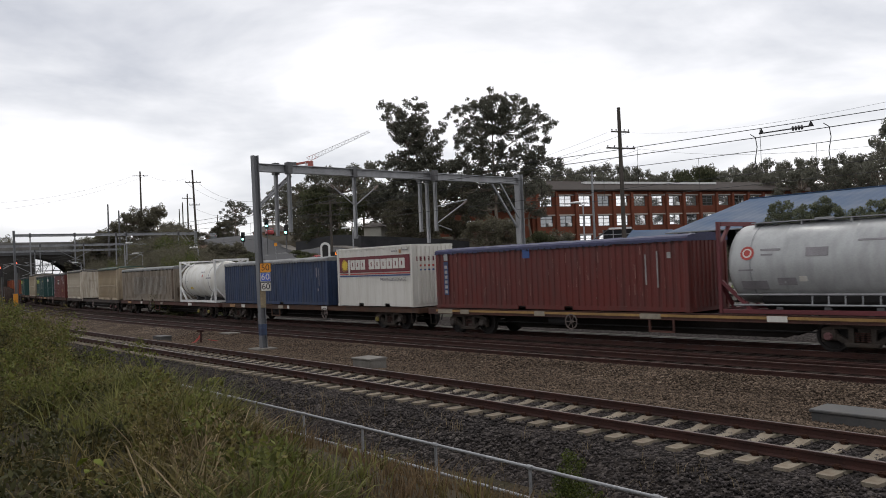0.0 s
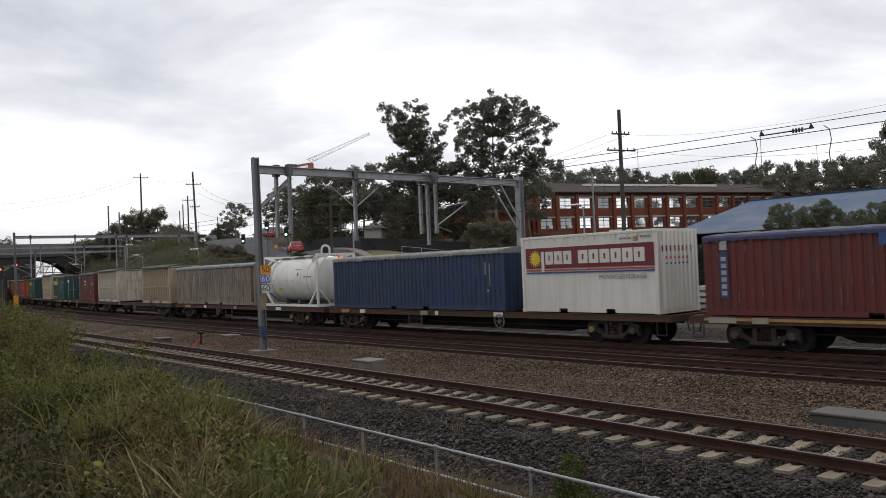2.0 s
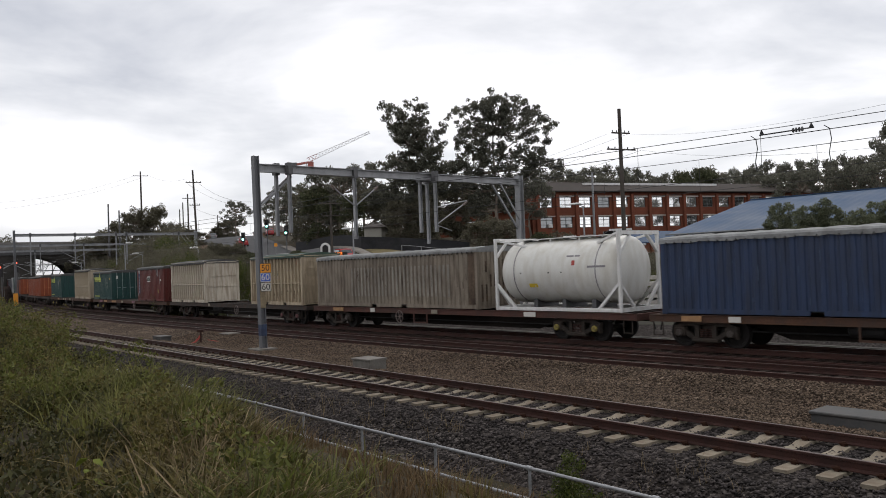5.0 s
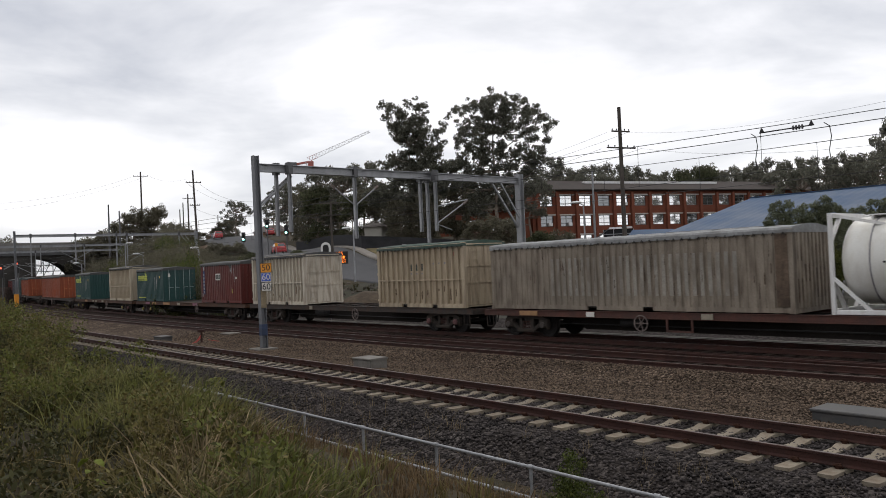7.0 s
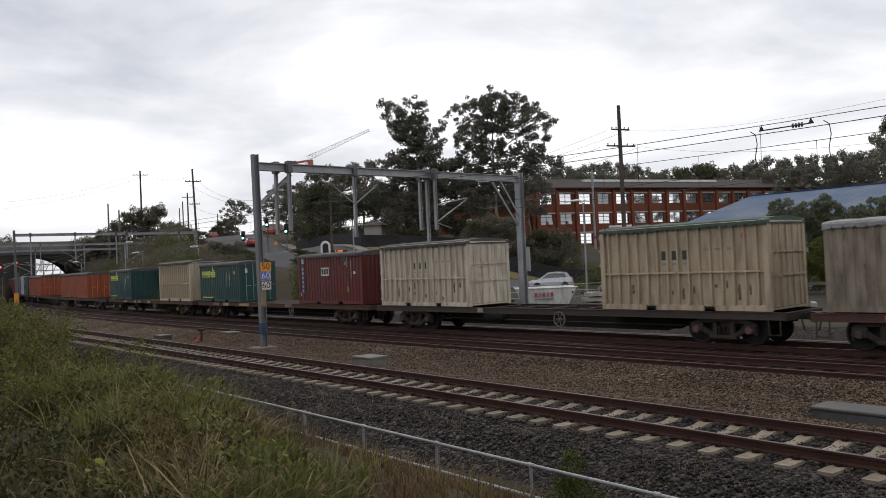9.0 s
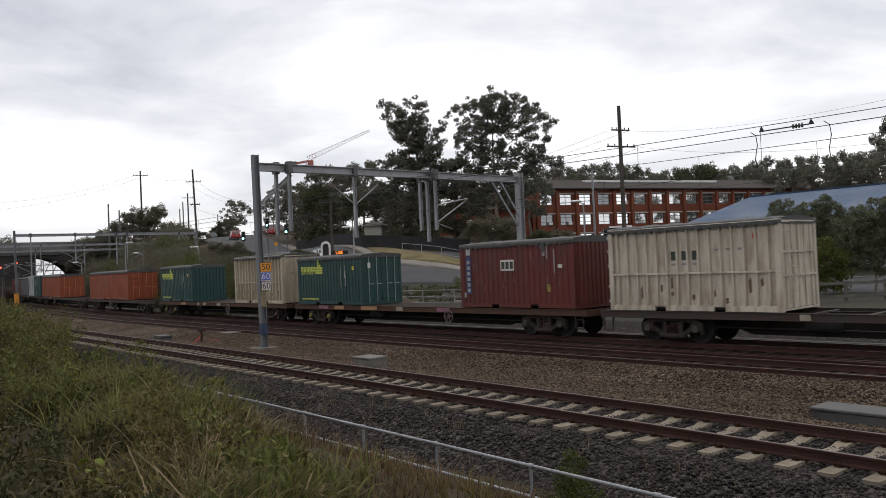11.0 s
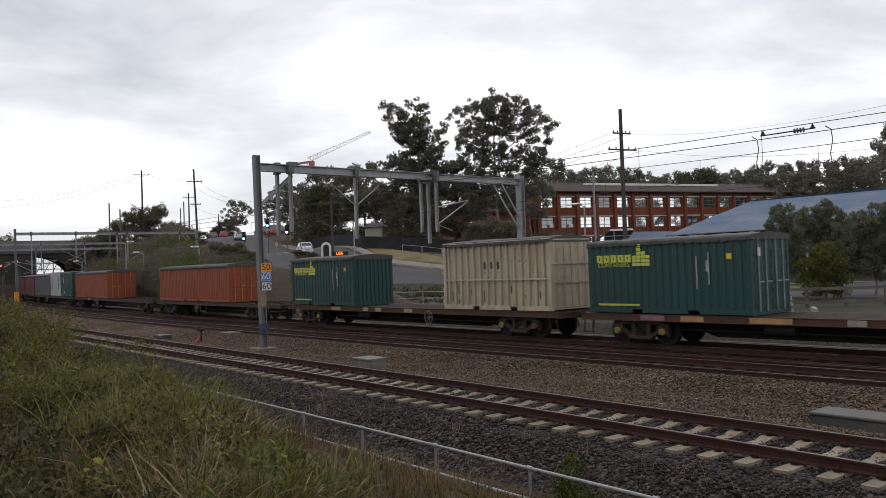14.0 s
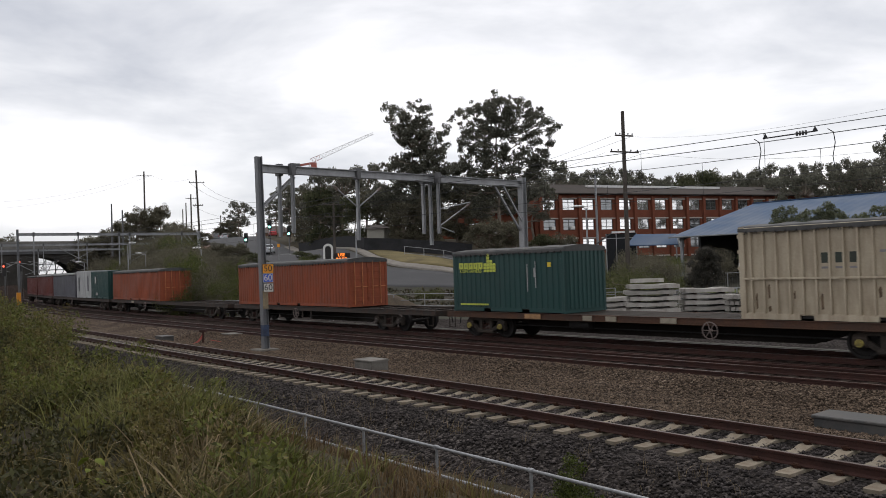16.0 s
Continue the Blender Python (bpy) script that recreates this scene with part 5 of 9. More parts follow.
def brace_frame():
    """Slanting double brace that ties the gantry's hanging posts back along the line."""
    base, a = along(MAIN, -3.2, -7.4, 0)
    ob = thing("anchor_brace", "slanting galvanised double brace hung from the gantry beam", "steel brace", pose(base.x, base.y, 0, 0, 0, math.degrees(a) + 90))
    for dy in (0.0, 0.28):
        part("brace_tube", Geo().rod((1.75, dy + 0.1, 7.0), (0.15, dy + 0.55, 5.45), 0.05, 8), M_STEEL, ob)
    for k in range(6):
        t = k / 6
        p = Vector((1.75 - 1.6 * t, 0.1 + 0.45 * t, 7.0 - 1.55 * t))
        part("brace_rung", Geo().rod(p, p + Vector((-0.15, 0.28, -0.13)), 0.025, 6), M_STEELD, ob)


brace_frame()


def sagging(p0, p1, sag, r, n=14):
    """A hanging wire as one tube."""
    p0, p1 = Vector(p0), Vector(p1)
    pts = [p0.lerp(p1, k / n) - Vector((0, 0, sag * 4 * (k / n) * (1 - k / n))) for k in range(n + 1)]
    g, m = Geo(), 5
    d = (p1 - p0).normalized()
    u = d.orthogonal().normalized()
    w = d.cross(u)
    for p in pts:
        g.v += [tuple(p + (u * math.cos(6.283 * j / m) + w * math.sin(6.283 * j / m)) * r) for j in range(m)]
    g.f = [(i * m + j, i * m + (j + 1) % m, (i + 1) * m + (j + 1) % m, (i + 1) * m + j) for i in range(n) for j in range(m)]
    return g


def overhead_line(lat, z_top, z_low, spans, label, twin=False):
    ob = thing("overhead_line", label, "overhead wire", group="wires over the tracks")
    for s0, s1 in spans:
        a, b = along(MAIN, s0, lat, z_top)[0], along(MAIN, s1, lat, z_top)[0]
        part("catenary_wire", sagging(a, b, 0.28, 0.012), M_WIRE, ob)
        if twin:
            part("catenary_wire", sagging(a + Vector((0.1, 0.1, -0.25)), b + Vector((0.1, 0.1, -0.25)), 0.28, 0.013), M_WIRE, ob)
        part("contact_wire", sagging(along(MAIN, s0, lat, z_low)[0], along(MAIN, s1, lat, z_low)[0], 0.0, 0.009), M_WIRE, ob)
        n = int(abs(s1 - s0) / 4.5)
        for k in range(1, n):
            t = k / n
            top = a.lerp(b, t) - Vector((0, 0, 0.28 * 4 * t * (1 - t)))
            low = along(MAIN, s0, lat, z_low)[0].lerp(along(MAIN, s1, lat, z_low)[0], t)
            part("dropper", Geo().rod(top, low, 0.008, 4), M_WIRE, ob)
    return ob


overhead_line(0.0, 7.0, 5.35, ((-3.2, 42), (-3.2, -42), (-42, -80.5), (-80.5, -122)), "paired black overhead wires with droppers above the train", True)
overhead_line(4.0, 6.82, 5.35, ((-3.2, 42), (-3.2, -42), (-42, -80.5), (-80.5, -122)), "thin black overhead wire with droppers beyond the train")


def section_insulator(s, length):
    p, a = along(MAIN, s, 0.05, 6.53)
    ob = thing("section_insulator", "string of grey discs in the overhead wire", "insulator", pose(p.x, p.y, p.z, 0, 0, math.degrees(a)), "insulators in the wire")
    disc = Geo().lathe([(-0.025, 0.02), (-0.01, 0.075), (0.01, 0.075), (0.025, 0.02)], (0, 0, 0), (1, 0, 0), 10).mesh("disc", M_STEELD)
    for k in range(4):
        part("disc", disc, M_STEELD, ob).location = (0.22 + 0.09 * k, 0, 0)
    part("tie_rod", Geo().rod((-length / 2, 0, 0), (length / 2, 0, 0), 0.02, 6), M_WIRE, ob)
    for sx in (-1, 1):
        part("yoke", Geo().add([(sx * length / 2, -0.01, 0.0), (sx * (length / 2 - 0.16), -0.01, 0.0), (sx * (length / 2 - 0.08), -0.01, 0.16),
                                (sx * length / 2, 0.01, 0.0), (sx * (length / 2 - 0.16), 0.01, 0.0), (sx * (length / 2 - 0.08), 0.01, 0.16)],
                               [(0, 1, 2), (5, 4, 3), (0, 3, 4, 1), (1, 4, 5, 2), (2, 5, 3, 0)]), M_WIRE, ob)
        # slack jumper that loops down to the contact wire
        x = sx * (length / 2 + 0.28)
        pts = [(x, 0, 0.02), (x + 0.16, 0, -0.10), (x + 0.20, 0, -0.40), (x + 0.12, 0, -0.80), (x + 0.16, 0, -1.12)]
        for a, b in zip(pts, pts[1:]):
            part("jumper", Geo().rod(a, b, 0.014, 6), M_WIRE, ob)


section_insulator(15.82, 1.68)


def speed_board(x, y, z, face, text, ink, label, w=0.42, h=0.36):
    ob = thing("speed_board", label, "speed sign", pose(x, y, z, 0, 0, -4), "speed boards on the gantry column")
    part("plate", Geo().box((-w / 2, -0.008, -h / 2), (w / 2, 0.008, h / 2), cham=0.0), face, ob)
    g = Geo()
    for a, b in (((-w / 2, -h / 2), (w / 2, -h / 2 + 0.015)), ((-w / 2, h / 2 - 0.015), (w / 2, h / 2)), ((-w / 2, -h / 2), (-w / 2 + 0.015, h / 2)), ((w / 2 - 0.015, -h / 2), (w / 2, h / 2))):
        g.box((a[0], -0.0125, a[1]), (b[0], -0.0085, b[1]))
    part("border", g, ink, ob)
    me = lettering(text, 0.36, ink)
    tx = part("number", me, ink, ob)
    tx.location = (0, -0.013, 0)
    part("bracket", Geo().box((-0.22, 0.009, -0.03), (0.05, 0.06, 0.03)), M_STEELD, ob)


M_SIGNO = surface("sign_orange", (0.62, 0.25, 0.02), 0.5, 0, 0.08, 3, 30, 0.01)
M_SIGNB = surface("sign_blue", (0.05, 0.10, 0.42), 0.5, 0, 0.08, 3, 30, 0.01)
M_SIGNK = surface("sign_black", (0.012, 0.012, 0.012), 0.6, 0, 0.1, 3, 30, 0.01)
speed_board(-7.34, 33.30, 3.06, M_SIGNO, "50", M_SIGNK, "orange speed board with black figures on the gantry column", 0.47, 0.39)
speed_board(-7.35, 33.30, 2.68, M_SIGNB, "60", PAINT["white"], "blue speed board with white figures on the gantry column", 0.42, 0.36)
speed_board(-7.34, 33.30, 2.28, PAINT["white"], "60", M_SIGNK, "white speed board with black figures on the gantry column", 0.42, 0.36)


def column_bands():
    base, a = along(MAIN, -3.2, -7.4, 0)
    m = pose(base.x, base.y, 0, 0, 0, math.degrees(a) + 90)
    for z0, z1, mt, lab in ((0.25, 0.72, surface("band_blue", (0.034, 0.050, 0.095), 0.7, 0, 0.3, 3, 20, 0.05), "worn blue painted sleeve on the gantry column"),
                            (1.40, 2.15, surface("band_ochre", (0.20, 0.16, 0.10), 0.7, 0, 0.3, 3, 20, 0.05), "worn ochre painted sleeve on the gantry column")):
        solo("painted_sleeve", Geo().box((-0.065, -0.135, z0), (0.205, 0.135, z1), cham=0.02), mt, lab, "paint band", m)


column_bands()


def orange_sleeve():
    base, a = along(MAIN, -80.5, -3.7, 0)
    solo("marker_sleeve", Geo().box((-0.24, -0.24, 0.0), (0.24, 0.24, 1.5), cham=0.03), M_SIGNO, "orange marker sleeve on the foot of a gantry", "marker", pose(base.x, base.y, 0, 0, 0, math.degrees(a) + 90))


orange_sleeve()


def trough(x, y, z, w, d, h, turn, label, mat=M_PATH):
    """Cable pit: body with a slightly larger lid."""
    ob = thing("cable_pit", label, "cable pit", pose(x, y, z, 0, 0, turn), "pits beside the tracks")
    part("body", Geo().box((-w / 2, -d / 2, -0.2), (w / 2, d / 2, h), cham=0.02), mat, ob)
    part("lid", Geo().box((-w / 2 - 0.03, -d / 2 - 0.03, h), (w / 2 + 0.03, d / 2 + 0.03, h + 0.06), cham=0.015), mat, ob)


M_PITG = surface("grey_plastic", (0.055, 0.055, 0.055), 0.7, 0, 0.2, 1.5, 20, 0.05, (0.09, 0.08, 0.07), 0.5, (1, 1, 1))
M_PITC = surface("pit_concrete", (0.17, 0.16, 0.145), 0.85, 0, 0.2, 1.5, 20, 0.15, (0.08, 0.07, 0.06), 0.6, (1, 1, 1))
trough(-2.45, 25.45, -0.34, 0.92, 0.62, 0.36, -48, "weathered grey cable pit on the gravel", M_PITC)
trough(7.65, 14.7, -0.36, 1.9, 0.7, 0.20, -50, "low grey plastic cable pit on the gravel", M_PITG)
trough(-14.1, 40.2, -0.34, 0.95, 0.55, 0.22, -50, "small grey cable pit far along the gravel", M_PITG)
trough(-10.8, 40.4, -0.34, 1.0, 0.6, 0.22, -50, "low concrete cable pit by the middle track", M_PITC)


def stub_post():
    ob = thing("point_stub", "rusty stub post with red cable loops on the gravel", "marker post", pose(-11.7, 38.6, -0.34))
    part("post", Geo().rod((0, 0, -0.2), (0, 0, 0.55), 0.05, 8), M_RAIL, ob)
    part("head", Geo().box((-0.16, -0.08, 0.5), (0.16, 0.08, 0.62), cham=0.02), M_RAIL, ob)
    for k in range(4):
        part("cable", sagging((0, 0, 0.42 - 0.05 * k), (-0.35 - 0.15 * k, -0.35 - 0.1 * k, -0.02), 0.06 + 0.05 * k, 0.014), M_REDINK, ob, "red cable")
    part("cable", sagging((0.3, 0.1, 0.12), (1.9, -0.6, 0.03), 0.05, 0.014), M_REDINK, ob, "red cable")


stub_post()


def pipe_fence():
    """Two-rail tubular fence along the foot of the bank."""
    ob = thing("pipe_fence", "galvanised two-rail tubular fence in dry grass", "fence")
    zt, zl, lat = 0.045, -0.385, -4.05
    for z in (zt, zl):
        for k in range(12):
            a, b = along(NEAR, -14.25 + 2.1 * k, lat, z)[0], along(NEAR, -14.25 + 2.1 * (k + 1), lat, z)[0]
            part("rail_tube", Geo().rod(a, b, 0.024, 10, caps=False), M_STEEL, ob)
    for k in range(13):
        p = along(NEAR, -14.30 + 2.1 * k, lat, 0)[0]
        part("fence_post", Geo().rod((p.x, p.y, -1.15), (p.x, p.y, zt - 0.02), 0.024, 10), M_STEEL, ob)
        part("tee_fitting", Geo().lathe([(-0.05, 0.03), (-0.045, 0.034), (0.045, 0.034), (0.05, 0.03)], (p.x, p.y, zt), (0.63, -0.776, 0), 10), M_STEEL, ob)


pipe_fence()


def utility_pole(x, y, z0, z1, r, arms, label, turn=0.0, mat=M_POLEWOOD, lean=0.0):
    ob = thing("utility_pole", label, "utility pole", pose(x, y, 0, 0, 0, turn), "power poles")
    part("pole", Geo().rod((0, 0, z0 - 1.0), (lean, 0, z1), r, 10, r * 0.68), mat, ob)
    for z, half in arms:
        lx = lean * (z - z0) / (z1 - z0)
        part("crossarm", Geo().box((lx - half, -0.16, z - 0.06), (lx + half, -0.05, z + 0.06)), mat, ob)
        for k in (-0.92, -0.45, 0.45, 0.92):
            part("pin_insulator", Geo().lathe([(0, 0.02), (0.06, 0.05), (0.12, 0.06), (0.18, 0.03)], (lx + half * k, -0.1, z + 0.06), (0, 0, 1), 8), M_STEELD, ob)
    return ob


utility_pole(15.75, 70.00, 0.4, 15.91, 0.22, ((13.78, 0.95), (12.35, 1.5)), "tall weathered timber power pole with two crossarms", 25)
utility_pole(-63.14, 170.00, 10.0, 25.18, 0.22, ((24.23, 1.5),), "tall dark power pole on the hill with one crossarm", 20)
utility_pole(-39.35, 130.00, 4.0, 19.80, 0.20, ((17.79, 1.2), (14.14, 0.8)), "tall dark power pole on the slope with crossarms", 20, lean=-0.5)
utility_pole(-59.63, 190.00, 9.0, 22.05, 0.22, ((20.98, 1.2),), "slim dark power pole on the hill", 20)
utility_pole(-67.23, 210.00, 9.0, 21.91, 0.2, (), "slim dark pole on the hill without arms", 20)
utility_pole(-71.35, 220.00, 9.0, 20.99, 0.2, (), "slim dark pole on the hill without arms", 20)
utility_pole(-61.90, 150.00, 8.0, 16.69, 0.18, (), "slim steel mast above the cutting", 20, M_STEELD)
utility_pole(-59.91, 150.00, 8.0, 15.46, 0.18, (), "slim steel mast above the cutting", 20, M_STEELD)
utility_pole(-12.62, 92.00, 3.6, 10.68, 0.17, ((10.43, 1.3), (9.07, 1.1)), "timber power pole beside the road with two crossarms", 10)
utility_pole(-55.49, 200.00, 9.0, 17.58, 0.16, (), "slim dark pole on the skyline", 20)
utility_pole(22.22, 118.00, 3.0, 15.69, 0.20, (), "grey steel mast before the brick building", 20, M_STEEL)


def power_lines():
    ob = thing("power_lines", "thin dark power cables hung between poles", "cable")
    a = [(14.66, 70.00, 13.77), (16.48, 70.00, 13.70), (14.11, 70.00, 12.37), (17.54, 70.00, 12.23)]
    b = [(19.51, 35.00, 9.65), (19.49, 35.00, 9.16), (22.25, 40.00, 9.74), (23.27, 42.00, 8.20)]
    c = [(-12.42, 92.00, 10.42), (-12.16, 92.00, 10.41), (-12.98, 92.00, 9.09), (-11.69, 92.00, 9.04)]
    part("cable", sagging(a[1], b[1], 0.5, 0.006), M_WIRE, ob)
    part("cable", sagging(a[3], b[3], 0.5, 0.008), M_WIRE, ob)
    for p, r in zip(a, c):
        part("cable", sagging(p, r, 1.2, 0.012), M_WIRE, ob)
    left = [(-64.17, 170.00, 24.40), (-61.55, 170.00, 24.30), (-40.82, 130.00, 17.73), (-38.91, 130.00, 17.66), (-40.31, 130.00, 14.06)]
    far = [(-81.98, 150.00, 17.80), (-82.02, 150.00, 16.54), (-20.54, 92.00, 10.35), (-20.52, 92.00, 11.00), (-21.02, 92.00, 9.60)]
    for p, q in zip(left, far):
        part("cable", sagging(p, q, 1.0, 0.014), M_WIRE, ob)
    part("cable", sagging((-47.18, 150.00, 20.87), (-61.55, 170.00, 24.30), 0.8, 0.014), M_WIRE, ob)
    part("cable", sagging((-12.53, 92.00, 9.07), (-17.44, 75.00, 10.16), 1.0, 0.014), M_WIRE, ob)


power_lines()


def street_lamp(x, y, z0, z1, reach, label):
    ob = thing("street_lamp", label, "street lamp", pose(x, y, 0), "street lamps")
    part("mast", Geo().rod((0, 0, z0 - 0.5), (0, 0, z1 - 0.15), 0.085, 10, 0.055), M_STEEL, ob)
    part("arm", Geo().rod((0, 0, z1 - 0.2), (reach, -0.1, z1), 0.035, 8), M_STEEL, ob)
    g = Geo().lathe([(-0.4, 0.03), (-0.32, 0.13), (0.1, 0.16), (0.38, 0.10), (0.42, 0.03)], (reach * 1.3, -0.12, z1 + 0.02), (1, 0, 0.05), 12)
    g.v = [(px, py, z1 + 0.02 + (pz - z1 - 0.02) * 0.6) for px, py, pz in g.v]
    part("lantern", g, M_WHITE, ob, "pale lantern head")


street_lamp(10.54, 60.00, 0.0, 7.06, -0.45, "grey street lamp with a flat lantern in the yard")
street_lamp(-7.73, 70.00, 2.2, 6.40, -0.45, "grey street lamp beside the road")
street_lamp(-35.32, 95.00, 0.5, 5.69, -0.6, "grey lamp on the bank beyond the train")
street_lamp(-49.29, 110.00, 0.5, 5.23, -0.6, "grey lamp beside the far track")
street_lamp(-34.63, 88.00, 0.0, 6.66, 0.4, "tall grey lamp post on the bank")
street_lamp(-22.70, 75.00, 1.0, 5.42, -0.3, "grey lamp post on the slope")


def signal(x, y, z0, z1, col, label, arm=0.0):
    ob = thing("traffic_signal", label, "traffic light", pose(x, y, 0, 0, 0, 0), "traffic lights on the road")
    part("mast", Geo().rod((0, 0, z0 - 0.5), (0, 0, z1 + 0.6), 0.07, 8), M_STEELD, ob)
    part("housing", Geo().box((-0.20, -0.34, z1 - 0.65), (0.20, -0.10, z1 + 0.55), cham=0.03), M_BLACK, ob)
    part("backboard", Geo().box((-0.27, -0.13, z1 - 0.72), (0.27, -0.11, z1 + 0.62)), M_BLACK, ob)
    part("lens", Geo().lathe([(0.0, 0.16), (0.03, 0.15), (0.06, 0.08)], (0, -0.345, z1 - 0.35), (0, -1, 0), 14), col, ob, "lit lens")
    part("visor", Geo().lathe([(0.0, 0.18), (0.14, 0.18), (0.14, 0.165), (0.0, 0.165)], (0, -0.34, z1), (0, -1, 0), 12), M_BLACK, ob)


G_GREEN = glow("green_lens", (0.35, 1.0, 0.85), 3.5)
G_RED = glow("red_lens", (1.0, 0.12, 0.06), 3.0)
signal(-27.60, 112.00, 6.0, 7.91, G_GREEN, "traffic light showing green on the hill road")
signal(-25.56, 118.00, 6.0, 9.95, G_GREEN, "tall traffic light showing green on the hill road")
signal(-20.27, 105.00, 5.0, 8.26, G_GREEN, "traffic light showing green before the dark fence")


def rail_signal(x, y, z, label):
    ob = thing("rail_signal", label, "railway signal", pose(x, y, 0), "railway signals")
    part("mast", Geo().rod((0, 0, -0.4), (0, 0, z + 0.5), 0.07, 8), M_STEELD, ob)
    part("head", Geo().box((-0.22, -0.3, z - 1.2), (0.22, -0.05, z + 0.4), cham=0.05), M_BLACK, ob)
    part("lens", Geo().lathe([(0, 0.12), (0.03, 0.11), (0.05, 0.05)], (0, -0.31, z), (0, -1, 0), 12), G_RED, ob, "lit red lens")
    part("ladder", Geo().rod((0.25, 0.1, -0.3), (0.1, 0.1, z), 0.02, 6), M_STEELD, ob)


rail_signal(-54.27, 103.00, 5.32, "railway signal showing red beside the far gantry")
rail_signal(-54.67, 100.00, 4.77, "railway signal showing red at the foot of the bank")


def message_sign(x, y, z):
    """Trailer-mounted sign of amber lamps."""
    ob = thing("message_sign", "dark roadside sign with glowing amber letters", "message sign", pose(x, y, z, 0, 0, 6) @ Matrix.Scale(0.78, 4))
    amber = glow("amber_lamps", (1.0, 0.22, 0.02), 2.2)
    part("cabinet", Geo().box((-0.98, -0.10, -0.80), (0.98, 0.10, 0.62), cham=0.03), M_BLACK, ob)
    part("line", lettering("USE", 0.50, amber, 0.01), amber, ob, "glowing amber word").location = (0, -0.12, 0.38)
    for k in range(4):
        part("unread_mark", Geo().box((-0.60 + k * 0.32, -0.125, -0.20), (-0.38 + k * 0.32, -0.103, 0.09)), amber, ob, "glowing amber bar")
    part("line", lettering("STREET", 0.46, amber, 0.01), amber, ob, "glowing amber word").location = (0, -0.12, -0.52)
    part("post", Geo().rod((0, 0.1, -3.6), (0, 0.1, -0.7), 0.09, 8), M_STEELD, ob)
    part("trailer", Geo().box((-0.8, -0.4, -3.2), (0.8, 0.6, -2.9), cham=0.05), M_STEELD, ob)


message_sign(-9.28, 72.00, 3.97)


def capsule_sign(x, y, z):
    """Tall white rounded frame round a dark panel, seen across the road."""
    ob = thing("arched_sign", "white arch-topped frame round a dark panel by the road", "road sign", pose(x, y, z) @ Matrix.Scale(0.72, 4))
    outer, inner = [], []
    for k in range(17):
        a = math.pi * k / 16
        outer.append((0.58 * math.cos(a), 0.5 + 0.58 * math.sin(a)))
        inner.append((0.36 * math.cos(a), 0.45 + 0.36 * math.sin(a)))
    outer, inner = [(0.58, -1.0)] + outer + [(-0.58, -1.0)], [(0.36, -1.0)] + inner + [(-0.36, -1.0)]
    g = Geo()
    g.sheet([[(a, -0.08, b) for a, b in inner], [(a, -0.08, b) for a, b in outer], [(a, 0.08, b) for a, b in outer], [(a, 0.08, b) for a, b in inner], [(a, -0.08, b) for a, b in inner]])
    part("frame", g, M_WHITE, ob)
    part("panel", Geo().add([(a, 0.0, b) for a, b in inner] + [(a, 0.05, b) for a, b in inner], [tuple(range(len(inner))), tuple(range(2 * len(inner) - 1, len(inner) - 1, -1))]), M_BLACK, ob, "dark panel")
    part("post", Geo().box((-0.12, -0.05, -3.6), (0.12, 0.05, -1.0)), M_STEELD, ob)


capsule_sign(-10.18, 70.00, 4.48)


def far_crane():
    """Tower crane with a lattice jib beyond the hill."""
    a, b = Vector((-55.2, 340.00, 48.6)), Vector((-28.8, 340.00, 60.0))
    ob = thing("tower_crane", "distant white and red tower crane with a raised lattice jib", "crane")
    white = surface("crane_white", (0.62, 0.62, 0.62), 0.5, 0, 0.05, 1, 10, 0)
    red = surface("crane_red", (0.34, 0.10, 0.08), 0.5, 0, 0.05, 1, 10, 0)
    d = (b - a).normalized()
    up = Vector((-d.z, 0, d.x))
    for lab, mt, t0, t1 in (("jib", red, 0.0, 0.16), ("jib", white, 0.16, 1.0)):
        g = Geo()
        n = int((t1 - t0) * 20)
        for k in range(n):
            p, q = a.lerp(b, t0 + (t1 - t0) * k / n), a.lerp(b, t0 + (t1 - t0) * (k + 1) / n)
            h = 1.1 * (1 - t0 - (t1 - t0) * k / n) + 0.8
            for o0, o1 in ((Vector(), Vector()), (up * h, up * h)):
                g.rod(p + o0, q + o1, 0.11, 4)
            g.rod(p, q + up * h, 0.075, 4)
            g.rod(p + up * h, q, 0.075, 4)
        part(lab, g, mt, ob)
    part("counter_jib", Geo().bar(a, a - Vector((7, 0, 1.0)), 1.2, 0.8), red, ob)
    part("counterweight", Geo().box((a.x - 7.5, a.y - 1, a.z - 4), (a.x - 5, a.y + 1, a.z)), M_STEELD, ob)
    part("cab", Geo().box((a.x - 0.2, a.y - 1.2, a.z - 2.5), (a.x + 2.0, a.y + 1.2, a.z + 0.2), cham=0.2), red, ob)
    g = Geo()
    for sx in (-1, 1):
        for sy in (-1, 1):
            g.rod((a.x + sx, a.y + sy, 8), (a.x + sx, a.y + sy, a.z), 0.15, 4)
    for k in range(18):
        z = 8 + (a.z - 8) * k / 18
        g.rod((a.x - 1, a.y - 1, z), (a.x + 1, a.y - 1, z + 2.2), 0.1, 4)
    part("mast", g, white, ob)


far_crane()


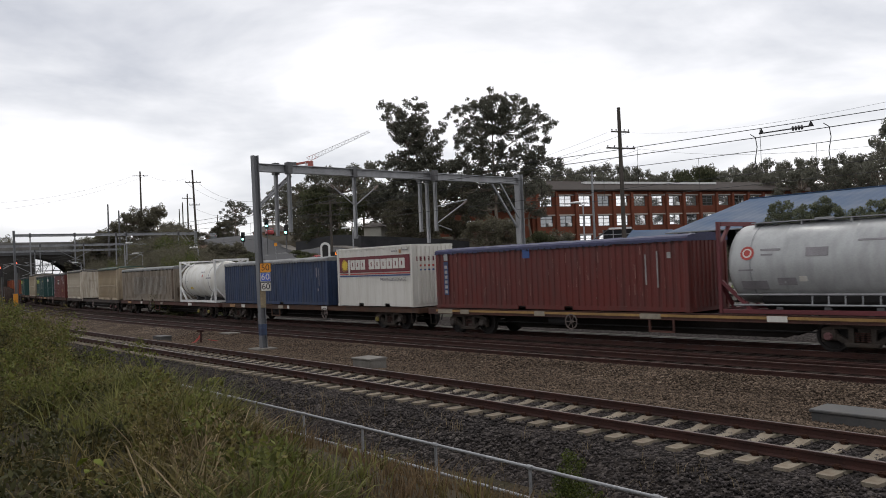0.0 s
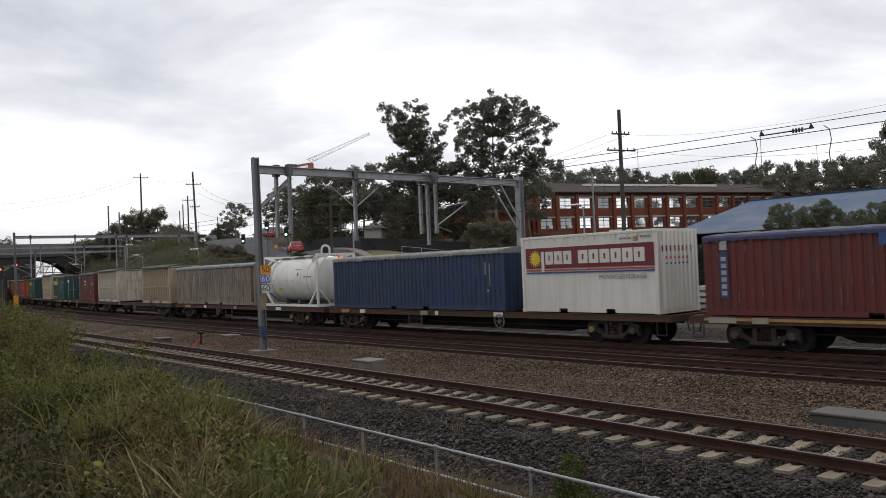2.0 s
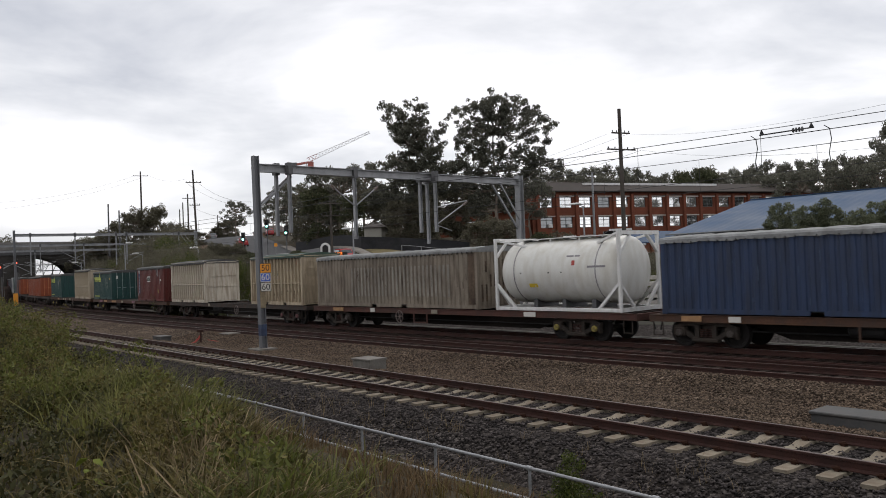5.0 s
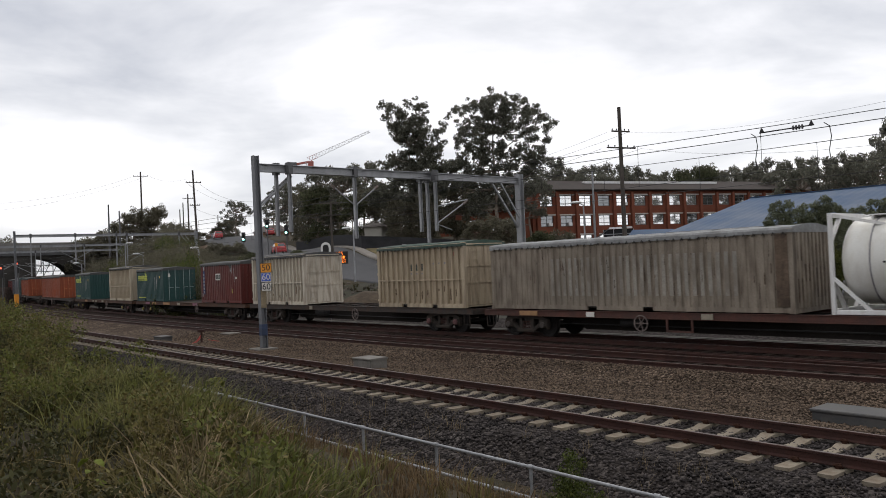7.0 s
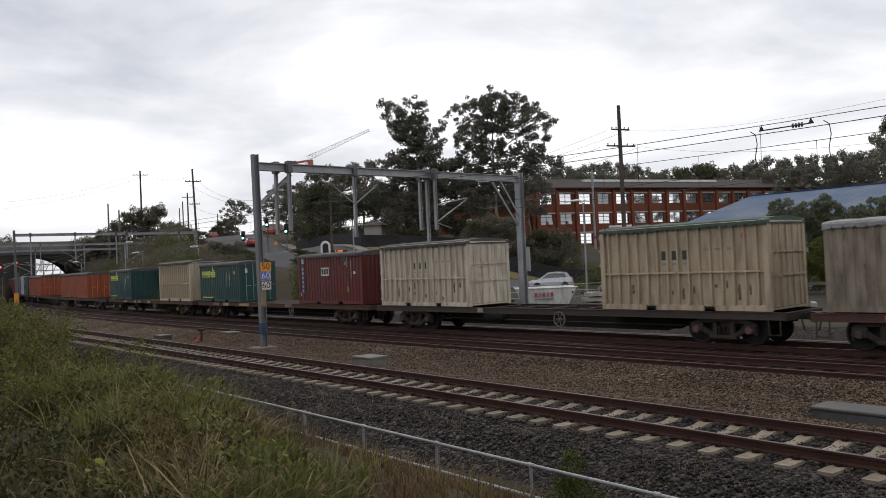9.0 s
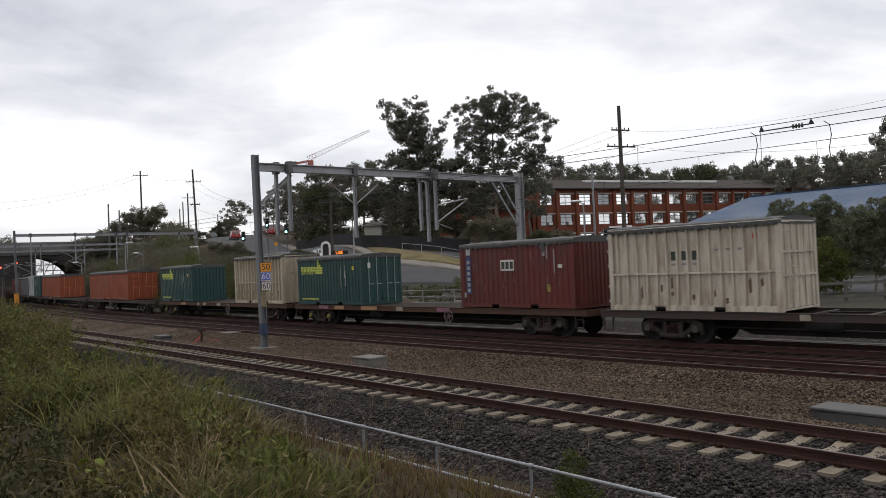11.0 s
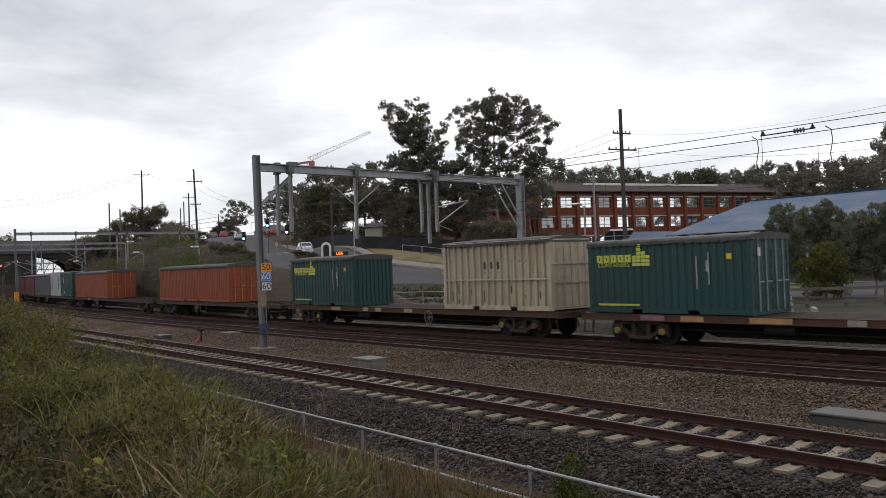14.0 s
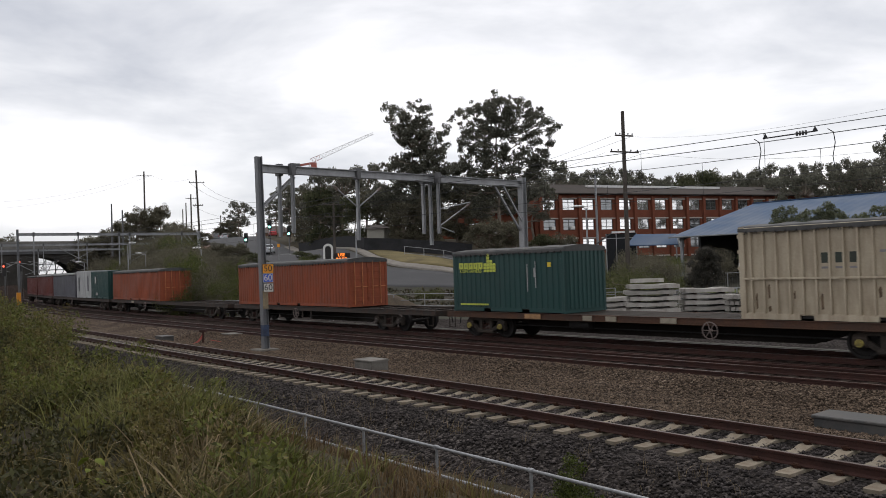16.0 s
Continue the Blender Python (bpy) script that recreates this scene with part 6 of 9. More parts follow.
# ---- buildings ----
def brick_school():
    """Long three-storey brick block with piers, floor bands, paned windows and a hipped metal roof."""
    m = pose(15.31, 134.30, 0, 0, 0, math.degrees(math.atan2(1.57, 3.524)))
    ob = thing("brick_building", "long red-brick three-storey block with bright windows and a grey roof", "building", m)
    brick = surface("red_brick", (0.155, 0.055, 0.034), 0.9, 0, 0.22, 0.3, 9, 0.2, (0.16, 0.06, 0.04), 0.4, (0.5, 0.5, 0.5))
    band = surface("pale_band", (0.38, 0.35, 0.32), 0.8, 0, 0.15, 0.5, 10, 0.1)
    roofm = surface("grey_roof", (0.052, 0.044, 0.040), 0.95, 0, 0.2, 0.3, 10, 0.1)
    framem = surface("window_frame_grey", (0.11, 0.11, 0.11), 0.5, 0, 0.05, 2, 10, 0)
    glass = bpy.data.materials.new("window_glass")
    glass.use_nodes = True
    b = glass.node_tree.nodes["Principled BSDF"]
    b.inputs["Roughness"].default_value, b.inputs["Metallic"].default_value = 0.05, 0.9
    b.inputs["Specular IOR Level"].default_value = 1.0
    b.inputs["Coat Weight"].default_value = 1.0
    oi = glass.node_tree.nodes.new("ShaderNodeObjectInfo")
    rp = glass.node_tree.nodes.new("ShaderNodeValToRGB")
    rp.color_ramp.elements[0].color, rp.color_ramp.elements[1].color = (0.16, 0.17, 0.18, 1), (0.95, 0.96, 0.97, 1)
    rp.color_ramp.elements[0].position, rp.color_ramp.elements[1].position = 0.05, 0.55
    glass.node_tree.links.new(oi.outputs["Random"], rp.inputs[0])
    glass.node_tree.links.new(rp.outputs[0], b.inputs["Base Color"])
    bay, n, floors, lo = 3.86, 17, (2.7, 6.05, 9.4, 12.8), 0.5
    top = 14.55
    L = bay * n + 1.2
    # wall in strips round the openings, so that each window sits in a real recess
    ww, wh, t = 2.45, 1.85, 0.45
    for j, zc in enumerate(floors):
        z_under = lo if j == 0 else floors[j - 1] + wh / 2
        part("spandrel", Geo().box((0, 0, z_under), (L, t, zc - wh / 2)), brick, ob)
    part("spandrel", Geo().box((0, 0, floors[-1] + wh / 2), (L, t, top)), brick, ob)
    pier = {}
    for j, zc in enumerate(floors):
        for k in range(n + 1):
            x0 = 0 if k == 0 else 0.6 + (k - 1) * bay + bay / 2 + ww / 2
            x1 = L if k == n else 0.6 + k * bay + bay / 2 - ww / 2
            part("wall_pier", Geo().box((x0, 0.0, zc - wh / 2), (x1, t, zc + wh / 2)), brick, ob)
    pilaster = Geo().box((-0.26, -0.50, lo), (0.26, 0.0, top - 0.3), cham=0.02).mesh("pilaster", brick)
    for k in range(n + 1):
        part("pilaster", pilaster, brick, ob).location = (0.6 + k * bay, 0, 0)
    for zc in floors:
        part("floor_band", Geo().box((0.2, -0.06, zc + wh / 2 + 0.02), (L - 0.2, -0.003, zc + wh / 2 + 0.24)), band, ob)
    # one welded grid of bars round six panes
    gx = [-ww / 2, -ww / 2 + 0.09, -0.05, 0.05, ww / 2 - 0.09, ww / 2]
    gz = [-wh / 2, -wh / 2 + 0.09, -0.42, -0.34, 0.34, 0.42, wh / 2 - 0.09, wh / 2]
    fg = Geo()
    nz = len(gz)
    for yy in (0.10, 0.18):
        fg.v += [(x, yy, z) for x in gx for z in gz]
    off = len(gx) * nz
    solid = {(i, j) for i in range(len(gx) - 1) for j in range(nz - 1) if i % 2 == 0 or j % 2 == 0}
    for i, j in solid:
        q = [i * nz + j, (i + 1) * nz + j, (i + 1) * nz + j + 1, i * nz + j + 1]
        fg.f += [tuple(q), tuple(k + off for k in reversed(q))]
        for (di, dj), (e0, e1) in (((0, -1), (q[0], q[1])), ((1, 0), (q[1], q[2])), ((0, 1), (q[2], q[3])), ((-1, 0), (q[3], q[0]))):
            if (i + di, j + dj) not in solid:
                fg.f.append((e1, e0, e0 + off, e1 + off))
    fmesh = fg.mesh("window_frame", framem)
    pmesh = Geo().box((-ww / 2 + 0.08, 0.13, -wh / 2 + 0.08), (ww / 2 - 0.08, 0.15, wh / 2 - 0.08)).mesh("pane", glass)
    # near-black colour that stands for the shade of unlit rooms
    dark = surface("unlit_room_tone", (0.03, 0.03, 0.03), 0.9, 0, 0.1, 1, 5, 0)
    rng = random.Random(8)
    for zc in floors:
        for k in range(n):
            w = part("window", fmesh, framem, ob, "grey-framed window with bright panes")
            w.location = (0.6 + k * bay + bay / 2 - 0.10, 0, zc)
            part("pane", pmesh, glass, w)
            if rng.random() < 0.16 and zc < 13:
                part("air_conditioner", Geo().box((0.2, -0.35, -0.85), (0.95, 0.1, -0.3), cham=0.03), M_WHITE, w, "white window air conditioner")
    # added solid block behind the openings in place of shaded rooms
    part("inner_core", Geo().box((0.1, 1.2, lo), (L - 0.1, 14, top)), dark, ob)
    part("end_wall", Geo().box((-0.3, 0.0, lo), (0.0, 15, top)), brick, ob)
    for k in (2, 7, 12):
        part("downpipe", Geo().rod((0.6 + k * bay + 0.45, -0.1, lo), (0.6 + k * bay + 0.45, -0.1, top), 0.07, 8), framem, ob)
    part("gutter", Geo().box((-0.6, -0.75, top - 0.02), (L + 0.6, -0.5, top + 0.2), cham=0.04), roofm, ob)
    g = Geo()
    e = [(-0.7, -0.7, top + 0.15), (L + 0.7, -0.7, top + 0.15), (L + 0.7, 15.5, top + 0.15), (-0.7, 15.5, top + 0.15), (4.0, 7.4, top + 2.5), (L - 6.0, 7.4, top + 2.5)]
    g.add(e + [(x, y, z - 0.15) for x, y, z in e[:4]], [(0, 1, 5, 4), (1, 2, 5), (2, 3, 4, 5), (3, 0, 4), (0, 6, 7, 1), (1, 7, 8, 2), (2, 8, 9, 3), (3, 9, 6, 0), (9, 8, 7, 6)])
    part("roof", g, roofm, ob, "grey hipped metal roof")
    part("skylight_strip", Geo().box((13.5, 4.6, top + 1.75), (L - 23, 5.6, top + 2.15)), M_WHITE, ob, "pale skylight strip")
    # lower wing nearer the trees
    ob2 = thing("brick_building", "red-brick wing half hidden behind trees", "building", pose(1.51, 128.00, 0, 0, 0, 8))
    part("wall", Geo().box((-2, 0, 1.0), (12.8, 9, 11.2)), brick, ob2)
    part("roof", Geo().add([(-2.6, -0.6, 11.2), (13.3, -0.6, 11.2), (13.3, 9.6, 11.2), (-2.6, 9.6, 11.2), (1, 4.5, 13.2), (9.5, 4.5, 13.2)], [(0, 1, 5, 4), (1, 2, 5), (2, 3, 4, 5), (3, 0, 4), (3, 2, 1, 0)]), roofm, ob2)
    for k in range(4):
        for z in (5.2, 8.8):
            w = part("window", fmesh, framem, ob2, "grey-framed window with bright panes")
            w.location = (0.2 + k * 3.3, -0.2, z)
            part("pane", pmesh, glass, w)
    return brick, glass, fmesh, pmesh, framem


BRICK, GLASS, FRAME_MESH, PANE_MESH, FRAME_MAT = brick_school()


def blue_hall():
    """Open-sided hall under a large low blue metal roof on steel posts."""
    m = pose(25.4, 91.6, 0, 0, 0, math.degrees(math.atan2(-0.758, 0.652)))
    ob = thing("blue_roofed_hall", "open hall with a wide blue metal roof on grey posts", "building", m)
    blue = surface("blue_roof_sheet", (0.032, 0.064, 0.122), 0.75, 0.0, 0.12, 0.25, 8, 0.1)
    L, W, ze, zr = 62.0, 38.0, 5.45, 9.75
    for y0, y1, z0, z1 in ((0, W / 2, ze, zr), (W / 2, W, zr, ze)):
        g = Geo()
        n = 120
        rows = []
        for k in range(n + 1):
            x = L * k / n
            b = 0.03 if k % 2 else 0.0
            rows.append([(x, y0, z0 + b), (x, (y0 + y1) / 2, (z0 + z1) / 2 + b), (x, y1, z1 + b), (x, y1, z1 - 0.1), (x, y0, z0 - 0.1)])
        g.sheet(rows)
        part("roof_slope", g, blue, ob)
    part("gutter", Geo().box((0, -0.25, ze - 0.14), (L, 0.0, ze + 0.02), cham=0.03), surface("pale_gutter", (0.16, 0.17, 0.18), 0.5, 0, 0.1, 1, 10, 0), ob, "grey gutter")
    part("ridge_cap", Geo().box((0, W / 2 - 0.3, zr + 0.02), (L, W / 2 + 0.3, zr + 0.12)), blue, ob)
    for k in range(9):
        part("post", Geo().box((1.0 + k * 7.2, 0.5, -1.0), (1.3 + k * 7.2, 0.8, ze - 0.1)), M_STEEL, ob)
        part("rafter", Geo().bar((1.15 + k * 7.2, 0.3, ze - 0.35), (1.15 + k * 7.2, W / 2, zr - 0.35), 0.15, 0.35), M_STEELD, ob)
    part("back_wall", Geo().box((0, W * 0.45, -0.5), (L, W * 0.45 + 0.3, 8.6)), surface("dark_cladding", (0.035, 0.035, 0.037), 0.8, 0, 0.2, 0.5, 8, 0.1), ob, "dark back wall")
    part("side_wall", Geo().box((0.1, W * 0.15, -0.5), (0.4, W * 0.45, 6.0)), surface("dark_cladding", (0.035, 0.035, 0.037)), ob)
    part("hall_floor", Geo().box((-1, -1.0, -0.4), (L, W * 0.45, 0.12)), M_PATH, ob)
    part("notice_board", Geo().box((12.0, 8.0, 3.0), (14.2, 8.1, 4.4)), M_PATH, ob, "pale notice board")
    # entrance awning
    aw = thing("entrance_awning", "small blue awning with a white fascia by the hall", "awning", pose(20.0, 97.00, 0, 0, 0, -12))
    zz = 6.39
    part("fascia", Geo().box((0.0, -0.1, zz - 0.10), (2.7, 0.1, zz + 0.12)), M_WHITE, aw, "white fascia")
    dim = surface("dim_glazing", (0.022, 0.023, 0.025), 0.85, 0, 0.15, 1, 8, 0)
    part("glazing", Geo().box((-0.7, 0.15, -0.5), (2.9, 3.0, zz - 0.14)), dim, aw, "dim glazed front")
    for x in (-0.68, 0.5, 1.7, 2.85):
        part("mullion", Geo().box((x - 0.05, 0.06, -0.5), (x + 0.05, 0.14, zz - 0.14)), M_STEEL, aw)
    part("transom", Geo().box((-0.7, 0.05, zz - 0.75), (2.9, 0.055 + 0.08, zz - 0.66)), M_STEEL, aw)
    part("hip", Geo().add([(-1.9, -0.2, zz - 1.25), (0.0, -0.1, zz + 0.05), (0.0, 2.6, zz + 0.05), (-1.9, 2.6, zz - 1.25), (-1.9, -0.2, zz - 1.37), (0.0, -0.1, zz - 0.07), (0.0, 2.6, zz - 0.07), (-1.9, 2.6, zz - 1.37)],
                          [(0, 1, 2, 3), (7, 6, 5, 4), (0, 4, 5, 1), (1, 5, 6, 2), (2, 6, 7, 3), (3, 7, 4, 0)]), M_STEELD, aw, "dark sloping side of the porch roof")
    slope = [(2.75, 0.0, zz - 0.30), (7.4, -0.6, zz - 0.45), (7.4, -3.2, zz - 1.75), (1.6, -2.6, zz - 1.65)]
    part("awning_roof", Geo().add(slope + [(x, y, z - 0.1) for x, y, z in slope], [(0, 1, 2, 3), (7, 6, 5, 4), (0, 4, 5, 1), (1, 5, 6, 2), (2, 6, 7, 3), (3, 7, 4, 0)]), blue, aw, "blue metal awning roof")
    for x, y in ((1.8, -2.4), (7.2, -3.0)):
        part("awning_post", Geo().box((x - 0.08, y - 0.08, -0.5), (x + 0.08, y + 0.08, zz - 1.75)), M_STEEL, aw)


blue_hall()


def cottage(x, y, z, turn, w, d, h, wall, label):
    ob = thing("house", label, "house", pose(x, y, z, 0, 0, turn), "houses on the hill")
    rf = surface("house_roof", (0.085, 0.072, 0.066), 0.8, 0, 0.2, 0.6, 10, 0.1)
    part("wall", Geo().box((-w / 2, -d / 2, -1.0), (w / 2, d / 2, h)), wall, ob)
    part("roof", Geo().add([(-w / 2 - 0.4, -d / 2 - 0.4, h - 0.1), (w / 2 + 0.4, -d / 2 - 0.4, h - 0.1), (w / 2 + 0.4, d / 2 + 0.4, h - 0.1), (-w / 2 - 0.4, d / 2 + 0.4, h - 0.1), (-w / 4, 0, h + 0.22 * w), (w / 4, 0, h + 0.22 * w)],
                           [(0, 1, 5, 4), (1, 2, 5), (2, 3, 4, 5), (3, 0, 4), (3, 2, 1, 0)]), rf, ob)


M_WEATHERB = surface("weatherboard", (0.27, 0.26, 0.225), 0.7, 0, 0.12, 0.5, 12, 0.1)
cottage(-8.75, 107.00, 6.85, -8, 2.3, 4, 1.45, M_WEATHERB, "pale weatherboard cottage behind the trees")
M_TANWALL = surface("tan_brick", (0.17, 0.105, 0.075), 0.9, 0, 0.2, 0.5, 12, 0.1)
for hx0, hy0, turn0, w0, lab0 in ((-61.0, 222.0, 12, 9.0, "tan brick house with a grey roof on the hilltop"), (-47.5, 226.0, -10, 11.0, "low tan brick house behind the hill road")):
    cottage(hx0, hy0, land_at(hx0, hy0), turn0, w0 * 0.8, 6, 1.7, M_TANWALL, lab0)


def road_bridge():
    """Concrete road bridge over the tracks with girders, parapet and an arch of light beneath."""
    base, a = along(MAIN, -150, -4, 0)
    ob = thing("road_bridge", "grey concrete road bridge over the tracks far down the line", "bridge", pose(base.x, base.y, 0, 0, 0, math.degrees(a) + 96), kind="structure")
    conc = surface("bridge_concrete", (0.16, 0.155, 0.145), 0.9, 0, 0.2, 0.3, 8, 0.2, (0.12, 0.11, 0.10), 0.5, (0.5, 0.5, 0.2))
    part("deck", Geo().box((-32, -4, 9.0), (34, 4, 9.7), cham=0.05), conc, ob)
    for y in (-4.0, 3.8):
        part("parapet", Geo().box((-32, y, 9.7), (34, y + 0.2, 10.6)), conc, ob)
    for y in (-3.2, -1.1, 1.1, 3.2):
        part("girder", Geo().beam((-32, y, 8.55), (34, y, 8.55), 0.5, 0.9, 0.1), M_STEELD, ob)
    # abutment wall with an arched way through
    g, n = Geo(), 18
    half, zc = 7.6, 1.8
    pts = [(half * math.cos(math.pi * k / n) + 7.0, zc + 5.8 * math.sin(math.pi * k / n)) for k in range(n + 1)]
    top = [(5.5 + (half + 26) * (1 - 2 * k / n), 8.4) for k in range(n + 1)]
    rows = []
    for (x0, z0), (x1, z1) in zip(pts, top):
        rows.append([(x0, -3, z0), (x1, -3, z1), (x1, 3, z1), (x0, 3, z0)])
    g.sheet(rows)
    part("arch_wall", g, surface("sooty_stone", (0.045, 0.042, 0.038), 0.95, 0, 0.3, 0.4, 8, 0.3), ob, "sooty arched wall")
    part("abutment", Geo().box((14.6, -3, -0.5), (38.5, 3, 2.2)), MATS["sooty_stone"], ob)
    part("abutment", Geo().box((-29.5, -3.05, -0.5), (7.4, 3.05, 8.3)), MATS["sooty_stone"], ob)
    g = Geo()
    for k in range(9):
        g.rod((-2.6 + k * 1.8, 3.4, -0.2), (-2.6 + k * 1.8, 3.4, 7.2), 0.09, 5)
    for z in (2.2, 3.6, 5.0, 6.2):
        g.rod((-3, 3.4, z), (14, 3.4, z), 0.09, 5)
    for k in range(12):
        g.rod((-3.0 + k * 1.5, 3.3, 2.0), (-0.6 + k * 1.5, 3.3, 7.0), 0.07, 5)
    tagged(part("lattice", g, M_STEELD, ob, "dark lattice under the bridge"), kind="stuff")


road_bridge()


def ribbon(name, pts, width, mt, label, lift=0.05, category="road"):
    """A strip of paving laid over the land along a smooth line."""
    p = np.array(pts)
    t = np.linspace(0, len(p) - 1, (len(p) - 1) * 10 + 1)
    x, y = np.interp(t, range(len(p)), p[:, 0]), np.interp(t, range(len(p)), p[:, 1])
    for _ in range(6):
        x[1:-1] = (x[:-2] + 2 * x[1:-1] + x[2:]) / 4
        y[1:-1] = (y[:-2] + 2 * y[1:-1] + y[2:]) / 4
    wide = np.interp(t, range(len(p)), width if isinstance(width, (list, tuple)) else [width] * len(p))
    g, rows = Geo(), []
    for k in range(len(x)):
        j, i = min(k + 1, len(x) - 1), max(k - 1, 0)
        d = Vector((x[j] - x[i], y[j] - y[i], 0)).normalized()
        q = Vector((-d.y, d.x, 0))
        row = []
        for w in np.linspace(-wide[k] / 2, wide[k] / 2, 7):
            v = Vector((x[k], y[k], 0)) + q * w
            row.append((v.x, v.y, land_at(v.x, v.y) + lift))
        row = [(row[0][0], row[0][1], row[0][2] - 0.3)] + row + [(row[-1][0], row[-1][1], row[-1][2] - 0.3)]
        rows.append(row)
    g.sheet(rows)
    return solo(name, g, mt, label, category, kind="structure", smooth=True)


ROAD_LINE = [(60, 61), (30, 68.5), (14, 72.4), (3, 73.2), (-4, 73.8), (-8.8, 77), (-12.6, 84), (-15.9, 92.5), (-21, 106), (-26.5, 121), (-33, 138), (-42, 160), (-52, 190), (-62, 225)]
ribbon("road", ROAD_LINE, [6, 6, 5.6, 5.4, 7.0, 8.2, 9.0, 9.6, 10.5, 11, 12, 12.5, 12.5, 12.5], M_ASPHALT, "grey asphalt road curving up the hill")
ribbon("footpath", [(2.2, 76.9), (0.5, 77.2), (-2, 78.0), (-4.6, 80.0), (-7.6, 85.2), (-10.3, 93.8), (-15.2, 108.4), (-20.4, 122), (-27, 139)], [1.7, 1.7, 1.5, 1.1, 0.9, 0.9, 1.2, 1.6, 1.6], M_PATH, "pale concrete footpath beside the road", 0.16, "footpath")
ribbon("verge", [(2.6, 80.9), (0.5, 81.4), (-2.4, 82.8), (-5.0, 86.6), (-7.6, 92.0)], [3, 5, 6, 4.2, 2.6], surface("yellowed_lawn", (0.132, 0.108, 0.054), 0.95, 0, 0.35, 0.5, 22, 0.4), "slope of yellowed grass above the footpath", 0.09, "verge")
ribbon("verge", [(14, 78.6), (8, 79.2), (2.2, 80.0)], 4.6, surface("dull_lawn", (0.092, 0.080, 0.036), 0.95, 0, 0.35, 0.5, 22, 0.4), "strip of dull dry lawn before the dark fence", 0.085, "verge")
ribbon("verge", [(-8.2, 94.4), (-12.9, 107.6), (-17.8, 120.4)], 2.8, surface("russet_grass", (0.098, 0.060, 0.038), 0.95, 0, 0.4, 0.5, 22, 0.4), "strip of russet dry grass below the dark fence", 0.09, "verge")
ribbon("lane_line", ROAD_LINE[6:10], 0.14, surface("worn_road_paint", (0.22, 0.22, 0.21), 0.8, 0, 0.3, 2, 20, 0.05), "worn white line painted along the road", 0.075, "road marking")
ribbon("verge", [(-30.5, 108), (-35.5, 122), (-42, 140), (-51, 163)], 2.4, surface("reddish_soil", (0.105, 0.062, 0.045), 0.95, 0, 0.35, 0.4, 14, 0.3), "strip of bare reddish soil beside the hill road", 0.10, "verge")
ribbon("lawn", [(22.57, 72.00), (26.09, 70.00), (30.09, 68.00)], 6, surface("lawn_grass", (0.085, 0.10, 0.035), 0.95, 0, 0.3, 0.5, 30, 0.4), "strip of green lawn before the hall", 0.08, "lawn")
ribbon("service_path", [tuple(along(MAIN, s, 2.75)[0][:2]) for s in range(34, -125, -6)], 0.24, surface("worn_path", (0.085, 0.08, 0.072), 0.9, 0, 0.35, 0.6, 20, 0.2), "pale narrow service path beyond the train track", 0.05, "footpath")


def low_wall(name, a, b, h, mt, label, thick=0.3, lift=0.0):
    a, b = Vector((*a, 0)), Vector((*b, 0))
    n = max(2, int((b - a).length / 2))
    rows = []
    q = Vector((-(b - a).y, (b - a).x, 0)).normalized() * thick / 2
    for k in range(n + 1):
        p = a.lerp(b, k / n)
        z = land_at(p.x, p.y) + lift
        rows.append([tuple(p - q + Vector((0, 0, z - 0.8))), tuple(p - q + Vector((0, 0, z + h))), tuple(p + q + Vector((0, 0, z + h))), tuple(p + q + Vector((0, 0, z - 0.8)))])
    g = Geo().sheet(rows)
    g.f += [(0, 1, 2, 3), tuple(4 * n + k for k in (3, 2, 1, 0))]
    return solo(name, g, mt, label, "wall", kind="structure")


M_SCREEN = surface("dark_screen", (0.028, 0.028, 0.030), 0.85, 0, 0.35, 0.7, 14, 0.15)
for a_, b_, h_ in (((-22.5, 124.0), (-15.6, 109.0), 1.5), ((-15.6, 109.0), (-9.3, 92.5), 1.5), ((-9.3, 92.5), (3.0, 90.5), 1.45)):
    low_wall("screen_fence", a_, b_, h_, M_SCREEN, "dark screened fence in front of the trees", 0.08)
low_wall("screen_fence", (3.6, 83.0), (17.0, 81.4), 1.45, surface("dark_screen", (0.022, 0.024, 0.028)), "dark screened fence before the brick building", 0.08)


def mesh_fence(a, b, h, label, gap=0.5, rails=2):
    """Tubular or picket fence with posts, rails and thin uprights."""
    a, b = Vector((*a, 0)), Vector((*b, 0))
    ob = thing("railing", label, "fence", group="railings beyond the train")
    n = max(2, round((b - a).length / 2.4))
    pts = []
    for k in range(n + 1):
        p = a.lerp(b, k / n)
        pts.append(Vector((p.x, p.y, land_at(p.x, p.y))))
        part("post", Geo().rod(pts[-1] - Vector((0, 0, 0.3)), pts[-1] + Vector((0, 0, h)), 0.035, 6), M_STEEL, ob)
    for k in range(n):
        for j in range(rails):
            z = h * (1 - 0.75 * j / max(1, rails - 1)) - 0.02
            part("rail", Geo().rod(pts[k] + Vector((0, 0, z)), pts[k + 1] + Vector((0, 0, z)), 0.025, 6, caps=False), M_STEEL, ob)
    if gap:
        g = Geo()
        for k in range(n):
            m = int((pts[k + 1] - pts[k]).length / gap)
            for j in range(1, m):
                p = pts[k].lerp(pts[k + 1], j / m)
                g.rod(p + Vector((0, 0, 0.1)), p + Vector((0, 0, h - 0.05)), 0.010, 4, caps=False)
        tagged(part("uprights", g, M_STEELD, ob), kind="stuff")


mesh_fence((3.62, 56.00), (11.64, 56.00), 1.15, "grey steel railing along the yard", 0.0, 3)


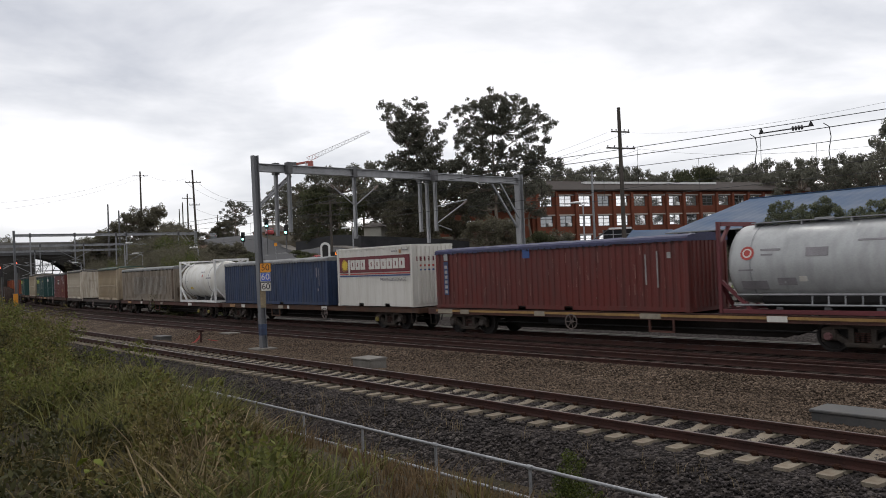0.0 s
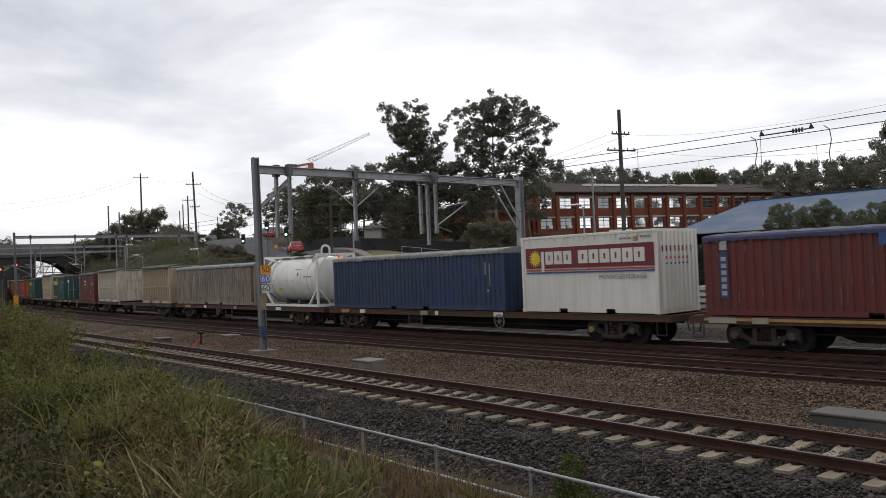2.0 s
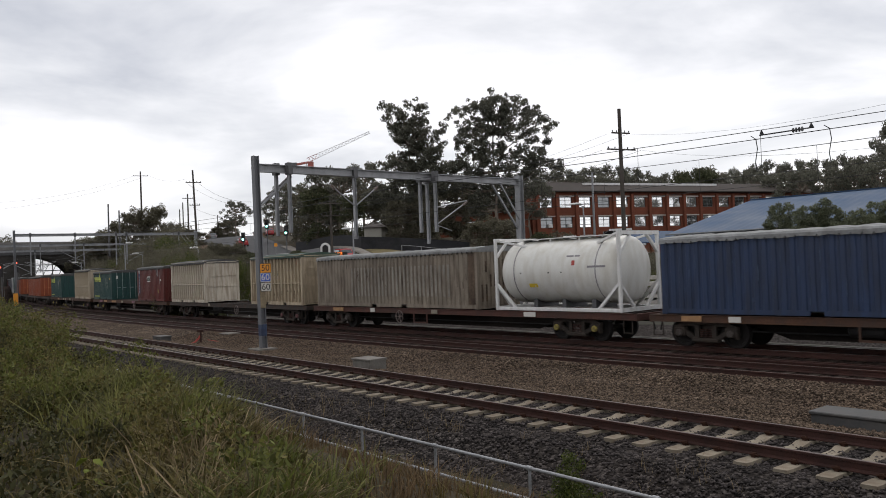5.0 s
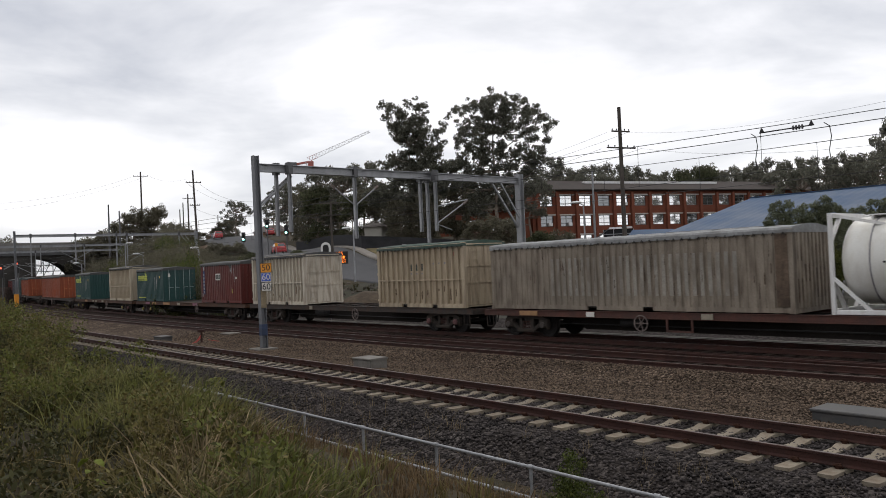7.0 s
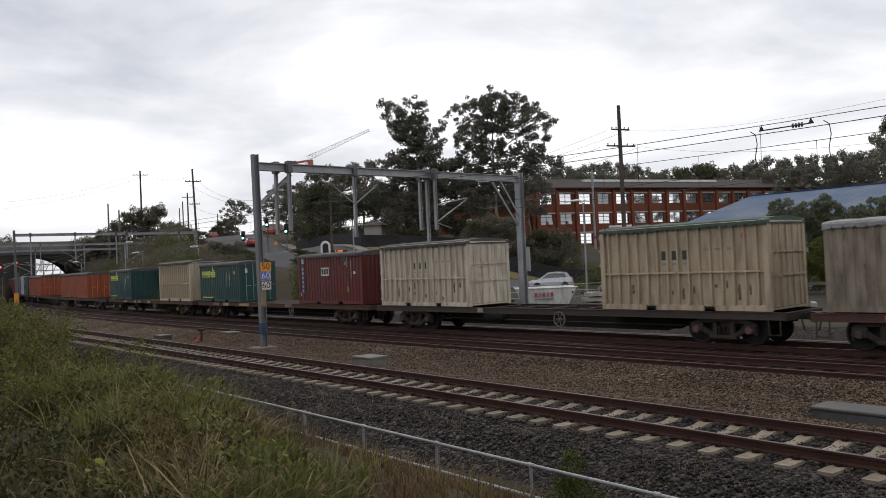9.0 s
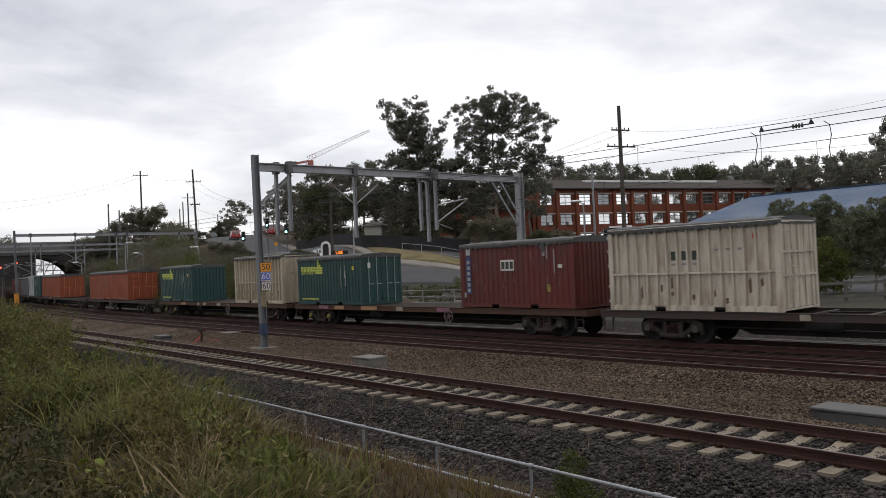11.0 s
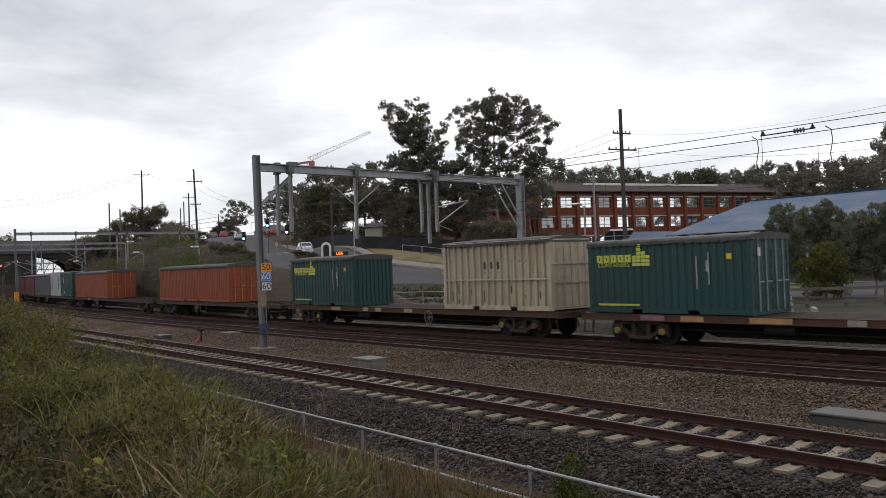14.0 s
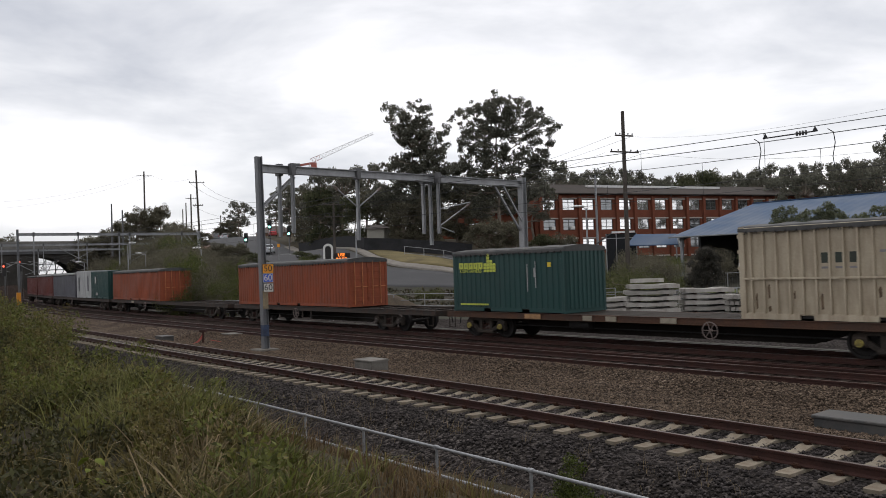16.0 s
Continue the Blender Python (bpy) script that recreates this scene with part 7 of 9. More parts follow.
def board_fence(a, b, label):
    """Low fence of wide weathered boards on short posts."""
    a, b = Vector((*a, 0)), Vector((*b, 0))
    ob = thing("board_fence", label, "fence")
    n = round((b - a).length / 2.2)
    wood_m = surface("weathered_board", (0.12, 0.115, 0.10), 0.9, 0, 0.25, 0.8, 20, 0.3, (0.05, 0.045, 0.04), 0.6, (0.4, 0.4, 2))
    for k in range(n + 1):
        p = a.lerp(b, k / n)
        z = land_at(p.x, p.y)
        part("post", Geo().box((p.x - 0.07, p.y - 0.02, z - 0.3), (p.x + 0.07, p.y + 0.12, z + 1.12), cham=0.01), wood_m, ob)
        if k < n:
            q = a.lerp(b, (k + 1) / n)
            zq = land_at(q.x, q.y)
            for h in (0.28, 0.98):
                part("board", Geo().bar((p.x, p.y - 0.05, z + h), (q.x, q.y - 0.05, zq + h), 0.05, 0.17), wood_m, ob)


board_fence((15.40, 44.00), (25.55, 43.00), "weathered grey board fence behind the sleeper stacks")
mesh_fence((9.51, 50.00), (17.89, 50.00), 1.1, "grey guard railing behind the sleeper stacks", 0.0, 3)
mesh_fence((21.68, 70.00), (36.00, 66.00), 1.7, "dark picket fence before the grass", 0.18, 2)
mesh_fence((-19.80, 62.00), (-14.07, 58.00), 1.2, "grey mesh railing below the green slope", 0.25, 3)
mesh_fence((-4.4, 86.60), (1.9, 83.60), 0.95, "grey handrail on the grass slope", 0.0, 2)
mesh_fence((-5.78, 56.00), (2.72, 54.00), 1.1, "thin wire fence beyond the train", 0.0, 3)


def target_signal(x, y, z_top):
    """Low lineside signal: mast, two round black targets with hoods, small platform."""
    ob = thing("lineside_signal", "unlit black lineside signal with two round hoods beyond the train", "railway signal", pose(x, y, 0))
    part("mast", Geo().rod((0.12, 0.1, -0.4), (0.12, 0.1, z_top + 0.2), 0.05, 8), M_STEELD, ob)
    for k in range(2):
        z = z_top - 0.72 * k
        part("target", Geo().lathe([(0.0, 0.24), (0.03, 0.24), (0.05, 0.20)], (-0.05, -0.02, z), (0, -1, 0), 18), M_BLACK, ob)
        part("hood", Geo().lathe([(0.05, 0.17), (0.26, 0.17), (0.26, 0.155), (0.05, 0.155)], (-0.05, -0.02, z), (0, -1, 0), 14), M_BLACK, ob)
    part("platform", Geo().box((-0.45, -0.2, z_top - 1.35), (0.35, 0.4, z_top - 1.30)), M_STEEL, ob)
    part("ladder", Geo().rod((0.3, 0.15, -0.3), (0.3, 0.15, z_top), 0.02, 6), M_STEEL, ob)


target_signal(-7.40, 50.00, 2.63)


def spoil_heap():
    """Low heap of brown soil beside the yard."""
    x, y = -5.18, 56.00
    n, m, g, rows = 22, 10, Geo(), []
    for j in range(m + 1):
        row = []
        for k in range(n):
            a, q = 6.2832 * k / n, j / m
            px, py = x + 3.6 * q * math.cos(a), y + 2.4 * q * math.sin(a)
            h = 1.25 * (1 - q * q) ** 1.2 + 0.16 * noise.noise(Vector((px * 1.5, py * 1.5, 0))) * (1 - q)
            row.append((px, py, land_at(px, py) - 0.03 + h))
        rows.append(row + row[:1])
    g.sheet(rows)
    solo("spoil_heap", g, surface("brown_soil", (0.075, 0.058, 0.042), 0.95, 0, 0.4, 0.8, 14, 0.6, (0.04, 0.032, 0.022), 0.6, (1, 1, 1)), "low heap of brown soil beside the yard", "soil heap", kind="stuff", smooth=True)


spoil_heap()


def rubble():
    """Broken stone, clods and dry tufts on the dirt between the road and the train."""
    rng = random.Random(77)
    g, tufts = Geo(), Geo()
    for k in range(520):
        x, y = rng.uniform(-9, 5), rng.uniform(52, 69)
        r, z = rng.uniform(0.05, 0.15) * (1.9 if rng.random() < 0.12 else 1), land_at(x, y)
        g.box((x - r, y - r * 0.8, z - 0.05), (x + r * rng.uniform(0.6, 1.3), y + r, z + r * rng.uniform(0.5, 1.1)), cham=r * 0.3)
    for k in range(900):
        x, y = rng.uniform(-11, 5), rng.uniform(58, 69.5)
        if noise.noise(Vector((x * 0.5, y * 0.35, 3.0))) < -0.05:
            continue
        z, h, a = land_at(x, y) - 0.04, rng.uniform(0.12, 0.5), rng.uniform(0, 6.283)
        for j in range(5):
            b, q = a + j * 1.26, 0.05
            tufts.add([(x + q * math.cos(b + 1.2), y + q * math.sin(b + 1.2), z), (x - q * math.cos(b + 1.2), y - q * math.sin(b + 1.2), z), (x + 0.5 * h * math.cos(b), y + 0.5 * h * math.sin(b), z + h * rng.uniform(0.6, 1))], [(0, 1, 2)])
    solo("rubble", g, surface("broken_stone", (0.10, 0.088, 0.074), 0.9, 0, 0.4, 0.8, 14, 0.3, island=0.5), "scattered broken stone and clods on the dirt", "rubble", kind="stuff")
    solo("dry_weeds", tufts, surface("dry_weed", (0.058, 0.052, 0.028), 0.9, 0, 0.4, 0.8, 14, 0.1, island=0.5), "sparse dry weeds on the dirt below the road", "weeds", kind="stuff")


rubble()


# ---- trees and shrubs ----
M_BARK = surface("gum_bark", (0.20, 0.165, 0.135), 0.9, 0, 0.3, 1.0, 15, 0.3, (0.08, 0.065, 0.055), 0.6, (1, 1, 0.2))
M_GUM = leafy("gum_leaves", (0.130, 0.130, 0.104), 0.5, 0.5, (0.16, 0.145, 0.10))
M_DARKLEAF = leafy("dark_leaves", (0.121, 0.112, 0.081), 0.5, 0.45, (0.12, 0.11, 0.06))
M_OLIVE = leafy("olive_leaves", (0.062, 0.068, 0.036), 0.45, 0.3, (0.11, 0.10, 0.05))
M_GREYLEAF = leafy("greygreen_leaves", (0.062, 0.058, 0.050), 0.45, 0.3, (0.09, 0.085, 0.06))
M_RUSTLEAF = leafy("reddish_leaves", (0.085, 0.040, 0.028), 0.45, 0.3, (0.12, 0.05, 0.03))
M_YARDLEAF = leafy("yard_leaves", (0.122, 0.132, 0.084), 0.5, 0.35, (0.11, 0.12, 0.06))
M_YELLEAF = leafy("yellowgreen_leaves", (0.085, 0.095, 0.026), 0.45, 0.3, (0.14, 0.13, 0.035))
M_YARDGREEN = leafy("yard_shrub_leaves", (0.074, 0.082, 0.030), 0.5, 0.3, (0.11, 0.11, 0.04))
M_BRIGHT = leafy("green_leaves", (0.066, 0.082, 0.022), 0.55, 0.35, (0.15, 0.13, 0.035))


def leaf_mesh(name, lobes, per, size, mt, rng, flat=0.8):
    """Thousands of single leaves or sprays: four-cornered, turned at random, set in lobes (x, y, z, r)."""
    quads = []
    for x, y, z, r in lobes:
        n = max(8, int(per * r * r))
        # points in a shell, thinned inside, drooping below
        d = rng.normal(size=(n, 3))
        d /= np.linalg.norm(d, axis=1)[:, None] + 1e-9
        rad = r * rng.uniform(0.35, 1.0, n) ** 0.6
        # smaller sprays within the lobe make the outline uneven
        tuft = rng.normal(size=(max(3, n // 14), 3)) * 0.45 * r
        c = d * rad[:, None] * np.array([1, 1, flat])
        pick = rng.randint(0, len(tuft), n)
        near = rng.uniform(size=n) < 0.55
        c[near] = tuft[pick[near]] * np.array([1.25, 1.25, flat]) + rng.normal(size=(near.sum(), 3)) * 0.16 * r
        c *= np.minimum(1.0, 1.08 * r / (np.linalg.norm(c, axis=1) + 1e-9))[:, None]
        c += np.array([x, y, z])
        u = rng.normal(size=(n, 3))
        u[:, 2] -= 0.5
        u /= np.linalg.norm(u, axis=1)[:, None] + 1e-9
        w = np.cross(u, rng.normal(size=(n, 3)))
        w /= np.linalg.norm(w, axis=1)[:, None] + 1e-9
        s = size * rng.uniform(0.6, 1.4, n)[:, None]
        quads.append(np.stack([c - u * s, c - w * s * 0.42, c + u * s, c + w * s * 0.42], 1))
    q = np.concatenate(quads)
    me = bpy.data.meshes.new(name)
    nq = len(q)
    me.vertices.add(nq * 4)
    me.vertices.foreach_set("co", q.reshape(-1))
    me.loops.add(nq * 4)
    me.loops.foreach_set("vertex_index", np.arange(nq * 4))
    me.polygons.add(nq)
    me.polygons.foreach_set("loop_start", np.arange(0, nq * 4, 4))
    me.polygons.foreach_set("loop_total", np.full(nq, 4))
    me.materials.append(mt)
    me.update(calc_edges=True)
    return me


def limbs(height, lobes, rng, r0):
    """Trunk with a few bends, and limbs that fork towards the lobes."""
    g = Geo()
    top = max(l[2] for l in lobes) * 0.72
    pts = [Vector((0, 0, -1.0))]
    cx, cy = np.mean([l[0] for l in lobes]), np.mean([l[1] for l in lobes])
    for k in range(1, 7):
        t = k / 6
        pts.append(Vector((cx * t * t + rng.normal() * 0.18, cy * t * t + rng.normal() * 0.18, top * t)))
    for k in range(6):
        g.rod(pts[k], pts[k + 1], r0 * (1 - 0.13 * k), 8, r0 * (1 - 0.13 * (k + 1)))
    for x, y, z, r in lobes:
        end = Vector((x, y, z))
        start = min((pts[k] for k in range(2, 7)), key=lambda p: (p - end).length + (4 if p.z > z else 0))
        mid = start.lerp(end, 0.5) + Vector((rng.normal() * 0.3, rng.normal() * 0.3, -0.12 * (end - start).length))
        g.rod(start, mid, r0 * 0.36, 6, r0 * 0.24)
        g.rod(mid, end, r0 * 0.24, 6, r0 * 0.08)
        for _ in range(2):
            g.rod(end, end + Vector((rng.normal(), rng.normal(), abs(rng.normal()))) * r * 0.45, r0 * 0.10, 5, r0 * 0.03)
    return g


def tree(name, label, x, y, z, lobes, per, size, mt, seed, r0=0.35, group="", bark=M_BARK):
    rng = np.random.RandomState(seed)
    ob = thing(name, label, "tree", pose(x, y, z), group)
    part("trunk", limbs(0, lobes, rng, r0), bark, ob, "pale grey-brown trunk and limbs")
    part("crown", leaf_mesh("crown", lobes, per, size, mt, rng), mt, ob)
    return ob


def crown_lobes(seed, h, w, n, low=0.35, r=(0.10, 0.19)):
    """Lobes of an irregular crown, h high and w wide."""
    rng = np.random.RandomState(seed)
    out = []
    for k in range(n):
        t = rng.uniform(low, 1.0)
        spread_ = w / 2 * (0.35 + 0.65 * math.sin(math.pi * min(1, (t - low) / (1 - low) * 0.82 + 0.12)))
        a, q = rng.uniform(0, 6.283), math.sqrt(rng.uniform(0.05, 1.0))
        rr = h * rng.uniform(*r)
        out.append((spread_ * q * math.cos(a), spread_ * q * math.sin(a), h * t - rr * 0.5, rr))
    return out


def clumps(circles, k, base_x, base_y, seed, depth, fine, thin=1.0):
    """Breaks each mass of a crown (middle, height, radius) into many small leafy clumps on its outside."""
    rng = random.Random(seed)
    out = []
    for x, y, r in circles:
        n = max(2, int(thin * 1.25 * (r / fine) ** 2))
        for _ in range(n):
            a, q = rng.uniform(0, 6.283), math.sqrt(rng.uniform(0.02, 1.0)) * 0.95
            px, py = x + r * q * math.cos(a), y + r * q * math.sin(a) * 0.92
            f = fine * rng.uniform(0.55, 1.15)
            deep = rng.uniform(-1, 1) * depth * math.sqrt(max(0.05, 1 - q * q))
            out.append(((px - base_x) * k + 0.04 * (base_y - py) * k, deep, (base_y - py) * k, f * k))
    return out


def big_gums():
    k = 0.0734
    one = ((688, 186, 9), (700, 194, 10), (709, 206, 11), (742, 186, 10), (730, 184, 7), (752, 198, 12), (722, 214, 17), (745, 222, 20), (716, 238, 17), (735, 250, 26), (700, 226, 10), (766, 240, 14), (742, 280, 30), (698, 286, 14), (680, 294, 12), (666, 298, 7),
           (772, 276, 17), (782, 236, 9), (786, 262, 11), (780, 300, 14), (692, 206, 9), (715, 304, 26), (758, 312, 30), (724, 340, 32), (700, 352, 28), (752, 360, 32), (672, 345, 22))
    left = ((812, 196, 10), (830, 186, 12), (848, 178, 10), (866, 170, 12), (880, 180, 12), (898, 176, 10), (912, 178, 8), (930, 190, 11), (946, 200, 10), (952, 214, 11), (848, 200, 18), (876, 200, 20), (905, 204, 18), (928, 214, 14), (966, 224, 11), (982, 224, 4),
           (826, 220, 12), (808, 208, 6), (784, 212, 7), (796, 206, 4), (818, 238, 12), (804, 254, 10), (850, 236, 18), (880, 232, 16), (910, 236, 16), (940, 244, 14), (964, 250, 9))
    right = ((838, 262, 16), (862, 260, 12), (892, 262, 10), (922, 268, 15), (950, 276, 15),
           (968, 292, 12), (986, 298, 11), (822, 282, 14), (800, 292, 14), (846, 294, 20), (876, 300, 14), (818, 318, 26), (862, 328, 24), (940, 304, 18), (930, 330, 26), (898, 352, 28), (850, 362, 24), (858, 280, 16), (884, 278, 12), (906, 288, 12), (935, 290, 18), (790, 302, 18), (780, 330, 20), (905, 310, 16), (890, 218, 16), (860, 222, 14))
    for base_x, masses, at, seed in ((735, one, (-4.05, 105.00, 5.33), 11), (880, left + right, (7.05, 105.00, 4.92), 12)):
        lobes = clumps(masses, k, base_x, 440, seed, 2.6, 8.0, 3.3)
        rng = np.random.RandomState(seed)
        ob = thing("gum_tree", "tall dark eucalyptus with an open uneven crown", "tree", pose(*at), "tall gums behind the gantry")
        part("trunk", limbs(0, lobes[::22], rng, 0.30), M_BARK, ob, "pale grey-brown trunk and limbs")
        part("crown", leaf_mesh("crown", lobes, 400, 0.135, M_GUM, rng, 0.75), M_GUM, ob)


big_gums()


def yard_trees():
    """Rounded trees and bushes in front of the blue-roofed hall."""
    k = 0.0385
    rows = []
    rows += [("dense dark green tree with a rounded crown", M_YARDLEAF, (22.44, 55.00, -0.02), 1372, ((1330, 432, 22), (1352, 446, 28), (1384, 384, 22), (1376, 404, 20), (1390, 420, 28), (1370, 470, 30), (1400, 455, 26), (1318, 450, 12), (1345, 478, 14)))]
    rows += [("tall dark green tree with two leafy heads", M_YARDLEAF, (26.44, 57.00, -0.25), 1452, ((1430, 398, 24), (1456, 382, 18), (1474, 394, 20), (1450, 414, 32), (1488, 418, 24), (1424, 424, 22), (1470, 440, 30)))]
    rows += [("spreading dark tree with several thin trunks", M_YARDLEAF, (27.46, 52.00, -0.68), 1545, ((1500, 420, 26), (1530, 402, 28), (1560, 388, 28), (1590, 400, 34), (1512, 450, 28), (1548, 446, 34), (1590, 450, 34), (1525, 474, 20), (1568, 484, 22), (1496, 468, 16)))]
    rows += [("dull yellow-green rounded bush", M_YELLEAF, (23.77, 51.00, -0.35), 1456, ((1440, 452, 18), (1462, 444, 18), (1430, 474, 20), (1458, 474, 26), (1484, 470, 20), (1442, 500, 26), (1474, 502, 26), (1492, 492, 14)))]
    rows += [("grey-green bush beside the hall posts", M_GREYLEAF, (19.77, 62.00, 0.00), 1244, ((1242, 454, 16), (1256, 470, 18), (1232, 474, 18), (1250, 490, 22), (1228, 498, 20)))]
    for n, (label, mt, at, bx, masses) in enumerate(rows):
        lobes = [l for l in clumps(masses, k * at[1] / 55, bx, 530, 70 + n, 1.1, 7.5, 3.6) if l[2] > 0.1]
        rng = np.random.RandomState(80 + n)
        ob = thing("yard_tree", label + " in the yard", "tree", pose(at[0], at[1], -0.1), "trees before the hall")
        g = limbs(0, lobes[::30], rng, 0.09)
        part("trunk", g, M_BARK, ob)
        part("crown", leaf_mesh("crown", lobes, 1500, 0.062, mt, rng, 0.85), mt, ob)


yard_trees()


def wood():
    """Single trees of the middle distance; a few shapes, copied."""
    kinds = {
        "gum": tree("gum_tree", "mid-sized grey-green eucalyptus with gaps in its crown", -15.17, 118.00, 4.2, crown_lobes(21, 11.0, 9.6, 46, 0.36, (0.04, 0.085)), 420, 0.15, M_GUM, 21, 0.26, "trees round the yard"),
        "dark": tree("broad_tree", "dense dark green tree", -10.07, 112.00, 3.6, crown_lobes(22, 9.5, 7.4, 60, 0.15, (0.06, 0.12)), 300, 0.15, M_DARKLEAF, 22, 0.24, "trees round the yard"),
        "olive": tree("broad_tree", "olive green tree with a loose crown", -18.16, 116.00, 4.2, crown_lobes(23, 10.5, 7.0, 26, 0.25, (0.08, 0.15)), 260, 0.17, M_OLIVE, 23, 0.22, "trees round the yard"),
    }
    rows = []
    rows += [("gum", (-17.2, 122.00, 19.0), 40), ("gum", (-28.80, 150.00, 20.14), 200), ("gum", (-12.15, 125.00, 20.2), 130), ("dark", (-7.41, 118.00, 14.87), 70), ("dark", (1.63, 112.00, 14.86), 10)]
    rows += [("dark", (5.33, 116.00, 14.82), 200), ("olive", (-12.11, 108.00, 12.92), 140), ("dark", (-1.59, 118.00, 15.64), 100), ("dark", (-4.64, 110.00, 12.81), 33)]
    rows += [("gum", (13.59, 124.00, 17.26), 250), ("gum", (21.74, 150.00, 21.33), 20), ("dark", (-17.86, 128.00, 15.6), 90), ("gum", (-20.2, 132.00, 15.8), 190), ("olive", (-17.79, 116.00, 15.2), 10), ("dark", (-9.37, 112.00, 14.74), 80), ("gum", (-14.78, 118.00, 18.6), 280), ("dark", (-26.6, 152.00, 18.5), 20), ("dark", (-23.6, 140.00, 17.5), 310), ("dark", (-19.2, 126.00, 15.5), 160), ("dark", (-5.2, 103.00, 11.8), 190), ("dark", (-1.8, 103.00, 12.4), 250)]
    # growth behind the dark fence
    rows += [(q, (x, y, land_at(x, y) + h), a) for q, x, y, h, a in (("dark", 4.6, 87.0, 5.0, 15), ("dark", 7.4, 89.0, 5.4, 120), ("olive", 10.2, 87.5, 4.6, 220), ("dark", 13.0, 89.0, 5.2, 300))]
    # skyline on the left
    rows += [("dark", (-62.95, 165.00, 17.30), 0), ("dark", (-58.30, 165.00, 17.82), 120), ("dark", (-67.55, 170.00, 15.22), 220), ("dark", (-63.37, 172.00, 16.62), 60), ("gum", (-48.47, 190.00, 20.68), 300)]
    rows += [("dark", (-54.00, 200.00, 16.40), 10), ("dark", (-53.32, 205.00, 17.24), 100), ("dark", (-55.74, 200.00, 14.79), 70), ("gum", (-39.66, 190.00, 21.27), 330), ("dark", (-69.14, 160.00, 12.02), 80), ("dark", (-67.14, 162.00, 13.05), 200), ("dark", (-73.28, 165.00, 11.92), 150), ("dark", (-92.51, 170.00, 12.86), 150)]
    rows += [("dark", (-54.73, 165.00, 13.86), 250), ("dark", (-47.27, 150.00, 11.71), 280), ("dark", (-42.18, 140.00, 10.55), 200)]
    # low growth below the hill road
    rows += [("dark", (-23.92, 92.00, 6.5), 40), ("dark", (-24.43, 90.00, 5.06), 140), ("olive", (-23.27, 94.00, 5.46), 240), ("dark", (-27.97, 100.00, 6.9), 300), ("olive", (-21.41, 90.00, 5.07), 20), ("dark", (-30.53, 105.00, 6.39), 200), ("olive", (-15.51, 88.00, 5.18), 100), ("olive", (-14.05, 84.00, 4.69), 300)]
    # skyline on the right
    rows += [("gum", (28.72, 185.00, 24.52), 40), ("gum", (34.86, 190.00, 25.96), 140), ("gum", (41.95, 195.00, 27.01), 240), ("gum", (49.27, 200.00, 26.12), 340), ("gum", (58.36, 205.00, 25.67), 60), ("gum", (65.58, 205.00, 26.40), 200)]
    rows += [("dark", (71.13, 210.00, 26.37), 160), ("gum", (74.48, 200.00, 25.41), 260), ("gum", (76.82, 190.00, 25.65), 10), ("gum", (78.46, 180.00, 24.48), 110), ("gum", (81.02, 172.00, 23.77), 210), ("gum", (83.53, 165.00, 23.39), 310), ("gum", (85.50, 160.00, 23.04), 70)]
    rows += [("gum", (72.90, 125.00, 24.73), 20), ("gum", (91.25, 200.00, 24.05), 10), ("gum", (67.15, 160.00, 19.48), 15), ("gum", (67.41, 150.00, 19.33), 95), ("gum", (70.26, 145.00, 19.09), 185), ("gum", (72.77, 140.00, 19.02), 265), ("gum", (73.98, 135.00, 18.87), 35), ("gum", (27.77, 170.00, 21.51), 77), ("gum", (34.48, 175.00, 22.32), 190)]
    rows += [("olive", (58.05, 190.00, 23.18), 30), ("olive", (64.39, 195.00, 24.35), 130), ("gum", (68.04, 190.00, 23.06), 230), ("gum", (68.22, 175.00, 22.23), 300), ("gum", (41.13, 180.00, 22.40), 55), ("gum", (48.73, 185.00, 22.43), 155)]
    for kind, (x, y, top), turn in rows:
        src = kinds[kind]
        z = land_at(x, y) - 0.3
        size = (top - z) / TALL[kind]
        copy_thing(src, pose(x, y, z, 0, 0, turn)).scale = (0.55 * size + 0.3, 0.55 * size + 0.3, size)
    for src in kinds.values():
        for o in list(src.children) + [src]:
            bpy.data.objects.remove(o)


TALL = {"gum": 11.6, "dark": 9.7, "olive": 10.6}
wood()


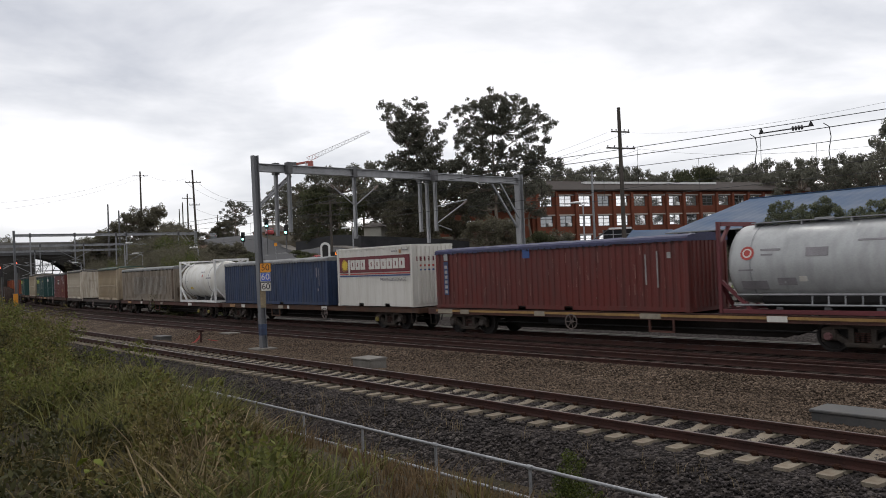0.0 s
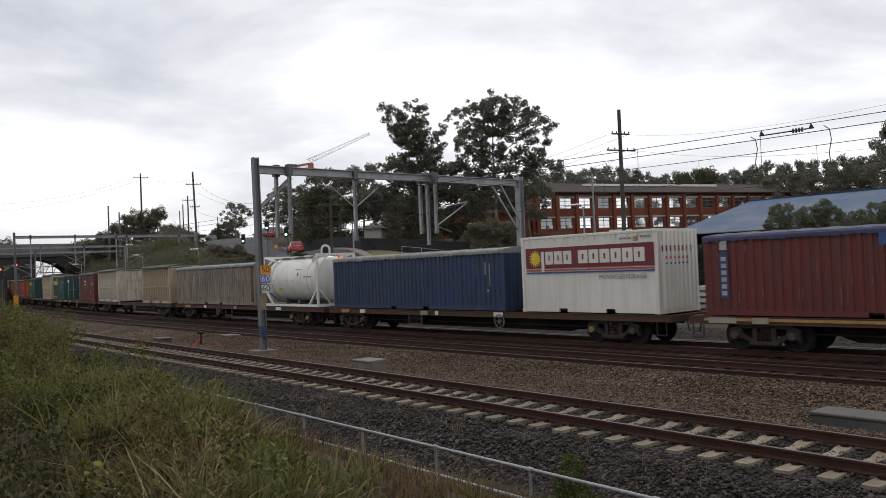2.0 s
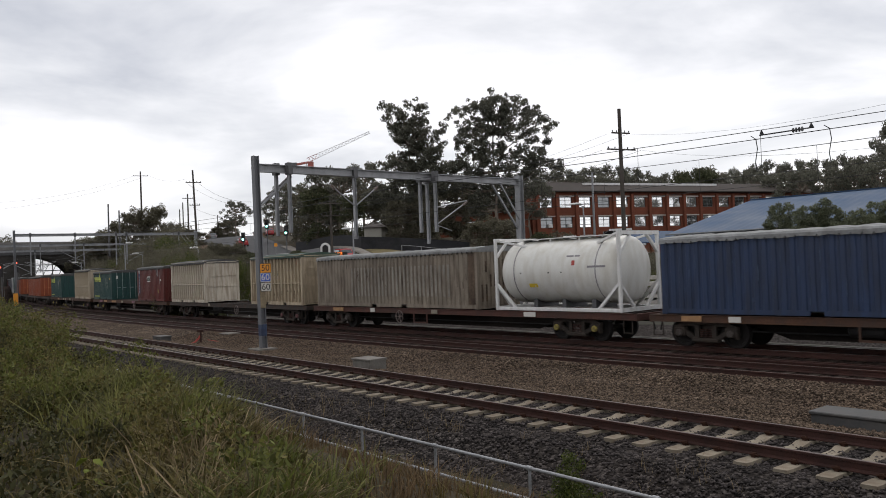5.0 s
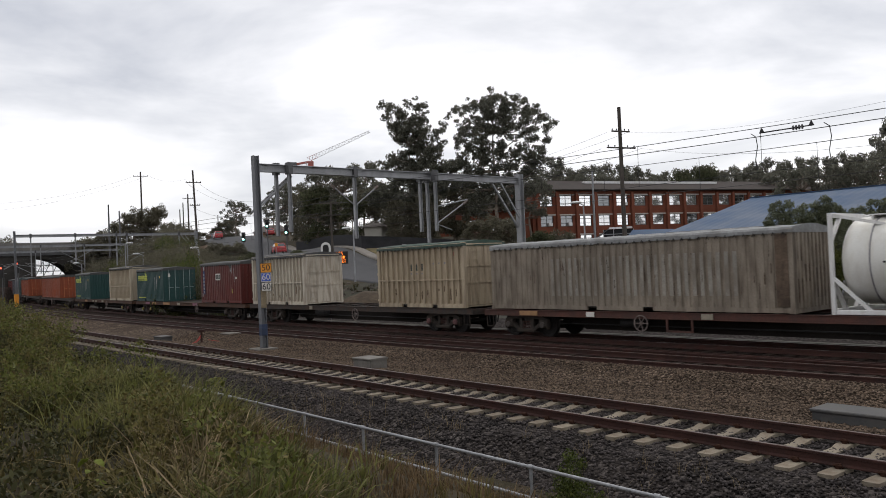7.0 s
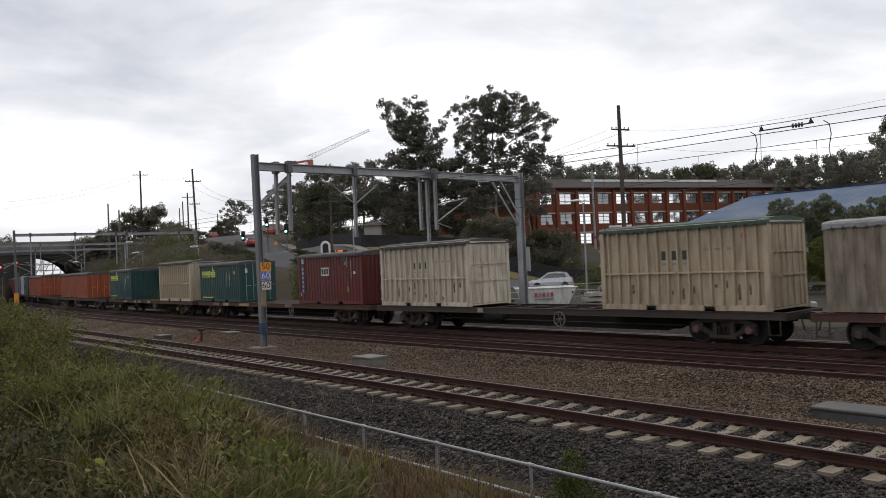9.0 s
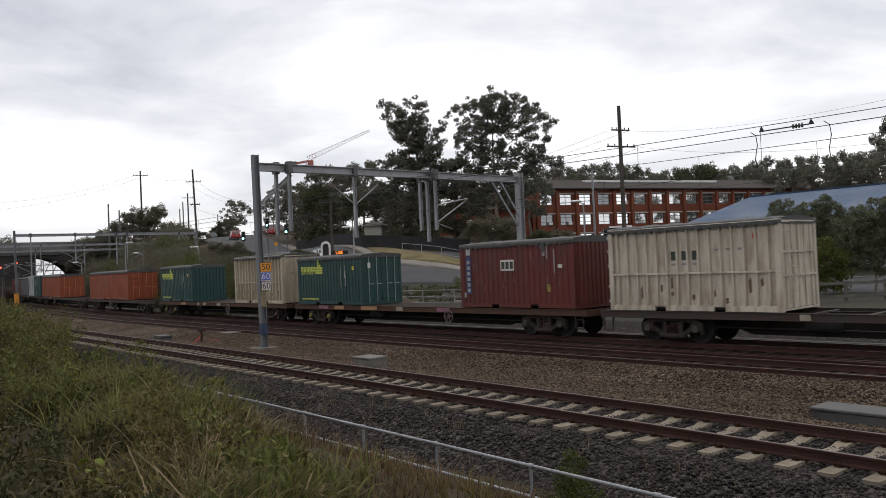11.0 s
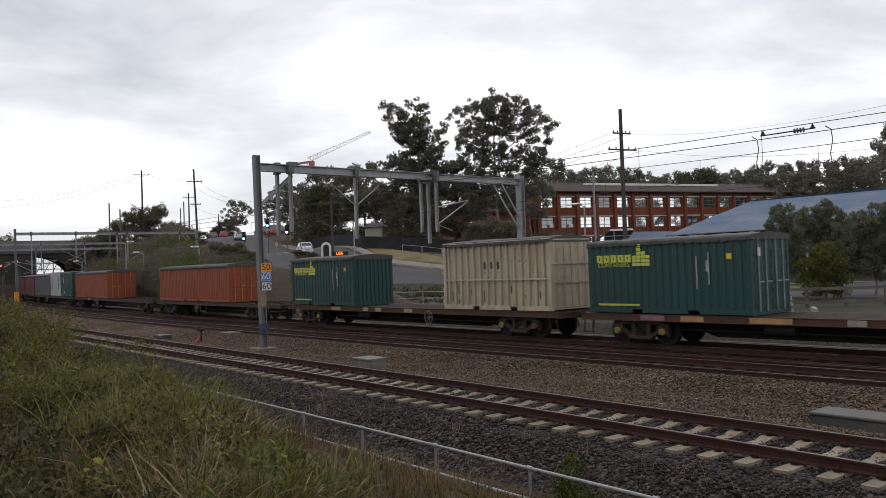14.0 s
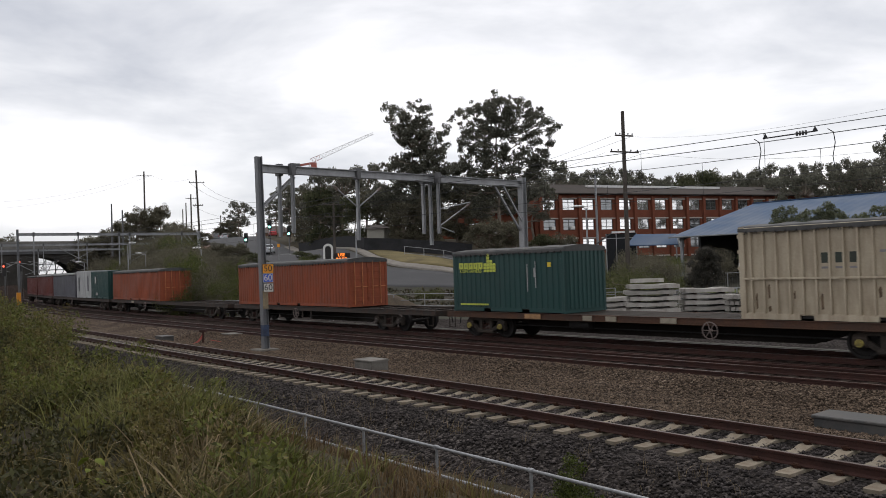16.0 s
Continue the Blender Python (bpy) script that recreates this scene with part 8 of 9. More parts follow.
def shrubs():
    kinds = {
        "olive": ("rounded olive green shrub", crown_lobes(31, 3.0, 4.2, 16, 0.10, (0.2, 0.32)), M_YARDGREEN),
        "dark": ("dense dark green shrub", crown_lobes(32, 3.0, 3.6, 16, 0.10, (0.2, 0.34)), M_DARKLEAF),
        "grey": ("rounded grey-green bush", crown_lobes(33, 3.0, 3.4, 20, 0.12, (0.2, 0.34)), M_GREYLEAF),
        "green": ("leafy mid-green shrub", crown_lobes(34, 3.0, 3.4, 15, 0.10, (0.2, 0.34)), M_BRIGHT),
        "rust": ("small bare reddish tree", crown_lobes(35, 4.5, 3.4, 12, 0.35, (0.10, 0.18)), M_RUSTLEAF),
    }
    made = {}
    rows = []
    rows += [("olive", (12.52, 58.00), 0.1, 1.0, 0), ("olive", (14.84, 60.00), 0.1, 1.1, 90), ("olive", (13.59, 66.00), 0.3, 1.15, 200), ("dark", (17.80, 68.00), 0.2, 1.1, 40)]
    rows += [("dark", (10.72, 88.00), 0.6, 1.25, 10), ("green", (9.11, 90.00), 0.6, 1.35, 60), ("dark", (12.87, 88.00), 0.6, 1.2, 160), ("olive", (14.11, 86.00), 0.5, 1.1, 250), ("green", (15.07, 100.00), 1.0, 1.3, 20)]
    rows += [("green", (-17.83, 68.00), 1.9, 0.75, 0), ("dark", (-17.47, 70.00), 2.0, 0.8, 90), ("dark", (-20.13, 72.00), 2.2, 0.7, 180), ("green", (-16.40, 68.00), 1.9, 0.6, 30), ("green", (-11.53, 66.00), 1.6, 0.85, 70), ("olive", (-10.51, 64.00), 1.3, 0.65, 170)]
    rows += [("dark", (-23.63, 80.00), 2.6, 0.9, 60), ("dark", (-26.41, 86.00), 3.0, 1.0, 260), ("green", (-16.41, 60.00), 0.4, 0.8, 10), ("dark", (-18.03, 62.00), 0.8, 0.9, 100)]
    rows += [("green", (-21.43, 66.00), 2.2, 0.9, 20), ("dark", (-23.80, 70.00), 2.4, 0.9, 120), ("green", (-19.27, 62.00), 1.8, 0.8, 220), ("olive", (-20.58, 62.00), 1.6, 0.7, 310), ("dark", (-22.71, 72.00), 2.6, 1.0, 70)]
    rows += [("rust", (4.29, 100.00), 2.6, 1.25, 0), ("rust", (-6.51, 114.00), 4.5, 1.3, 100), ("rust", (6.77, 100.00), 2.6, 1.0, 200)]
    rows += [("dark", (27.94, 84.00), 0.3, 1.2, 0), ("green", (22.11, 80.00), 0.3, 1.0, 50), ("dark", (18.95, 82.00), 0.4, 1.2, 90)]
    rows += [("olive", (-2.04, 62.00), 0.6, 0.35, 10), ("olive", (-3.66, 60.00), 0.5, 0.3, 80), ("green", (1.31, 66.00), 0.6, 0.4, 160), ("olive", (-0.75, 64.00), 0.6, 0.35, 200)]
    # thicket on the side of the cutting
    rng = random.Random(17)
    for k in range(44):
        s = rng.uniform(-125, -66)
        lat = rng.uniform(7.5, 12 - (s + 66) * 0.26)
        p, _ = along(MAIN, s, lat)
        rows.append((rng.choice(("dark", "dark", "dark", "green")), (p.x, p.y), land_at(p.x, p.y) - 0.2, rng.uniform(0.9, 1.6), rng.uniform(0, 360)))
    for k in range(12):
        s, lat = rng.uniform(-150, -100), rng.uniform(-26, -10)
        p, _ = along(MAIN, s, lat)
        rows.append(("dark", (p.x, p.y), land_at(p.x, p.y) - 0.2, rng.uniform(0.9, 1.3), rng.uniform(0, 360)))
    for kind, (x, y), z, size, turn in rows:
        if kind not in made:
            label, lobes, mt = kinds[kind]
            z, size = land_at(x, y) - 0.1, size + (z - land_at(x, y)) / 3
            made[kind] = tree("shrub", label + " beyond the tracks", x, y, z, lobes, 900, 0.050, mt, 40 + len(made), 0.10, "shrubs beyond the train")
            made[kind]["category"] = "shrub"
            made[kind].matrix_basis = pose(x, y, z, 0, 0, turn)
            made[kind].scale = (size,) * 3
        else:
            g0 = land_at(x, y) - 0.1
            copy_thing(made[kind], pose(x, y, g0, 0, 0, turn)).scale = (size, size, max(0.3, size + (z - g0) / 3))


shrubs()


# ---- yard things beyond the train ----
def sleeper_stack(x, y, z, turn, layers, n, label, length=2.45):
    """Used concrete sleepers laid side by side in layers on timber spacers."""
    ob = thing("sleeper_stack", label, "sleeper stack", pose(x, y, z, 0, 0, turn), "stacks of used sleepers in the yard")
    pale = surface("old_sleeper", (0.34, 0.325, 0.30), 0.9, 0, 0.18, 1.0, 20, 0.25, (0.20, 0.18, 0.16), 0.55, (1, 1, 1), rand=0.2)
    g = Geo()
    half = length / 2
    for xx, top in ((-half, 0.19), (-half * 0.8, 0.215), (-half * 0.4, 0.20), (-half * 0.2, 0.17), (half * 0.2, 0.17), (half * 0.4, 0.20), (half * 0.8, 0.215), (half, 0.19)):
        g.v += [(xx, -0.13, 0), (xx, 0.13, 0), (xx, 0.10, top), (xx, -0.10, top)]
    for j in range(7):
        g.f += [(j * 4 + k, j * 4 + (k + 1) % 4, (j + 1) * 4 + (k + 1) % 4, (j + 1) * 4 + k) for k in range(4)]
    g.f += [(3, 2, 1, 0), (28, 29, 30, 31)]
    me = g.mesh("sleeper", pale)
    sp = Geo().box((-0.05, -0.15 * n, 0), (0.05, 0.15 * n, 0.07)).mesh("spacer", M_TIMBER)
    rng = random.Random(int(x * 10))
    for j in range(layers):
        dx, zz = rng.uniform(-0.12, 0.12), j * 0.30
        for sx in (-0.7, 0.7):
            part("spacer", sp, M_TIMBER, ob).location = (sx, 0, zz)
        for k in range(n):
            o = part("sleeper", me, pale, ob)
            o.matrix_basis = pose(dx + rng.uniform(-0.04, 0.04), (k - (n - 1) / 2) * 0.29, zz + 0.07, 0, 0, rng.uniform(-1.2, 1.2))
    return ob


sleeper_stack(10.46, 41.50, -0.10, -6, 6, 6, "tall stack of pale concrete sleepers in the yard")
sleeper_stack(13.40, 42.00, -0.10, -4, 5, 6, "stack of pale concrete sleepers with dark spacers")
sleeper_stack(15.38, 40.00, -0.10, 38, 4, 8, "low stack of grey concrete sleepers seen from its corner")
sleeper_stack(9.40, 47.00, -0.05, 5, 3, 5, "low stack of concrete sleepers by the railing")


def loose_sleepers():
    pale = MATS["old_sleeper"]
    for (x, y), z, turn in (((10.26, 41.50), 1.77, 2), ((18.18, 40.00), -0.05, 70)):
        solo("loose_sleeper", Geo().box((-0.85, -0.12, 0), (0.85, 0.12, 0.2), taper=0.015), pale, "single pale concrete sleeper lying apart", "sleeper", pose(x, y, z, 0, 0, turn))


def skip_bin(x, y, z, turn):
    """White waste skip with sloping ends and red sign marks."""
    ob = thing("skip_bin", "white steel waste skip with red plain marks in the yard", "skip", pose(x, y, z, 0, 0, turn))
    w = surface("skip_white", (0.60, 0.60, 0.58), 0.55, 0, 0.1, 1, 20, 0.05, (0.25, 0.2, 0.16), 0.4, (1.5, 1.5, 0.4))
    g = Geo()
    lo = [(-1.35, -0.8, 0.1), (1.35, -0.8, 0.1), (1.35, 0.8, 0.1), (-1.35, 0.8, 0.1)]
    hi = [(-1.85, -0.95, 1.15), (1.85, -0.95, 1.15), (1.85, 0.95, 1.15), (-1.85, 0.95, 1.15)]
    inn = [(a * 0.96, b * 0.95, 1.15) for a, b, _ in hi]
    bot = [(a * 0.96, b * 0.95, 0.16) for a, b, _ in lo]
    g.add(lo + hi + inn + bot, [(3, 2, 1, 0)] + [(k, (k + 1) % 4, (k + 1) % 4 + 4, k + 4) for k in range(4)] + [(k + 4, (k + 1) % 4 + 4, (k + 1) % 4 + 8, k + 8) for k in range(4)] + [(k + 8, (k + 1) % 4 + 8, (k + 1) % 4 + 12, k + 12) for k in range(4)] + [(12, 13, 14, 15)])
    part("body", g, w, ob)
    for sy in (-1, 1):
        part("rim", Geo().rod((-1.88, sy * 0.97, 1.15), (1.88, sy * 0.97, 1.15), 0.045, 8), w, ob)
    for x0 in (-0.95, 0.05, 0.95):
        part("stiffener", Geo().bar((x0, -0.84, 0.15), (x0, -0.98, 1.12), 0.08, 0.05), w, ob)
    for k in range(5):
        part("sign_mark", Geo().box((-0.7 + k * 0.24, -0.975, 0.62), (-0.54 + k * 0.24, -0.955, 0.88)), M_REDINK if k % 2 == 0 else M_GREYINK, ob, "plain sign block")
    part("caption", Geo().box((-0.7, -0.955, 0.46), (0.45, -0.935, 0.52)), M_GREYINK, ob)
    for sx in (-1, 1):
        part("lifting_lug", Geo().rod((sx * 1.6, -1.05, 0.85), (sx * 1.6, -0.85, 0.85), 0.06, 8), M_BLACK, ob)


skip_bin(6.17, 50.00, -0.05, -3)


def car(x, y, z, turn, paint, label, group="", tall=1.5, length=3.95):
    """Small car: shaped body, glasshouse, windows, wheels with rims, lamps and bumpers."""
    ob = thing("car", label, "car", pose(x, y, z, 0, 0, turn), group)
    hl, hw = length / 2, 0.85
    body = [(-hl, 0.35, 0.62), (-hl, 0.80, 0.70), (-hl * 0.92, 0.95, 0.76), (-hl * 0.45, 1.00, 0.83), (hl * 0.42, 0.95, 0.83), (hl * 0.88, 0.78, 0.74), (hl, 0.62, 0.66), (hl, 0.32, 0.62)]
    g = Geo()
    rows = []
    for bx, bz, w in body:
        rows.append([(bx, -w, 0.25), (bx, -w - 0.02, min(bz, 0.6)), (bx, -w + 0.04, bz), (bx, 0, bz + 0.03), (bx, w - 0.04, bz), (bx, w + 0.02, min(bz, 0.6)), (bx, w, 0.25)])
    g.sheet(rows)
    n = len(rows[0])
    g.f += [tuple(range(n)), tuple((len(rows) - 1) * n + k for k in range(n - 1, -1, -1))]
    part("body", g, paint, ob, smooth=False)
    gg = Geo()
    cab = [(-hl * 0.90, 0.96, 0.70), (-hl * 0.72, tall - 0.06, 0.58), (-hl * 0.2, tall, 0.60), (hl * 0.12, tall - 0.04, 0.60), (hl * 0.52, 0.95, 0.72)]
    rows = [[(bx, -w, 0.9), (bx, -w + 0.02, bz), (bx, w - 0.02, bz), (bx, w, 0.9)] for bx, bz, w in cab]
    gg.sheet(rows)
    part("roof", gg, paint, ob)
    dark = surface("car_glass", (0.02, 0.025, 0.03), 0.08, 0, 0.1, 2, 10, 0, spec=1.0)
    for sy in (-1, 1):
        q = Geo().add([(-hl * 0.70, sy * 0.73, 1.0), (hl * 0.36, sy * 0.735, 1.0), (hl * 0.08, sy * 0.63, tall - 0.12), (-hl * 0.60, sy * 0.62, tall - 0.14), (-hl * 0.70, sy * 0.71, 1.0), (hl * 0.36, sy * 0.715, 1.0), (hl * 0.08, sy * 0.61, tall - 0.12), (-hl * 0.60, sy * 0.60, tall - 0.14)],
                      [(0, 1, 2, 3), (7, 6, 5, 4), (0, 4, 5, 1), (1, 5, 6, 2), (2, 6, 7, 3), (3, 7, 4, 0)])
        part("side_window", q, dark, ob, "dark side glass")
    part("rear_window", Geo().add([(-hl * 0.90, -0.6, 1.02), (-hl * 0.90, 0.6, 1.02), (-hl * 0.75, 0.5, tall - 0.12), (-hl * 0.75, -0.5, tall - 0.12), (-hl * 0.86, -0.6, 1.02), (-hl * 0.86, 0.6, 1.02), (-hl * 0.71, 0.5, tall - 0.12), (-hl * 0.71, -0.5, tall - 0.12)], [(0, 1, 2, 3), (7, 6, 5, 4), (0, 4, 5, 1), (1, 5, 6, 2), (2, 6, 7, 3), (3, 7, 4, 0)]), dark, ob)
    part("windscreen", Geo().add([(hl * 0.51, -0.62, 1.0), (hl * 0.51, 0.62, 1.0), (hl * 0.17, 0.53, tall - 0.08), (hl * 0.17, -0.53, tall - 0.08), (hl * 0.47, -0.62, 1.0), (hl * 0.47, 0.62, 1.0), (hl * 0.13, 0.53, tall - 0.08), (hl * 0.13, -0.53, tall - 0.08)], [(0, 1, 2, 3), (7, 6, 5, 4), (0, 4, 5, 1), (1, 5, 6, 2), (2, 6, 7, 3), (3, 7, 4, 0)]), dark, ob)
    tyre = Geo().lathe([(-0.09, 0.2), (-0.09, 0.29), (-0.06, 0.31), (0.06, 0.31), (0.09, 0.29), (0.09, 0.2)], (0, 0, 0), (0, 1, 0), 18).mesh("tyre", M_BLACK)
    rim = Geo().lathe([(-0.07, 0.05), (-0.06, 0.2), (0.06, 0.2), (0.07, 0.05)], (0, 0, 0), (0, 1, 0), 14).mesh("rim", M_STEEL)
    for sx in (-0.62, 0.62):
        for sy in (-1, 1):
            t = part("wheel", tyre, M_BLACK, ob)
            t.location = (sx * hl, sy * 0.78, 0.31)
            part("rim", rim, M_STEEL, t)
    for sy in (-1, 1):
        part("headlamp", Geo().box((hl * 0.93, sy * 0.55 - 0.14, 0.58), (hl * 1.005, sy * 0.55 + 0.14, 0.72), cham=0.03), M_WHITE, ob, "clear headlamp")
        part("tail_lamp", Geo().box((-hl * 1.005, sy * 0.62 - 0.07, 0.68), (-hl * 0.93, sy * 0.62 + 0.07, 1.0), cham=0.02), M_REDINK, ob, "red tail lamp")
        part("mirror", Geo().box((hl * 0.36, sy * 0.92 - 0.07, 0.98), (hl * 0.44, sy * 0.92 + 0.07, 1.1), cham=0.02), paint, ob)
    part("bumper", Geo().box((-hl - 0.05, -0.72, 0.32), (-hl + 0.05, 0.72, 0.52), cham=0.03), paint, ob)
    part("plate_bar", Geo().box((-hl - 0.062, -0.2, 0.55), (-hl - 0.004, 0.2, 0.65)), M_PLATE, ob)
    return ob


C_SILVER = surface("car_silver", (0.46, 0.48, 0.50), 0.3, 0.3, 0.03, 1, 10, 0, spec=0.6)
C_RED = surface("car_red", (0.36, 0.025, 0.03), 0.3, 0.1, 0.03, 1, 10, 0, spec=0.6)
C_GREY = surface("car_grey", (0.13, 0.14, 0.15), 0.3, 0.2, 0.03, 1, 10, 0, spec=0.6)
for (x, y), turn, pt, lab in (((-52.48, 185.00), 105, C_GREY, "dark grey car parked at the top of the hill"), ((-56.07, 205.00), 20, C_RED, "red car parked at the top of the hill"),
                              ((-36.28, 170.00), 105, C_RED, "red and white car waiting at the lights")):
    car(x, y, land_at(x, y) + 0.08, turn, pt, lab, "cars on the hill")
ROAD_CARS = [car(0, 0, 0, 0, C_RED, "red car driving up the hill road", "cars on the hill"), car(0, 0, 0, 0, C_SILVER, "silver car driving up the hill road", "cars on the hill"), car(0, 0, 0, 0, C_SILVER, "silver hatchback driving past the yard", "cars on the hill"), car(0, 0, 0, 0, C_RED, "dark red car following up the hill road", "cars on the hill")]


def drive(thing_, stops):
    """Keys a car along the road by its places (seconds, x, y); it keeps to the ground and faces the way it goes."""
    ts = [q[0] for q in stops]

    def where(t):
        return float(np.interp(t, ts, [q[1] for q in stops])), float(np.interp(t, ts, [q[2] for q in stops]))

    rows = []
    for k in range(33):
        t = k * 0.5
        x, y = where(t)
        (x0, y0), (x1, y1) = where(max(0.0, t - 0.5)), where(min(16.0, t + 0.5))
        rows.append((t, pose(x, y, land_at(x, y) + 0.08, 0, 0, math.degrees(math.atan2(y1 - y0, x1 - x0)))))
    walk(thing_, rows)


def car_motions():
    # two red cars climb the hill one after the other; silver cars pass the yard and follow later
    drive(ROAD_CARS[0], ((0, -12.3, 80.0), (0.5, -13.6, 83.5), (1, -15.2, 89.0), (2, -18.9, 103.5), (3, -23.7, 115.0), (3.5, -26.5, 121.5), (4, -30.0, 129.0), (6.4, -40.5, 151.0), (7, -44.5, 160.0), (9, -52.0, 184.0), (12, -58.0, 205.0), (16, -64.0, 226.0)))
    drive(ROAD_CARS[1], ((0, 52.0, 61.5), (9, 24.0, 70.0), (11.5, 7.0, 72.9), (12.3, -3.0, 73.0), (12.8, -8.8, 77.0), (13.5, -13.9, 87.5), (14.5, -18.8, 102.0), (15.6, -24.8, 120.0), (16, -28.0, 127.0)))
    drive(ROAD_CARS[2], ((0, 58.0, 60.5), (8, 17.0, 71.7), (8.9, 10.4, 72.7), (9.2, 7.8, 72.9), (10, -3.0, 73.8), (10.5, -8.8, 77.0), (11, -13.0, 85.0), (12, -21.0, 106.0), (12.6, -26.5, 121.0), (13.4, -34.5, 141.0), (16, -52.0, 190.0)))
    drive(ROAD_CARS[3], ((0, 40.0, 64.6), (3, 10.0, 72.7), (4.3, -6.0, 74.4), (6, -17.0, 97.0), (7, -22.9, 112.5), (7.5, -26.1, 121.0), (8, -28.2, 127.0), (9.2, -33.4, 139.0), (12, -43.0, 162.0), (16, -56.0, 202.0)))


def small_signs():
    for (x, y), z, w, h, mt, lab in (((13.64, 88.00), 2.62, 0.9, 0.6, M_WHITE, "small white sign on the dark fence"), ((11.19, 88.00), 2.96, 0.4, 0.5, M_WHITE, "small white notice on the dark fence"),
                                     ((23.14, 64.00), 2.22, 0.2, 0.42, M_WHITE, "small white marker on the picket fence"), ((-20.20, 98.00), 6.17, 0.36, 0.4, M_SIGNO, "orange diamond road sign on a post")):
        ob = thing("small_sign", lab, "sign", pose(x, y, z), "small signs beyond the train")
        part("plate", Geo().box((-w / 2, -0.26, -h / 2), (w / 2, -0.22, h / 2), cham=0.0), mt, ob)
        part("post", Geo().rod((0, -0.2, -2.6), (0, -0.2, h / 2), 0.03, 6), M_STEEL, ob)
    ob = thing("equipment_case", "pale grey relay case on a post beside the gantry leg", "relay case", pose(5.03, 50.00, 0, 0, 0, -20))
    zz = 2.91
    part("case", Geo().box((-0.32, -0.25, zz - 0.75), (0.32, 0.15, zz + 0.75), cham=0.04), M_STEEL, ob)
    part("post", Geo().rod((-0.1, 0, -0.4), (-0.1, 0, zz), 0.09, 8), M_STEELD, ob)
    part("vent", Geo().box((-0.1, -0.262, zz - 0.5), (0.14, -0.252, zz + 0.5)), M_STEELD, ob)


small_signs()
loose_sleepers()


# ---- bank in front: weeds, grass, stones ----
def near_sl(s, d, z=0.0):
    p, _ = along(NEAR, s, d)
    return p.x, p.y


def bank_height(s):
    return float(0.52 + 1.28 * (1 - smooth(-9, 6, np.array(s))))


def on_bank(rng, lo=-13.5, hi=-7.0):
    s = rng.uniform(-26, 13)
    d = rng.uniform(lo, hi)
    x, y = near_sl(s, d)
    if math.hypot(x, y) < 2.6 or y < 1.0 or s > 11.2:
        return None
    rim = -7.35 - 0.25 * max(0.0, s - 2.4)
    if d > rim:
        return None
    edge = float(smooth(rim + 0.1, rim - 0.7, np.array(d)))
    mound = noise.noise(Vector((x * 0.8, y * 0.8, 0))) + 0.75 * noise.noise(Vector((x * 2.3, y * 2.3, 5.0)))
    return x, y, land_at(x, y), bank_height(s) * (0.5 + 0.5 * edge) * min(1.12, max(0.35, 0.76 + 0.8 * mound))


def tussocks(name, label, count, per, seed, place, height, width, mt, lean=0.8, spread_=0.06):
    """Tufts of grass: each sends out its blades from one root, arching outwards and drooping."""
    rng = np.random.RandomState(seed)
    roots = []
    tries = 0
    while len(roots) < count and tries < count * 12:
        tries += 1
        got = place(rng)
        if got is not None:
            roots.append(got)
    r = np.repeat(np.array(roots), per, axis=0)
    n = len(r)
    a = rng.uniform(0, 6.283, n)
    out = np.stack([np.cos(a), np.sin(a), np.zeros(n)], 1)
    side = np.stack([-np.sin(a), np.cos(a), np.zeros(n)], 1)
    h = height * r[:, 3] * rng.uniform(0.4, 1.25, n)
    bend = lean * rng.uniform(0.15, 1.1, n) * h
    droop = rng.uniform(0.0, 0.55, n) * h
    base = r[:, :3] + out * (spread_ * rng.uniform(0, 1.6, n))[:, None] * (0.4 + r[:, 3:4])
    w = width * rng.uniform(0.6, 1.4, n)
    turn = rng.uniform(-0.8, 0.8, n)
    side = side * np.cos(turn)[:, None] + out * np.sin(turn)[:, None]
    ps = []
    for t, k in ((0.0, 1.0), (0.45, 0.85), (0.78, 0.55), (1.0, 0.12)):
        c = base + out * (bend * t * t)[:, None]
        c[:, 2] += h * t - droop * t ** 3
        ps += [c - side * (w * k)[:, None], c + side * (w * k)[:, None]]
    v = np.stack(ps, 1).reshape(-1, 3)
    f = (np.array([(0, 1, 3, 2), (2, 3, 5, 4), (4, 5, 7, 6)])[None] + (np.arange(n) * 8)[:, None, None]).reshape(-1)
    me = bpy.data.meshes.new(name)
    me.vertices.add(len(v))
    me.vertices.foreach_set("co", v.reshape(-1))
    me.loops.add(len(f))
    me.loops.foreach_set("vertex_index", f)
    me.polygons.add(len(f) // 4)
    me.polygons.foreach_set("loop_start", np.arange(0, len(f), 4))
    me.polygons.foreach_set("loop_total", np.full(len(f) // 4, 4))
    me.materials.append(mt)
    me.update(calc_edges=True)
    return tagged(new(name, me), label, "grass", kind="stuff")


M_GRASS1 = leafy("weed_blades", (0.084, 0.069, 0.025), 0.6, 0.35, (0.22, 0.17, 0.075))
M_LUSH = leafy("lush_blades", (0.082, 0.094, 0.022), 0.5, 0.4, (0.15, 0.14, 0.04))
M_FRESH = leafy("fresh_blades", (0.108, 0.108, 0.034), 0.5, 0.4, (0.17, 0.16, 0.05))
M_GRASS2 = leafy("dry_blades", (0.100, 0.066, 0.034), 0.5, 0.3, (0.19, 0.135, 0.075))
M_STRAW = leafy("straw_blades", (0.20, 0.15, 0.085), 0.45, 0.25, (0.30, 0.235, 0.145))


